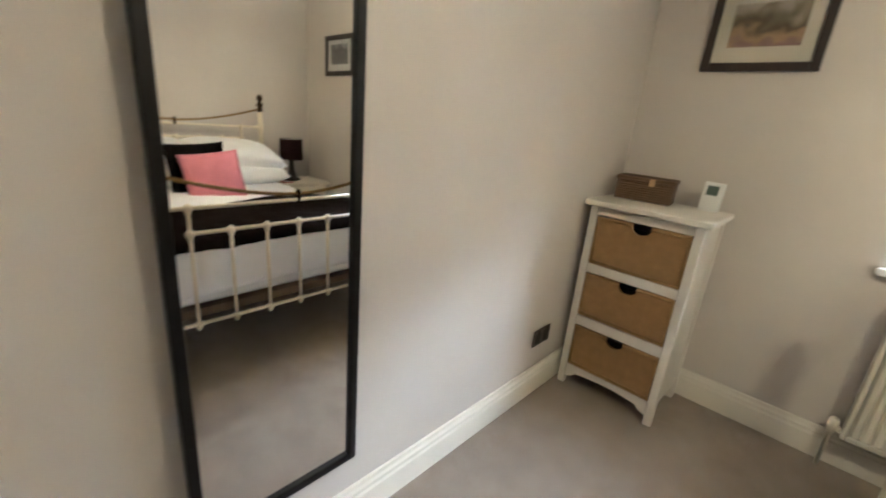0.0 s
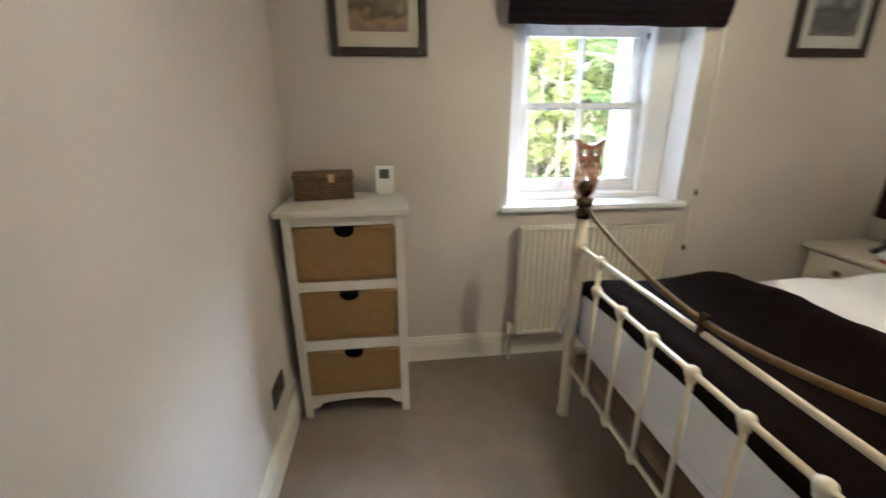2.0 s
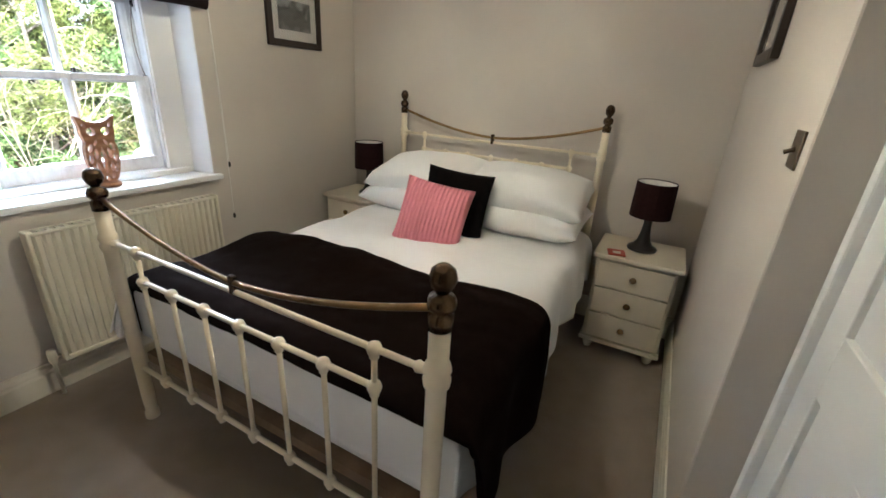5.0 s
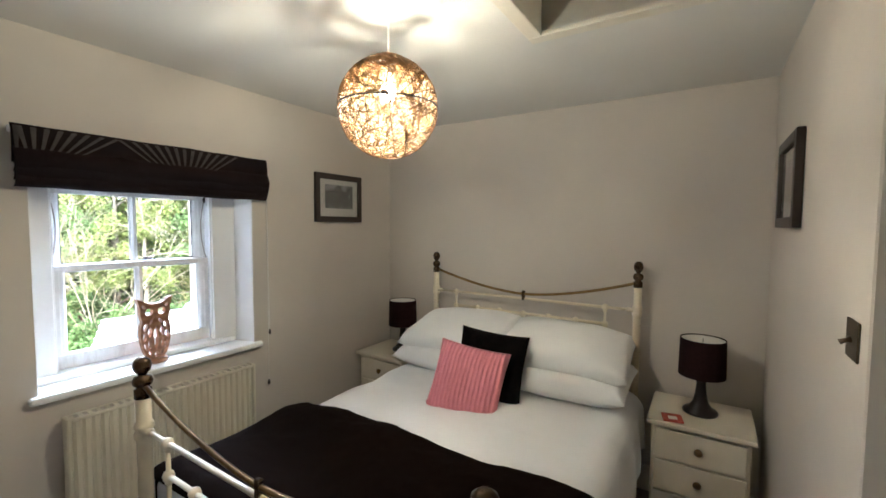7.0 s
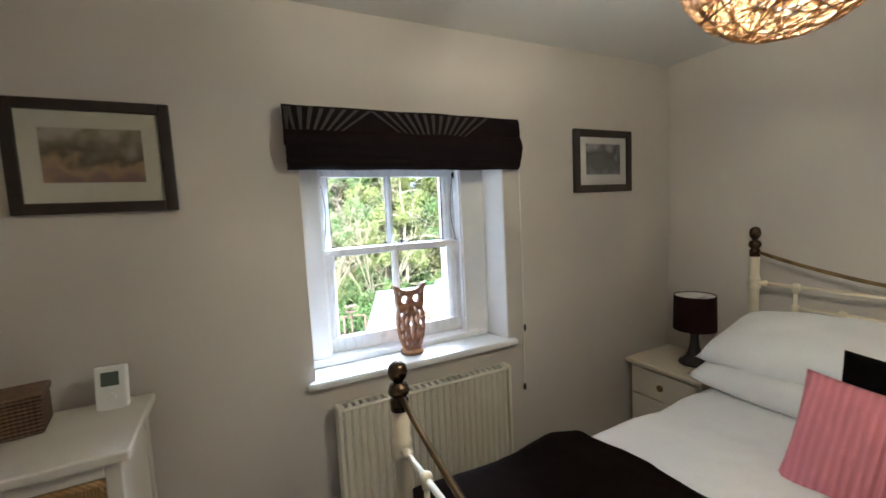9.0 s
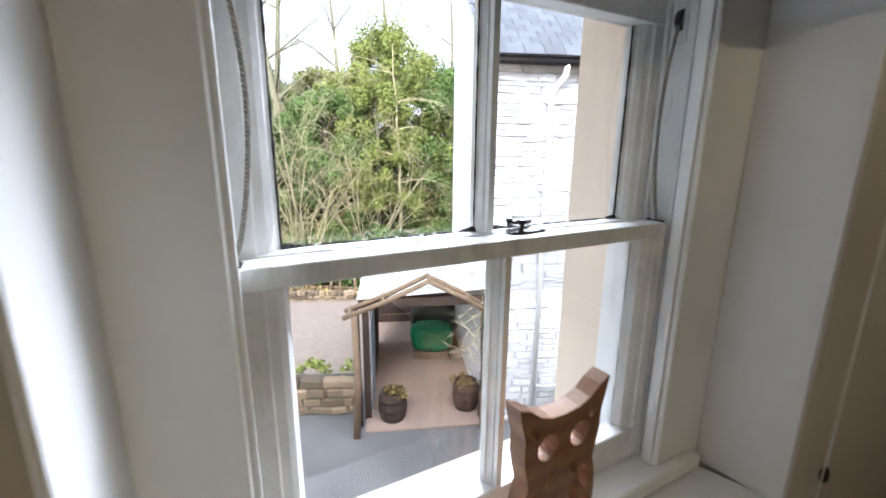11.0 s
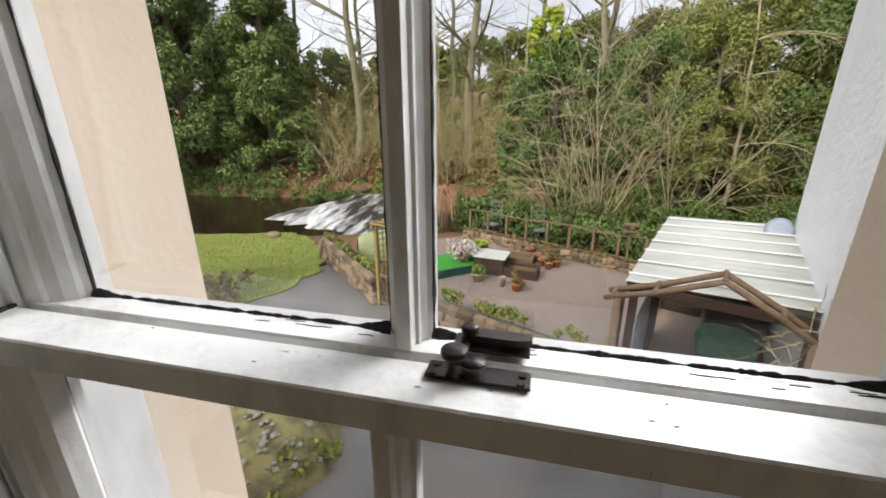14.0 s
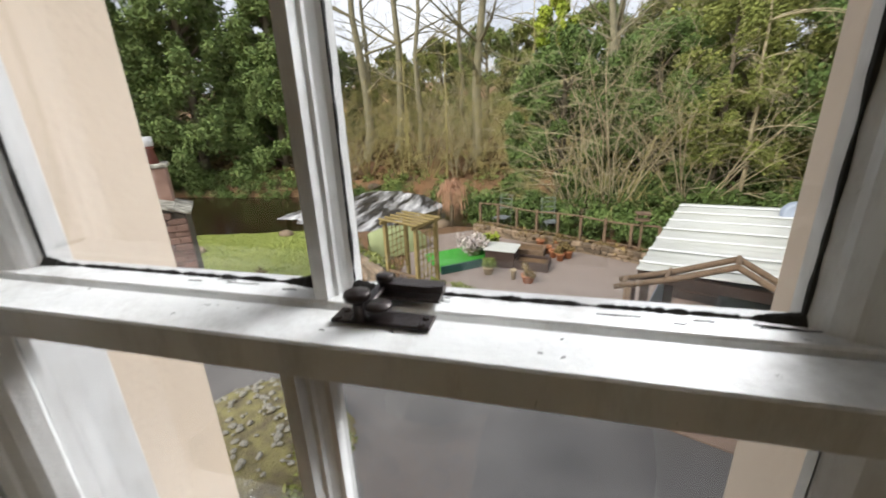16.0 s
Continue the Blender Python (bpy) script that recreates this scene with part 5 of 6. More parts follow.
def leafy_tree(x, y, h, rx, seed, material, label, cat="tree", shape="mass", n=70, per=130, size=0.17, trunk=0.16, low=0.05, group="", zoff=0.0):
    """An evergreen: a trunk with limbs, and a crown of many leaf clumps with gaps between."""
    rs = np.random.RandomState(seed)
    rr = random.Random(seed)
    z = height(x, y) - 0.1 + zoff
    t = thing("evergreen_tree", (x, y, z), label, cat, group)
    bm = B()
    tube(bm, [(0, 0, 0), (0.1, 0.05, h * 0.4), (0.05, -0.1, h * 0.75), (0, 0, h * 0.95)], [trunk, trunk * 0.8, trunk * 0.45, 0.02], 7, False)
    cl = []
    for k in range(n):
        u = low + (1 - low) * (k + rs.random_sample()) / n
        if shape == "cone":
            ring_ = rx * (1.02 - u) ** 0.8
        else:
            ring_ = rx * math.sqrt(max(0.03, 1 - ((u - 0.42) / 0.60) ** 2))
        a = rs.random_sample() * math.tau
        q = ring_ * (0.55 + 0.5 * rs.random_sample())
        c = (q * math.cos(a), q * math.sin(a), u * h - (0.25 * q if shape == "cone" else 0))
        rad = rx * (0.13 + 0.15 * rs.random_sample())
        cl.append((c, rad, per))
        if k % 4 == 0:
            tube(bm, [(0, 0, max(0.2, c[2] - 0.5 * q)), (c[0] * 0.5, c[1] * 0.5, c[2] - 0.1 * q), c], [trunk * 0.4, trunk * 0.25, 0.01], 4, False)
    part("trunk", bm, M_BARK, t, "", True)
    v, f = leaves(cl, size, rs, 2.6 if shape == "cone" else 1.7)
    pydata("crown", v, f, material, t)
    return t


# wooded bank: tall bare trees, conifers, ivy-clad trees and scrub
for x, y, h, r, s in ((-11.6, 25.5, 17, 0.30, 1), (-9.9, 26.5, 18, 0.26, 2), (-8.1, 26, 17, 0.20, 3), (-4.3, 25.2, 18, 0.32, 4), (-16.2, 28, 17, 0.2, 5), (2.6, 25, 17, 0.25, 6), (3.4, 26.5, 18, 0.24, 7), (6.5, 27, 17, 0.2, 8), (-0.8, 29, 18, 0.22, 9), (-21, 26, 17, 0.22, 10), (-6.3, 31, 18, 0.2, 11), (10, 26, 17, 0.22, 12), (15, 27, 17, 0.2, 13), (-13.4, 31, 18, 0.2, 14)):
    bare_tree(x, y, h, r, s, M_BARKP, "tall leafless tree with a pale mossy trunk on the bank", 7, 4)
for x, y, h, r, s in ((5.9, 15.2, 8.0, 0.08, 72), (-5.6, 22.6, 8.5, 0.07, 74), (-7.9, 23.2, 8.0, 0.07, 76), (-1.2, 23.0, 9.0, 0.08, 78)):
    bare_tree(x, y, h, r, s, M_TWIG if y < 16 else M_TWIGG, "slender leafless tree with pale tangled branches", 9, 4, 1.3, 0.2)
for x, y, h, r, s in ((-26.0, 19.6, 17.0, 4.6, 21), (-21.6, 22.4, 18.0, 4.2, 22), (-17.0, 24.4, 15.5, 3.4, 23), (-31.0, 24, 17, 4.6, 24)):
    leafy_tree(x, y, h, r, s, M_LEAFC, "dense dark green yew-like conifer beside the river", "tree", "cone", 190, 420, 0.105, 0.3, 0.05, "conifers by the river", 0.1)
leafy_tree(0.35, 16.2, 6.8, 1.9, 31, M_LEAFD, "ivy-clad dark evergreen tree behind the fence", "tree", "mass", 130, 640, 0.064, 0.18, 0.02, "", 0.6)
leafy_tree(0.05, 16.3, 1.5, 0.75, 32, M_LEAFY, "lime green leafy top of an evergreen", "tree", "mass", 26, 120, 0.13, 0.05, 0.05, "", 7.0)
leafy_tree(3.6, 17.2, 7.0, 2.3, 33, M_LEAFD, "broad green evergreen tree behind the fence", "tree", "mass", 120, 620, 0.062, 0.18, 0.02, "", 0.5)
leafy_tree(6.9, 18.0, 10.0, 2.9, 34, M_LEAFO, "tall green ivy-covered tree above the shed", "tree", "mass", 130, 620, 0.066, 0.2, 0.03, "", 0.4)
leafy_tree(9.5, 16.5, 8.2, 2.8, 35, M_LEAFD, "dark green evergreen tree beyond the shed", "tree", "mass", 110, 480, 0.072, 0.2, 0.03, "", 0.4)
leafy_tree(5.3, 15.9, 7.4, 1.7, 38, M_LEAFO, "olive-yellow tree with bare lower limbs behind the shed", "tree", "mass", 70, 340, 0.055, 0.14, 0.35, "", 0.3)
leafy_tree(5.0, 20.5, 8.5, 2.5, 36, M_LEAFO, "olive green tree with ivy on its trunk", "tree", "mass", 100, 280, 0.09, 0.2, 0.2)
leafy_tree(13.5, 17.5, 10, 3.2, 37, M_LEAFM, "green evergreen tree beyond the shed", "tree", "mass", 80, 150, 0.2, 0.2, 0.05, "", 0.3)
for x, y, h, r, s, m_ in ((-12.5, 33, 6.2, 2.8, 41, M_LEAFO), (-8.6, 33.5, 6.6, 2.9, 42, M_LEAFO), (-5.0, 33, 7.0, 2.8, 43, M_LEAFM), (-1.4, 33, 7.4, 2.8, 44, M_LEAFO), (2.5, 33, 8.0, 3.0, 45, M_LEAFM), (-17, 32, 6.4, 3.0, 46, M_LEAFM), (7, 32, 8, 3.0, 47, M_LEAFO), (12, 31, 8.5, 3.2, 48, M_LEAFO), (-22, 30, 8, 3.2, 49, M_LEAFM), (18, 29, 9, 3.4, 50, M_LEAFM), (-28, 27, 9, 3.6, 51, M_LEAFM)):
    leafy_tree(x, y, h, r, s, m_, "olive-green tree at the top of the bank", "tree", "mass", 85, 240, 0.13, 0.18, 0.02, "trees at the top of the bank")


def twig_shrub(x, y, h, seed, material, label, n=16, droop=0.5, z=None):
    rs = random.Random(seed)
    t = thing("twiggy_shrub", (x, y, height(x, y) if z is None else z), label, "shrub", "leafless shrubs")
    bm = B()
    for k in range(n):
        a = rs.random() * math.tau
        branch(bm, (0.25 * math.cos(a), 0.25 * math.sin(a), 0), (math.cos(a) * 0.5, math.sin(a) * 0.5, 1.3), h * rs.uniform(0.55, 1.05), 0.003 * h + 0.012, 2, rs, droop, 0.95, 5, 4)
    part("stems", bm, material, t)


for i, (x, y, h, m_) in enumerate(((-10.6, 23.2, 4.2, M_TWIGG), (-8.4, 23.0, 4.6, M_TWIGG), (-6.6, 22.6, 4.0, M_TWIGG), (-5.0, 22.8, 4.8, M_TWIG), (-3.2, 22.6, 4.4, M_TWIGG), (-1.6, 22.2, 4.2, M_TWIGG), (-12.6, 24.0, 3.8, M_TWIGG), (-14.4, 26, 4.4, M_TWIGG), (-9.4, 26.8, 5.0, M_TWIGG), (-6.0, 27, 5.0, M_TWIG), (-2.8, 26.8, 5.2, M_TWIGG), (1.2, 23.5, 5, M_TWIGG), (-11.8, 28.6, 5, M_TWIGG), (2.2, 14.6, 3.6, M_TWIGG), (8.4, 15.0, 3.0, M_TWIGG), (0.2, 14.6, 2.4, M_TWIGG), (-11.4, 22.4, 3.2, M_TWIG), (-7.4, 24.6, 5.4, M_TWIG), (-4.2, 24.2, 5.2, M_TWIGG), (2.0, 14.6, 6.2, M_TWIG), (1.1, 14.3, 4.6, M_TWIG), (4.6, 15.0, 5.4, M_TWIG))):
    twig_shrub(x, y, h, 60 + i, m_, "tangled leafless shrub with arching pale twigs", 13, 0.8 if m_ is M_TWIG else 0.65)
rs = np.random.RandomState(7)
cl = []
for k in range(260):
    x, y = rs.uniform(-24, 14), rs.uniform(22.2, 30)
    cl.append(((x, y, height(x, y) + 0.15), rs.uniform(0.3, 0.8), 55))
v, f = leaves(cl, 0.16, rs)
tagged(pydata("undergrowth", v, f, M_LEAFB), "brown and green undergrowth on the river bank", "undergrowth", "", "stuff")
cl, low_cl = [], []
for k in range(120):
    x, y = rs.uniform(-24, 10), rs.uniform(20.4, 22.4)
    cl.append(((x, y, height(x, y) + 0.2), rs.uniform(0.25, 0.6), 60))
for k in range(190):
    x, y = rs.uniform(-1.5, 9.0), rs.uniform(13.7, 16.6)
    low_cl.append(((x, y, max(height(x, y), G - 0.6) + rs.uniform(0.1, 1.0)), rs.uniform(0.25, 0.55), 130))
v, f = leaves(cl, 0.10, rs)
tagged(pydata("bank_greenery", v, f, M_LEAFM), "low green ivy and brambles along the water", "undergrowth", "", "stuff")
for k in range(170):
    x, y = rs.uniform(-24, -3), rs.uniform(20.2, 21.4)
    low_cl.append(((x, y, height(x, y) + rs.uniform(0.1, 0.6)), rs.uniform(0.25, 0.5), 90))
for k in range(110):
    x = rs.uniform(-2.6, 3.6)
    low_cl.append(((x, 13.25 - 0.40 * (x + 2.0) + rs.uniform(0.0, 1.5), G + rs.uniform(0.0, 0.7)), rs.uniform(0.2, 0.45), 130))
v, f = leaves(low_cl, 0.075, rs)
tagged(pydata("ivy_hedge", v, f, M_LEAFD), "dark green ivy and laurel behind the garden fence", "hedge", "", "stuff")

# grass blades on the lawn
vs, fs = [], []
rr = random.Random(12)
while len(fs) < 9000:
    x, y = rr.uniform(-11.5, -5.2), rr.uniform(6.2, 11.7)
    if not inside(x, y, lawn_pts):
        continue
    a, hgt = rr.random() * math.tau, rr.uniform(0.02, 0.055)
    c, s_ = 0.012 * math.cos(a), 0.012 * math.sin(a)
    k = len(vs)
    vs += [(x - c, y - s_, G + 0.04), (x + c, y + s_, G + 0.04), (x + rr.gauss(0, 0.015), y + rr.gauss(0, 0.015), G + 0.04 + hgt)]
    fs.append((k, k + 1, k + 2))
tagged(pydata("grass", vs, fs, M_GRASS), "short green grass blades on the lawn", "grass", "", "stuff")

# weir: a wide sheet of broken white water over stone steps
A_, B_, C_, D_ = Vector((-13.2, 16.6, 0)), Vector((-10.4, 21.4, 0)), Vector((-5.0, 19.4, 0)), Vector((-7.0, 14.4, 0))
bm = B()
g = []
for i in range(61):
    row = []
    for j in range(41):
        u, v = i / 60, j / 40
        p = A_.lerp(D_, u).lerp(B_.lerp(C_, u), v)
        rag = noise.fractal(Vector((u * 6, v * 5, 5.1)), 1, 2, 4)
        p = p + Vector((0.6 * rag * (1 - u) ** 3, 0.5 * rag * (1 - v) ** 3, 0))
        st = 0.10 * noise.fractal(Vector((u * 9, v * 4, 2.2)), 1, 2, 4)
        row.append(bm.verts.new((p.x, p.y, G - 0.97 + 0.48 * v * (1 - abs(2 * u - 1) ** 4) + st * (0.3 + 0.7 * min(1, 4 * v, 4 * u)) - 0.05 * (max(0, 1 - 5 * u) + max(0, 1 - 5 * v)))))
    g.append(row)
for i in range(60):
    for j in range(40):
        bm.faces.new((g[i][j], g[i + 1][j], g[i + 1][j + 1], g[i][j + 1]))
setting("weir", bm, M_FOAM, "white water tumbling over a stone weir", "weir", True)


def boulder(bm, c, r, seed):
    k = bmesh.ops.create_icosphere(bm, subdivisions=2, radius=1, matrix=Matrix.Translation(c) @ Matrix.Diagonal((r[0], r[1], r[2], 1)))
    for v_ in k["verts"]:
        v_.co += (v_.co - Vector(c)) * 0.28 * noise.noise(v_.co * 2.5 + Vector((seed, 0, 0)))


for i, (x, y, r) in enumerate(((-8.2, 11.2, 0.26), (-9.6, 21.6, 0.4), (-5.3, 10.3, 0.3), (-9.9, 9.3, 0.28), (-4.6, 14.4, 0.4), (-3.7, 14.0, 0.35))):
    bm = B()
    boulder(bm, (0, 0, 0), (r, r * 0.8, r * 0.55), i)
    o = tagged(part("boulder", bm, M_STONE, None, "", True), "rough brown boulder by the river", "rock", "boulders")
    o.location = (x, y, (G - 0.45 if y > 15 else G + 0.06) + (0.0 if y < 13 else -0.35 if y < 15 else 0.0))


# ---- built things outdoors ----
def stone_wall(name, p0, p1, h, thick, course, label, material, seed, both=False, limit=300, zb=G, slope=0.0, core=None):
    """A rubble wall: a core with single stones proud of it on the face towards the house."""
    a, c = Vector((*p0, 0)), Vector((*p1, 0))
    d = (c - a).normalized()
    L = (c - a).length
    t = thing(name, (a.x, a.y, zb), label, "stone wall", rz=math.degrees(math.atan2(d.y, d.x)))
    part("core", bx(B(), 0, L, -thick / 2 + 0.03, thick / 2 - 0.03, -0.02, h - 0.04), core or M_MORTAR, t)
    rs_ = random.Random(seed)
    shapes = []
    for k in range(6):
        bm = B()
        bx(bm, -0.5, 0.5, -0.5, 0.5, -0.5, 0.5, 0.14, 1)
        for v_ in bm.verts:
            v_.co += Vector((rs_.gauss(0, 0.035), rs_.gauss(0, 0.04), rs_.gauss(0, 0.05)))
        me = bpy.data.meshes.new("stone")
        bm.to_mesh(me)
        bm.free()
        me.materials.append(material)
        shapes.append(me)
    z, count = 0.0, 0
    while z < h - 0.02 and count < limit:
        ch = course * rs_.uniform(0.75, 1.25)
        x = -rs_.random() * 0.1
        while x < L - 0.02 and count < limit:
            w_ = course * rs_.uniform(1.0, 2.6)
            for yy in ((-thick / 2 + 0.06,) if not both else (-thick / 2 + 0.06, thick / 2 - 0.06)):
                o = new("stone", shapes[rs_.randrange(6)])
                o.parent = t
                o.location = (min(x + w_ / 2, L - w_ * 0.3), yy + rs_.gauss(0, 0.012), z + ch / 2)
                o.scale = (w_ * 0.95, 0.14, ch * 0.92)
                o.rotation_euler = (rs_.gauss(0, 0.04), rs_.gauss(0, 0.05), rs_.gauss(0, 0.05))
                count += 1
            x += w_
        z += ch
    return t


stone_wall("garden_wall", (-2.15, 7.05), (1.25, 5.5), 0.56, 0.34, 0.14, "low brown rubble wall beside the yard", M_STONE, 3)
stone_wall("garden_wall", (-5.6, 9.9), (-3.1, 7.55), 0.58, 0.36, 0.12, "low mossy rubble wall by the lawn", M_STONE, 4)
for (xa, ya_), (xb, yb_), n, nm in (((-5.6, 9.95), (-3.15, 7.65), 34, "moss"), ((-2.1, 7.2), (1.2, 5.75), 26, "planting")):
    cl = []
    for k in range(n):
        u = rs.random_sample()
        cl.append(((xa + (xb - xa) * u + rs.normal(0, 0.06), ya_ + (yb_ - ya_) * u + abs(rs.normal(0, 0.12)), G + 0.57), rs.uniform(0.06, 0.17), 60))
    v, f = leaves(cl, 0.045, rs)
    tagged(pydata("wall_plants", v, f, M_LEAFO), "yellow-green alpine plants growing on the stone wall" if nm == "planting" else "yellow moss and stonecrop on the wall top", "plants", "", "stuff")

# timber arch with trellis sides and a low gate
arch = thing("garden_arch", (-2.68, 7.26, G), "timber garden arch with trellis sides and a low gate", "garden arch", rz=-22)
for x in (-0.40, 0.40):
    for y in (0.0, 0.62):
        part("post", bx(B(), x - 0.035, x + 0.035, y - 0.035, y + 0.035, 0, 1.72, 0.004), M_TREATED, arch)
    part("top_beam", bx(B(), x - 0.025, x + 0.025, -0.12, 0.74, 1.70, 1.77, 0.004), M_TREATED, arch)
    for i in range(5):
        part("trellis_bar", bx(B(), x - 0.008, x + 0.008, 0.06 + i * 0.12, 0.075 + i * 0.12, 0.6, 1.62), M_TREATED, arch)
    for i in range(8):
        part("trellis_bar", bx(B(), x - 0.008, x + 0.010, 0.02, 0.60, 0.64 + i * 0.13, 0.655 + i * 0.13), M_TREATED, arch)
for i in range(5):
    part("cross_slat", bx(B(), -0.50, 0.50, -0.06 + i * 0.17, -0.025 + i * 0.17, 1.772, 1.81, 0.003), M_TREATED, arch)
gate = part("gate", bx(B(), -0.36, 0.36, -0.015, 0.015, 0.68, 0.73), M_TIMBER, arch)
part("gate_rail", bx(B(), -0.36, 0.36, -0.015, 0.015, 0.06, 0.11), M_TIMBER, gate)
for k in range(5):
    x = -0.34 + 0.17 * k
    part("lath", tube(B(), [(max(-0.35, x - 0.22), 0.018, 0.10), (min(0.35, x + 0.22), 0.018, 0.70)], 0.010, 4), M_TIMBER, gate)
    part("lath", tube(B(), [(min(0.35, x + 0.22), -0.018, 0.10), (max(-0.35, x - 0.22), -0.018, 0.70)], 0.010, 4), M_TIMBER, gate)

# turf, cold frame, planters and pots on the patio
P = G + 0.05
turf = thing("turf_mat", (-2.05, 9.75, P), "square of bright green artificial turf with a teal edge", "turf", rz=38)
part("mat", bx(B(), -0.75, 0.75, -0.55, 0.55, 0.0, 0.16, 0.01), M_TURF, turf)
part("edging", bx(B(), -0.78, 0.78, -0.60, -0.555, 0.0, 0.20), M_TEAL, turf)
part("edging", bx(B(), 0.755, 0.80, -0.60, 0.55, 0.0, 0.20), M_TEAL, turf)
cold = thing("cold_frame", (-0.98, 9.75, P), "dark timber cold frame with a pale sloping lid", "cold frame", rz=-8)
part("box", bx(B(), -0.36, 0.36, -0.28, 0.28, 0, 0.42, 0.01), M_TIMBERD, cold)
part("lid", bx(B(), -0.40, 0.40, -0.32, 0.32, 0.425, 0.455, 0.005), M_CORR, cold)
for k, (x, y) in enumerate(((-0.22, 9.62), (-0.35, 10.5))):
    pb = thing("raised_bed", (x, y, P), "brown sleeper planter box filled with soil", "planter", "planter boxes", -8)
    for x0, x1, y0, y1 in ((-0.4, 0.4, -0.26, -0.2), (-0.4, 0.4, 0.2, 0.26), (-0.4, -0.34, -0.2, 0.2), (0.34, 0.4, -0.2, 0.2)):
        part("board", bx(B(), x0, x1, y0, y1, 0, 0.22, 0.006), M_TIMBERD if k == 0 else M_TIMBER, pb)
    part("soil", bx(B(), -0.34, 0.34, -0.2, 0.2, 0.0, 0.16), M_EARTH, pb)


def pot(x, y, z, r, h, material, label, plant=None, seed=1, count=14, spread=1.0, name="plant_pot"):
    t = thing(name, (x, y, z), label, "plant pot", "pots in the garden")
    part("pot", lathe(B(), [(r * 0.7, 0), (r * 0.95, h * 0.8), (r * 1.05, h * 0.82), (r * 1.05, h), (r * 0.9, h), (r * 0.88, h * 0.9)], (0, 0, 0), 16), material, t, "", True)
    part("soil", lathe(B(), [(r * 0.9, h * 0.86), (r * 0.5, h * 0.9)], (0, 0, 0), 12), M_EARTH, t)
    if plant:
        r2 = np.random.RandomState(seed)
        c_ = [((r2.normal(0, r * 0.5 * spread), r2.normal(0, r * 0.5 * spread), h + r * 0.5 * spread + r2.normal(0, r * 0.3)), r * 0.6 * spread, 40) for _ in range(count)]
        v2, f2 = leaves(c_, 0.05, r2)
        pydata("foliage", v2, f2, plant, t)


pot(-1.22, 9.05, P, 0.14, 0.20, M_POT, "pale glazed pot with a small green plant", M_LEAFM, 1)
pot(-0.28, 8.72, P, 0.15, 0.19, M_TERRA, "round terracotta bowl on the gravel", M_LEAFB, 2, 5)
pot(-0.62, 8.85, P, 0.07, 0.24, M_POT, "slim pale stone pot on the gravel", None)
pot(-1.72, 9.9, P + 0.16, 0.20, 0.18, M_POT, "planter full of pale pink and white flowers", leafmat("pale_flowers", (0.45, 0.38, 0.36), (0.62, 0.58, 0.52)), 3, 26, 1.5)
pot(-1.42, 10.25, P + 0.16, 0.16, 0.22, M_TEAL, "dark pot with a bright green plant", M_LEAFY, 4, 16, 1.2)
for i, (x, y) in enumerate(((0.25, 10.4), (0.42, 10.2), (0.1, 10.7), (0.62, 10.4), (-0.1, 11.2), (0.35, 11.2))):
    pot(x, y, P, 0.11, 0.20, M_TERRA, "terracotta flower pot by the planters", M_LEAFB if i % 2 else None, 8 + i, 6)

# greenhouse-like fleece tunnel beyond the wall
tun = thing("fleece_tunnel", (-4.0, 10.4, G), "pale green fleece-covered growing tunnel", "plant cover", rz=30)
bm = B()
g = []
for i in range(13):
    row = []
    for j in range(13):
        a = math.pi * j / 12
        x = -0.8 + 1.6 * i / 12
        q = 0.42 * math.sin(math.pi * min(1, 0.12 + 0.76 * i / 12 + 0.06)) ** 0.4
        row.append(bm.verts.new((x, q * math.cos(a), 0.75 * q / 0.42 * math.sin(a) + 0.02 * noise.noise(Vector((x * 4, a * 2, 3))))))
    g.append(row)
for i in range(12):
    for j in range(12):
        bm.faces.new((g[i][j], g[i + 1][j], g[i + 1][j + 1], g[i][j + 1]))
part("cover", bm, mat("fleece", (0.30, 0.34, 0.16), 0.8, var=0.15, scale=6, bump=0.4, bscale=30), tun, "", True)

# copper weeping tree and climbers
weep = thing("weeping_tree", (-3.05, 13.0, G - 0.03), "small weeping tree with a copper-brown crown", "tree")
part("trunk", tube(B(), [(0, 0, 0), (0.04, 0, 0.6), (0.0, 0.02, 1.25)], [0.05, 0.045, 0.035], 7), M_BARK, weep, "", True)
rs2 = random.Random(9)
bm = B()
for k in range(150):
    a, q, top_ = rs2.random() * math.tau, rs2.uniform(0.12, 0.48), rs2.uniform(1.25, 1.62)
    dx, dy = math.cos(a), math.sin(a)
    tube(bm, [(0, 0, 1.2), (dx * q * 0.5, dy * q * 0.5, top_), (dx * q, dy * q, top_ - 0.12), (dx * q * 1.08 + rs2.gauss(0, 0.03), dy * q * 1.08, top_ - rs2.uniform(0.35, 0.95))], [0.012, 0.010, 0.008, 0.005], 3, False)
part("crown", bm, M_REDTWIG, weep, "copper-brown hanging twigs")

# fence with posts, rail and wire at the far side of the patio
fence = thing("fence", (-2.0, 12.6, G), "grey timber post and rail fence with wire mesh", "fence", rz=math.degrees(math.atan2(-2.1, 4.7)))
FL = math.hypot(4.7, 2.1)
for i in range(9):
    x = FL * i / 8
    part("post", bx(B(), x - 0.035, x + 0.035, -0.035, 0.035, -0.05, 0.92 + 0.04 * math.sin(i * 2.3), 0.005), M_TIMBER, fence)
part("rail", tube(B(), [(FL * i / 8, 0.0, 0.90 + 0.03 * math.sin(i * 1.7)) for i in range(9)], 0.025, 6), M_TIMBER, fence)
part("rail", tube(B(), [(FL * i / 8, 0.0, 0.30 + 0.03 * math.sin(i * 2.1)) for i in range(9)], 0.025, 6), M_TIMBER, fence)
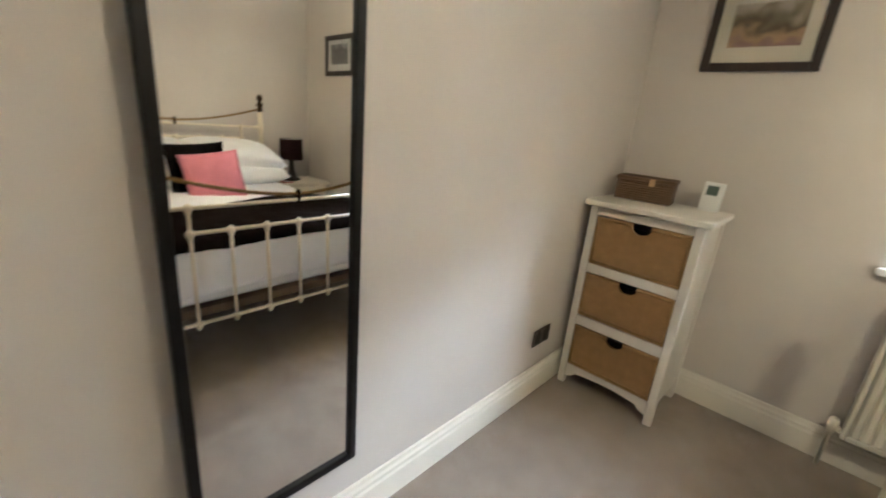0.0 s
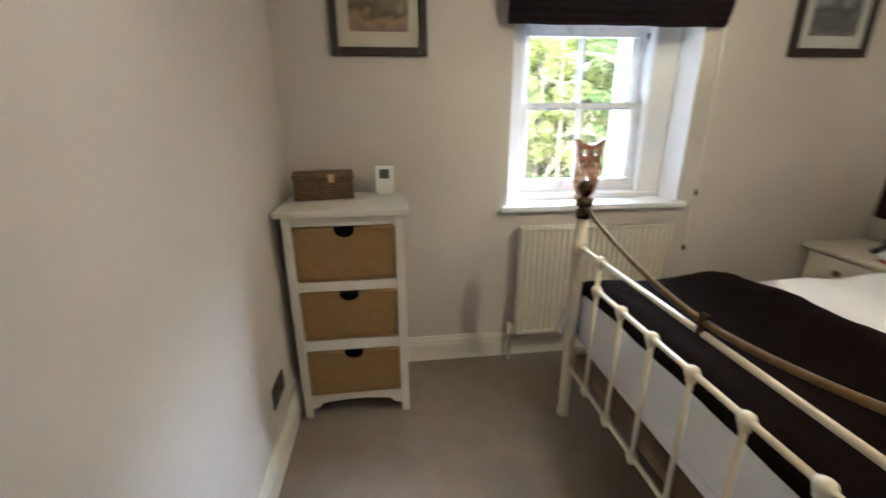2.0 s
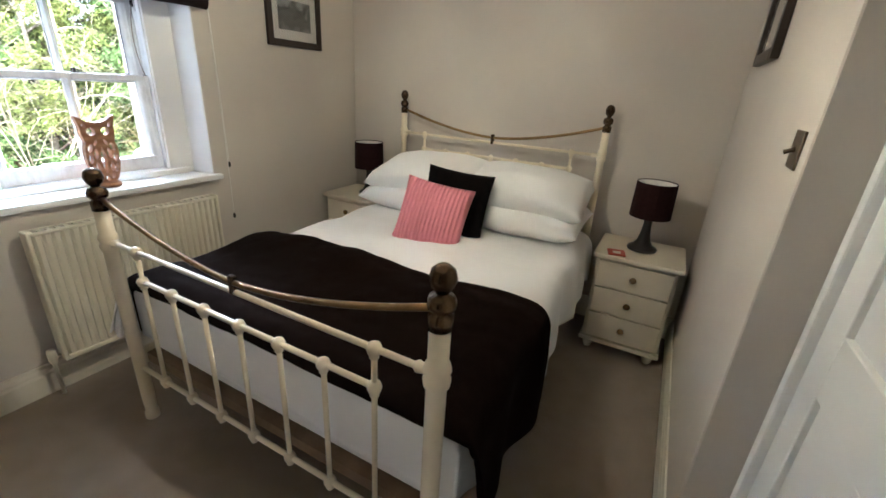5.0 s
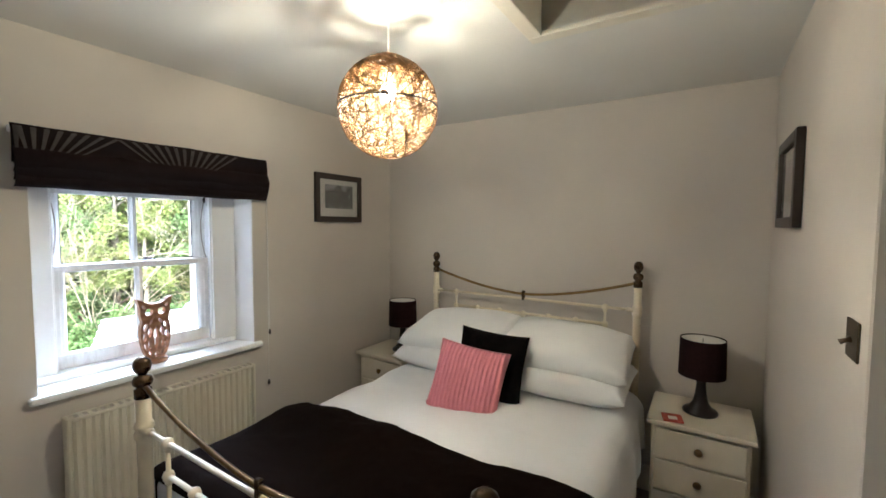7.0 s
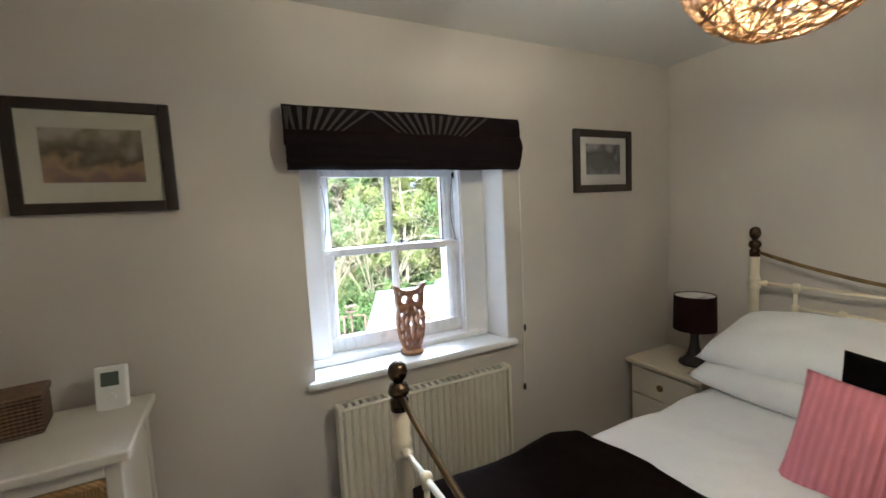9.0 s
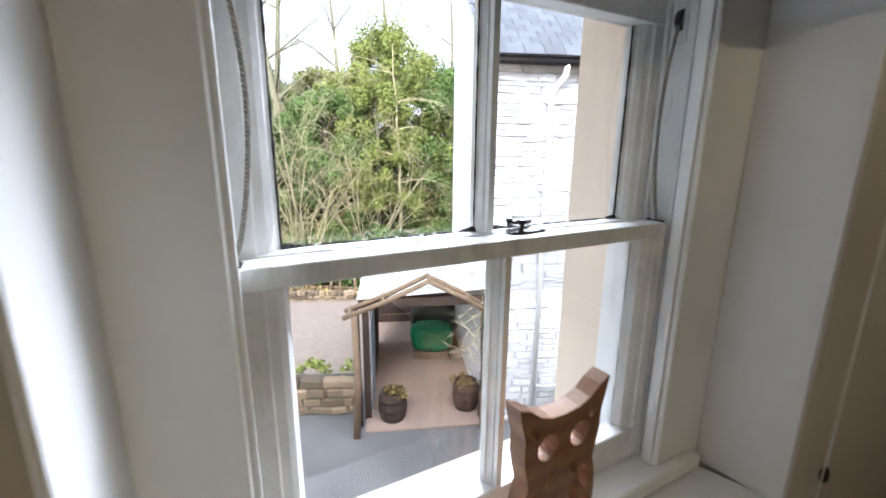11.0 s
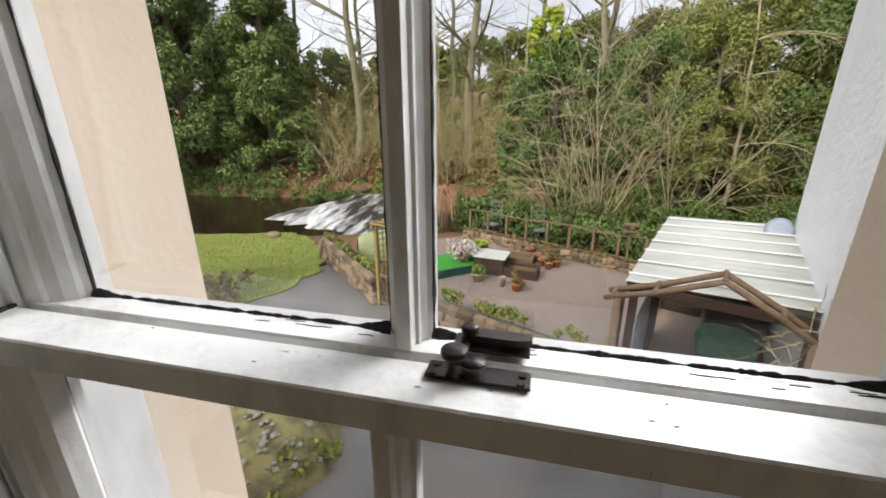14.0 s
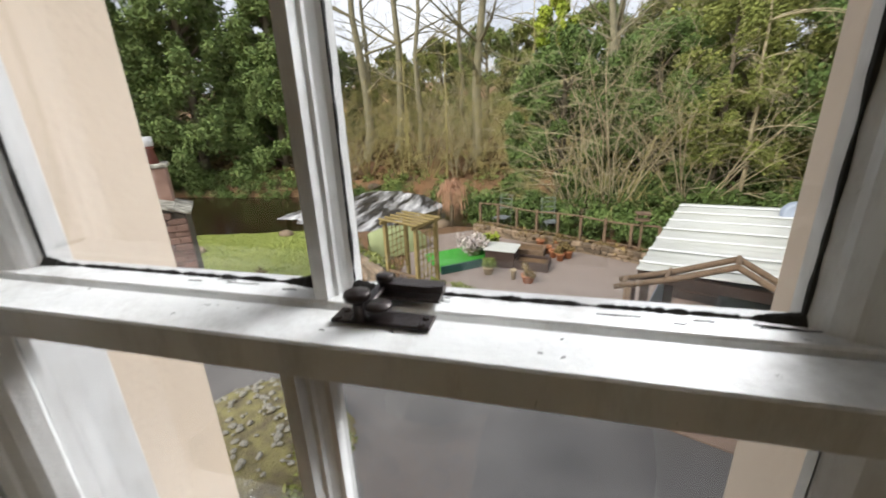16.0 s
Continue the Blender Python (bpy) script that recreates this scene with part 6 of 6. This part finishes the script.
for i in range(44):
    part("wire", tube(B(), [(FL * i / 44, 0.02, 0.05), (FL * i / 44 + 0.02, 0.02, 0.88)], 0.004, 3, False), M_CATCH, fence)
for k in range(5):
    part("wire", tube(B(), [(0, 0.02, 0.15 + 0.16 * k), (FL, 0.02, 0.16 + 0.16 * k)], 0.004, 3, False), M_CATCH, fence)
stone_wall("patio_edge", (-2.1, 12.35), (2.6, 10.25), 0.24, 0.25, 0.12, "low stone edging under the fence", M_STONE, 6, limit=120)
cl = []
for k in range(46):
    u = rs.random_sample()
    cl.append(((-2.2 + 4.9 * u + rs.normal(0, 0.1), 12.45 - 2.15 * u + rs.normal(0, 0.12), G + 0.2), rs.uniform(0.1, 0.25), 45))
v, f = leaves(cl, 0.06, rs)
tagged(pydata("border_plants", v, f, M_LEAFB), "dried brown border plants along the fence", "plants", "", "stuff")
for x, y, rz in ((0.15, 12.4, 20), (-1.35, 12.75, -25)):
    ch = thing("garden_chair", (x, y, G - 0.02), "light metal garden chair by the fence", "chair", "garden chairs", rz)
    for sx in (-0.2, 0.2):
        part("leg", tube(B(), [(sx, -0.2, 0), (sx, -0.2, 0.45), (sx, 0.2, 0.45), (sx, 0.28, 1.15)], 0.014, 6), M_GREYMETAL, ch)
        part("leg", tube(B(), [(sx, 0.2, 0), (sx, 0.2, 0.45)], 0.014, 6), M_GREYMETAL, ch)
    part("seat", bx(B(), -0.2, 0.2, -0.2, 0.2, 0.44, 0.465), M_GREYMETAL, ch)
    for z in (0.7, 0.85, 1.0, 1.12):
        part("back_bar", tube(B(), [(-0.2, 0.22 + 0.08 * (z - 0.45), z), (0.2, 0.22 + 0.08 * (z - 0.45), z)], 0.010, 6), M_GREYMETAL, ch)
bt = thing("bird_table", (2.3, 10.6, G), "small timber bird table by the fence", "bird table")
part("pole", bx(B(), -0.025, 0.025, -0.025, 0.025, 0, 1.05), M_TIMBER, bt)
part("tray", bx(B(), -0.16, 0.16, -0.12, 0.12, 1.05, 1.08), M_TIMBER, bt)
part("roof", prism(B(), [(-0.16, -0.12), (0.16, -0.12), (0.16, 0.12), (-0.16, 0.12)], 1.2, 1.24), M_TIMBER, bt)
part("upright", bx(B(), -0.14, -0.12, -0.02, 0.02, 1.08, 1.2), M_TIMBER, bt)
part("upright", bx(B(), 0.12, 0.14, -0.02, 0.02, 1.08, 1.2), M_TIMBER, bt)

# lean-to shed with a corrugated roof
shed = thing("lean_to_shed", (1.33, 5.15, G), "open timber lean-to with a ribbed clear plastic roof", "shed", rz=YAW)
SW, SD, RZ = 1.78, 3.6, 1.95
part("floor", bx(B(), -0.05, SW, -0.35, SD, 0.005, 0.03), M_CONC, shed, "pinkish concrete floor")
bm = B()
n = 72
lo, hi = [], []
for i in range(n + 1):
    y = -0.12 + (SD + 0.2) * i / n
    z = RZ + 0.012 * math.sin(i * math.pi / 2)
    lo.append(bm.verts.new((-0.12, y, z)))
    hi.append(bm.verts.new((SW, y, z + 0.10)))
for i in range(n):
    bm.faces.new((lo[i], lo[i + 1], hi[i + 1], hi[i]))
ro = part("roof", bm, M_CORR, shed, "weathered ribbed plastic roofing", True)
so_ = ro.modifiers.new("thickness", "SOLIDIFY")
so_.thickness = 0.006
for i in range(7):
    y = 0.1 + SD * i / 6.6
    part("ridge_strip", bx(B(), -0.13, SW, y, y + 0.045, RZ + 0.018, RZ + 0.03, 0, 1, Matrix(((1, 0, 0, 0), (0, 1, 0, 0), (0.0555, 0, 1, 0.007), (0, 0, 0, 1)))), M_CORRW, shed, "pale fixing strip")
part("front_beam", bx(B(), -0.10, SW, -0.10, -0.03, RZ - 0.14, RZ - 0.02, 0.004), M_TIMBERD, shed)
part("side_beam", bx(B(), -0.06, 0.02, -0.03, SD, RZ - 0.14, RZ - 0.03, 0.004), M_TIMBERD, shed)
for y in (0.0, SD * 0.5, SD):
    part("post", bx(B(), -0.06, 0.03, y - 0.045, y + 0.045, 0.0, RZ - 0.14, 0.005), M_TIMBERD, shed)
for k in range(9):
    part("back_board", bx(B(), 0.0, SW, SD + 0.01, SD + 0.035, 0.02 + 0.2 * k, 0.2 + 0.2 * k, 0.003), M_TIMBERD, shed)
part("side_sheet", bx(B(), 0.035, 0.05, 0.12, 1.5, 0.02, 1.45, 0.002), M_BLUEGREY, shed, "grey-blue plastic sheet")
part("side_sheet", bx(B(), 0.055, 0.07, 1.3, 2.5, 0.02, 1.3, 0.002), M_TIMBERD, shed)
rs2 = random.Random(44)
porch = thing("rustic_porch_frame", (1.33, 5.15, G), "rustic pole porch frame with a low pointed gable", "porch frame", rz=YAW)
for y in (-0.42, -0.16):
    ap = 2.28
    part("rafter", tube(B(), [(-0.28, y, 1.80), (0.3, y, 2.02), (0.86, y, ap)], [0.032, 0.036, 0.034], 7), M_TIMBER, porch, "", True)
    part("rafter", tube(B(), [(0.86, y, ap), (1.35, y, 2.02), (1.80, y, 1.74)], [0.034, 0.036, 0.032], 7), M_TIMBER, porch, "", True)
    for x in (-0.14, 1.66):
        part("post", tube(B(), [(x + rs2.gauss(0, 0.02), y, 0.0), (x + rs2.gauss(0, 0.03), y + 0.02, 0.8), (x + rs2.gauss(0, 0.02), y, 1.84)], [0.055, 0.05, 0.042], 8), M_TIMBER if y < -0.3 else M_TIMBERD, porch, "", True)
for x, z in ((0.86, 2.29), (0.25, 2.02), (1.4, 2.0), (-0.2, 1.84), (1.72, 1.8)):
    part("purlin", tube(B(), [(x, -0.45, z), (x, -0.12, z)], 0.026, 6), M_TIMBER, porch)
for k in range(8):
    part("rung", tube(B(), [(1.62, -0.42, 0.25 + 0.2 * k), (1.68, -0.14, 0.25 + 0.2 * k)], 0.018, 5), M_TIMBERD, porch)
bm = B()
for k in range(26):
    branch(bm, (rs2.uniform(1.45, 1.75), rs2.uniform(-0.4, -0.1), rs2.uniform(0.6, 1.9)), (rs2.gauss(0, 1), rs2.gauss(0, 1), rs2.gauss(0.2, 0.7)), rs2.uniform(0.25, 0.6), 0.008, 1, rs2, 0.2, 0.9, 3, 3)
tagged(part("climber", bm, M_TWIG), "leafless climber tangled on the porch frame", "climbing plant").matrix_world = pose(1.33, 5.15, G, 0, 0, YAW)
for x, y, s in ((1.64, 4.98, 1), (2.76, 4.72, 2)):
    bar = thing("barrel_planter", (x, y, G), "half-barrel planter with dry flowers at the porch", "barrel", "barrel planters")
    part("staves", lathe(B(), [(0.16, 0), (0.20, 0.12), (0.215, 0.25), (0.20, 0.38), (0.175, 0.47), (0.155, 0.47), (0.15, 0.42)], (0, 0, 0), 18), M_TIMBERD, bar)
    for z, r in ((0.07, 0.188), (0.20, 0.2135), (0.34, 0.2085)):
        part("hoop", lathe(B(), [(r, z), (r + 0.004, z + 0.005), (r + 0.004, z + 0.03), (r, z + 0.035)], (0, 0, 0), 18), M_CATCH, bar)
    r3 = np.random.RandomState(s)
    v, f = leaves([((r3.normal(0, 0.07), r3.normal(0, 0.07), 0.46), 0.07, 30) for _ in range(14)], 0.04, r3)
    pydata("dry_flowers", v, f, M_LEAFB, bar)

L2W = pose(1.33, 5.15, G, 0, 0, YAW)


def tarp(x, y, w, d, h, material, label, seed, base):
    q = L2W @ Vector((x, y, 0.03))
    t = thing("covered_heap", tuple(q), label, "tarpaulin", rz=YAW - 6)
    part("base", bx(B(), -w * 0.44, w * 0.44, -d * 0.44, d * 0.44, 0, base, 0.01), M_STONE, t)
    bm = B()
    k = bmesh.ops.create_icosphere(bm, subdivisions=4, radius=1)
    for v_ in bm.verts:
        p = v_.co.copy()
        for ax in range(3):
            p[ax] = math.copysign(abs(p[ax]) ** 0.5, p[ax])
        nz = noise.fractal(p * 1.8 + Vector((seed, 0, 0)), 1, 2, 3)
        v_.co = Vector((p.x * w / 2 * (1 + 0.12 * nz), p.y * d / 2 * (1 + 0.12 * nz), base + (h - base) * (p.z * 0.5 + 0.5) + 0.05 * nz))
    part("cover", bm, material, t, "", True)


tarp(1.12, 1.95, 0.80, 0.62, 0.62, M_GREENTARP, "bright green tarpaulin over a heap on a low brick base", 1.0, 0.14)
tarp(1.22, 2.75, 0.95, 0.7, 0.80, M_DARKTARP, "dark green tarpaulin over garden things in the shed", 5.0, 0.1)

# white stone house
house = thing("white_house", (2.81, 4.24, G), "whitewashed rubble stone house with a slate roof", "house", rz=YAW)
EH = 5.05
bm = B()
HD = 3.6
ol = [(0.06, -0.05), (HD, -0.05), (HD, EH + 2.75), (0.06, EH - 0.05)]
f0 = [bm.verts.new((0.0, y, z)) for y, z in ol]
f1 = [bm.verts.new((6.0, y, z)) for y, z in ol]
bm.faces.new(f0)
bm.faces.new(f1[::-1])
for i in range(4):
    bm.faces.new((f0[i], f0[(i + 1) % 4], f1[(i + 1) % 4], f1[i]))
part("wall", bm, M_WMORTAR, house)
# joints are coloured greyer than the stones in front of them
part("bedding", bx(B(), 0.002, 2.2, 0.052, 0.058, 0.0, EH - 0.06), M_WJOINT, house, "grey whitewashed joints")
rs2 = random.Random(71)
shapes = []
for k in range(8):
    bm = B()
    bx(bm, -0.5, 0.5, -0.5, 0.5, -0.5, 0.5, 0.12, 1)
    for v_ in bm.verts:
        v_.co += Vector((rs2.gauss(0, 0.03), rs2.gauss(0, 0.10), rs2.gauss(0, 0.07)))
    me = bpy.data.meshes.new("stone")
    bm.to_mesh(me)
    bm.free()
    me.materials.append(M_WSTONE)
    shapes.append(me)
rv, rf = [], []


def block(at_, size_):
    """One rough whitewashed stone of the joined stonework, with a tilted, uneven face."""
    m_ = Matrix.Translation(at_) @ Matrix.Rotation(rs2.gauss(0, 0.08), 4, "X") @ Matrix.Rotation(rs2.gauss(0, 0.05), 4, "Z")
    k = len(rv)
    for f_, y in ((0.86, -0.5), (1.0, -0.2), (1.0, 0.5)):
        for x, z_ in ((-0.5, -0.5), (0.5, -0.5), (0.5, 0.5), (-0.5, 0.5)):
            rv.append(tuple(m_ @ Vector(((x * f_ + rs2.gauss(0, 0.02)) * size_[0], y * size_[1] + rs2.gauss(0, 0.004), (z_ * f_ + rs2.gauss(0, 0.05)) * size_[2]))))
    rf.append((k, k + 1, k + 2, k + 3))
    for r_ in (0, 4):
        for i in range(4):
            j = (i + 1) % 4
            rf.append((k + r_ + i, k + r_ + 4 + i, k + r_ + 4 + j, k + r_ + j))


z, cnt = 0.0, 0
while z < EH - 0.05:
    ch = rs2.uniform(0.045, 0.125)
    x = 0.03 - 0.05 * rs2.random()
    while x < 1.75:
        w_ = rs2.uniform(0.10, 0.46)
        at_ = Vector((x + w_ / 2, 0.046 + rs2.gauss(0, 0.008), z + ch / 2))
        if z > 2.0 and cnt < 300:
            o = new("stone", shapes[rs2.randrange(8)])
            o.parent = house
            o.location, o.scale = at_, (w_ * 0.96, 0.06, ch * 0.90)
            o.rotation_euler = (rs2.gauss(0, 0.10), rs2.gauss(0, 0.03), rs2.gauss(0, 0.05))
            cnt += 1
        else:
            block(at_, (w_ * 0.96, 0.06, ch * 0.90))
        x += w_
    z += ch
pydata("stonework", rv, rf, M_WSTONE, house)["kind"] = "stuff"
part("downpipe", tube(B(), [(0.69, -0.06, 0.02), (0.69, -0.06, EH - 0.42), (0.72, -0.08, EH - 0.32), (0.82, -0.14, EH - 0.18), (0.83, -0.16, EH - 0.06)], 0.036, 10), M_WHITE, house, "white painted downpipe", True)
part("gutter", tube(B(), [(-0.12, -0.16, EH - 0.03), (6.0, -0.16, EH - 0.03)], 0.055, 8), M_BLACK, house, "dark gutter")
part("window_frame", bx(B(), 1.40, 1.50, -0.03, 0.05, 3.55, EH - 0.12, 0.004), mat("red_oxide_paint", (0.28, 0.06, 0.035), 0.5, var=0.1), house, "red painted window frame")
roof = part("roof", bx(B(), -0.15, 6.1, -0.05, 0.0, 0, 4.9, 0, 1, Matrix.Translation((0, -0.18, EH)) @ Matrix.Rotation(radians(-52), 4, "X")), M_SLATE, house)
sl = bpy.data.meshes.new("slate")
bm = B()
bx(bm, -0.5, 0.5, -0.5, 0.5, -0.5, 0.5)
bm.to_mesh(sl)
bm.free()
sl.materials.append(M_SLATE)
RM = Matrix.Translation((0, -0.18, EH)) @ Matrix.Rotation(radians(-52), 4, "X")
for i in range(12):
    for k in range(14):
        o = new("slate", sl)
        o.parent = roof
        o.matrix_local = RM @ Matrix.Translation((-0.1 + 0.25 * (k + 0.5 * (i % 2)), -0.062 - 0.003 * rs2.random(), 0.08 + 0.17 * i)) @ Matrix.Rotation(radians(2.4), 4, "X") @ Matrix.Diagonal((0.242, 0.008, 0.23, 1))
dish = thing("satellite_dish", tuple(pose(2.92, 4.2, G, 0, 0, YAW) @ Vector((-0.02, 3.4, 1.95))), "round grey satellite dish on the white house wall", "satellite dish", rz=YAW)
part("bracket", tube(B(), [(0.0, 0, 0), (-0.28, 0, 0.02), (-0.30, -0.06, 0.12)], 0.016, 6), M_BLUEGREY, dish)
part("reflector", lathe(B(), [(0.02, 0.0), (0.11, 0.016), (0.19, 0.052), (0.194, 0.056), (0.11, 0.024), (0.02, 0.012)], (0, 0, 0), 24), M_BLUEGREY, dish, "", True).matrix_local = pose(-0.30, -0.08, 0.14, 70, 0, -10)
tub = thing("plant_tub", (3.95, 3.55, G), "large grey-green tub of earth beside the white house", "plant tub")
part("tub", lathe(B(), [(0.22, 0), (0.27, 0.5), (0.29, 0.51), (0.29, 0.55), (0.25, 0.55), (0.24, 0.46)], (0, 0, 0), 22), mat("tub_plastic", (0.13, 0.15, 0.14), 0.7, var=0.15, scale=10, bump=0.1), tub, "", True)
part("soil", lathe(B(), [(0.245, 0.47), (0.1, 0.50)], (0, 0, 0), 14), M_EARTH, tub)
drain = thing("drain_cover", (3.45, 3.80, G), "square stone gully at the foot of the downpipe", "drain", rz=YAW)
part("kerb", bx(B(), -0.2, 0.2, -0.2, 0.12, 0.001, 0.05, 0.01), M_CONC, drain)
part("grate", bx(B(), -0.1, 0.1, -0.12, 0.06, 0.0505, 0.06), M_CATCH, drain)

# stone outbuilding with a chimney
out = thing("stone_outbuilding", (-6.62, 6.25, G), "old red sandstone outbuilding with a stone-slab roof and chimney", "outbuilding", rz=222)
bm = B()
ol = [(0, 0), (5.0, 0), (5.0, 2.1), (2.5, 2.95), (0, 2.1)]
f0 = [bm.verts.new((x, 0.05, z)) for x, z in ol]
f1 = [bm.verts.new((x, -0.9, z)) for x, z in ol]
bm.faces.new(f0)
bm.faces.new(f1[::-1])
for i in range(5):
    bm.faces.new((f0[i], f1[i], f1[(i + 1) % 5], f0[(i + 1) % 5]))
part("wall", bm, M_MORTAR, out)
rs2 = random.Random(15)
me = bpy.data.meshes.new("stone")
bm = B()
bx(bm, -0.5, 0.5, -0.5, 0.5, -0.5, 0.5, 0.10, 1)
bm.to_mesh(me)
bm.free()
me.materials.append(M_REDSTONE)
z = 0.0
while z < 2.85:
    ch = rs2.uniform(0.08, 0.15)
    x = 0.0
    top_x = 0.0 if z + ch < 2.1 else (z + ch - 2.1) / 0.34
    x = top_x
    while x < 2.6:
        w_ = rs2.uniform(0.15, 0.42)
        o = new("stone", me)
        o.parent = out
        o.location = (x + w_ / 2, 0.05 + rs2.gauss(0, 0.012), z + ch / 2)
        o.scale = (w_ * 0.95, 0.10, ch * 0.9)
        x += w_
    z += ch
for k in range(9):
    x = 0.10 + 0.27 * k
    o = part("roof_slab", bx(B(), -0.2, 0.2, -1.0, 0.16, -0.02, 0.025, 0.01, 1, pose(x, 0, 2.14 + 0.34 * (x + 0.05) + 0.006 * (k % 2), 0, -18, 0)), M_LICHEN, out)
part("roof_far", bx(B(), -0.05, 2.8, -1.0, 0.15, -0.02, 0.03, 0, 1, pose(2.5, 0, 3.0, 0, 18.8, 0)), M_LICHEN, out)
cx, cy, cz_ = pose(-6.62, 6.25, G, 0, 0, 222).inverted() @ Vector((-7.5, 6.55, 0.0))
stack = part("chimney", bx(B(), cx - 0.24, cx + 0.24, cy - 0.22, cy + 0.22, 2.1, cz_ + 0.48, 0.02), M_REDSTONE, out)
part("capping", bx(B(), cx - 0.28, cx + 0.28, cy - 0.26, cy + 0.26, cz_ + 0.48, cz_ + 0.56, 0.02), M_LICHEN, stack)
part("chimney_pot", lathe(B(), [(0.15, cz_ + 0.56), (0.10, cz_ + 0.84), (0.12, cz_ + 0.85), (0.12, cz_ + 0.88)], (cx, cy, 0), 14), mat("dark_red_pot", (0.20, 0.065, 0.045), 0.8, var=0.2), stack, "dark red chimney pot", True)
part("cowl", lathe(B(), [(0.10, cz_ + 0.89), (0.125, cz_ + 0.90), (0.125, cz_ + 1.06), (0.11, cz_ + 1.07)], (cx, cy, 0), 14), M_PLASTIC, stack, "white metal cowl", True)
cl = [((-6.2 + rs.normal(0, 0.25), 6.3 + rs.normal(0, 0.4), G + 0.15 + abs(rs.normal(0, 0.3))), 0.15, 45) for _ in range(26)]
v, f = leaves(cl, 0.06, rs)
tagged(pydata("ivy", v, f, M_LEAFB), "dry brown climbers at the outbuilding corner", "plants", "", "stuff")

# mossy bank below the window
bank = thing("mossy_bank", (-3.25, 3.2, G), "low bank of lichen-spotted cobbles with moss", "rockery", rz=-28)
bm = B()
g = []
for i in range(25):
    row = []
    for j in range(25):
        u, v = -1 + i / 12, -1 + j / 12
        q = max(0.0, 1 - (u * u) ** 1.2 - (v * v) ** 1.4)
        row.append(bm.verts.new((u * 1.05, v * 1.2, 0.55 * q ** 0.5 - 0.02 + 0.05 * noise.noise(Vector((u * 3, v * 3, 1))))))
    g.append(row)
for i in range(24):
    for j in range(24):
        bm.faces.new((g[i][j], g[i + 1][j], g[i + 1][j + 1], g[i][j + 1]))
part("mound", bm, mat("mossy_earth", (0.14, 0.115, 0.07), 0.95, scale=6, bump=0.9, bscale=45, dist=0.03, col2=(0.30, 0.27, 0.11), contrast=0.16), bank, "", True)
rs2 = random.Random(33)
shapes = []
for k in range(5):
    bm = B()
    boulder(bm, (0, 0, 0), (1, 0.8, 0.5), k)
    me = bpy.data.meshes.new("cobble")
    bm.to_mesh(me)
    bm.free()
    me.materials.append(M_LICHEN)
    me.shade_smooth()
    shapes.append(me)
for k in range(340):
    u, v = rs2.uniform(-0.95, 0.95), rs2.uniform(-0.95, 0.95)
    q = 1 - (u * u) ** 1.2 - (v * v) ** 1.4
    if q < 0.02:
        continue
    o = new("cobble", shapes[k % 5])
    o.parent = bank
    r = rs2.uniform(0.018, 0.055)
    o.location = (u * 1.05, v * 1.2, 0.55 * q ** 0.5 - 0.01)
    o.scale = (r, r, r)
    o.rotation_euler = (0, 0, rs2.random() * 6.28)
cl = [((-2.35 + rs.normal(0, 0.2), 3.3 + rs.normal(0, 0.28), G + 0.1 + abs(rs.normal(0, 0.12))), 0.12, 55) for _ in range(30)]
v, f = leaves(cl, 0.05, rs)
tagged(pydata("moss_plants", v, f, M_LEAFO), "yellow-green moss and weeds on the cobble bank", "plants", "", "stuff")
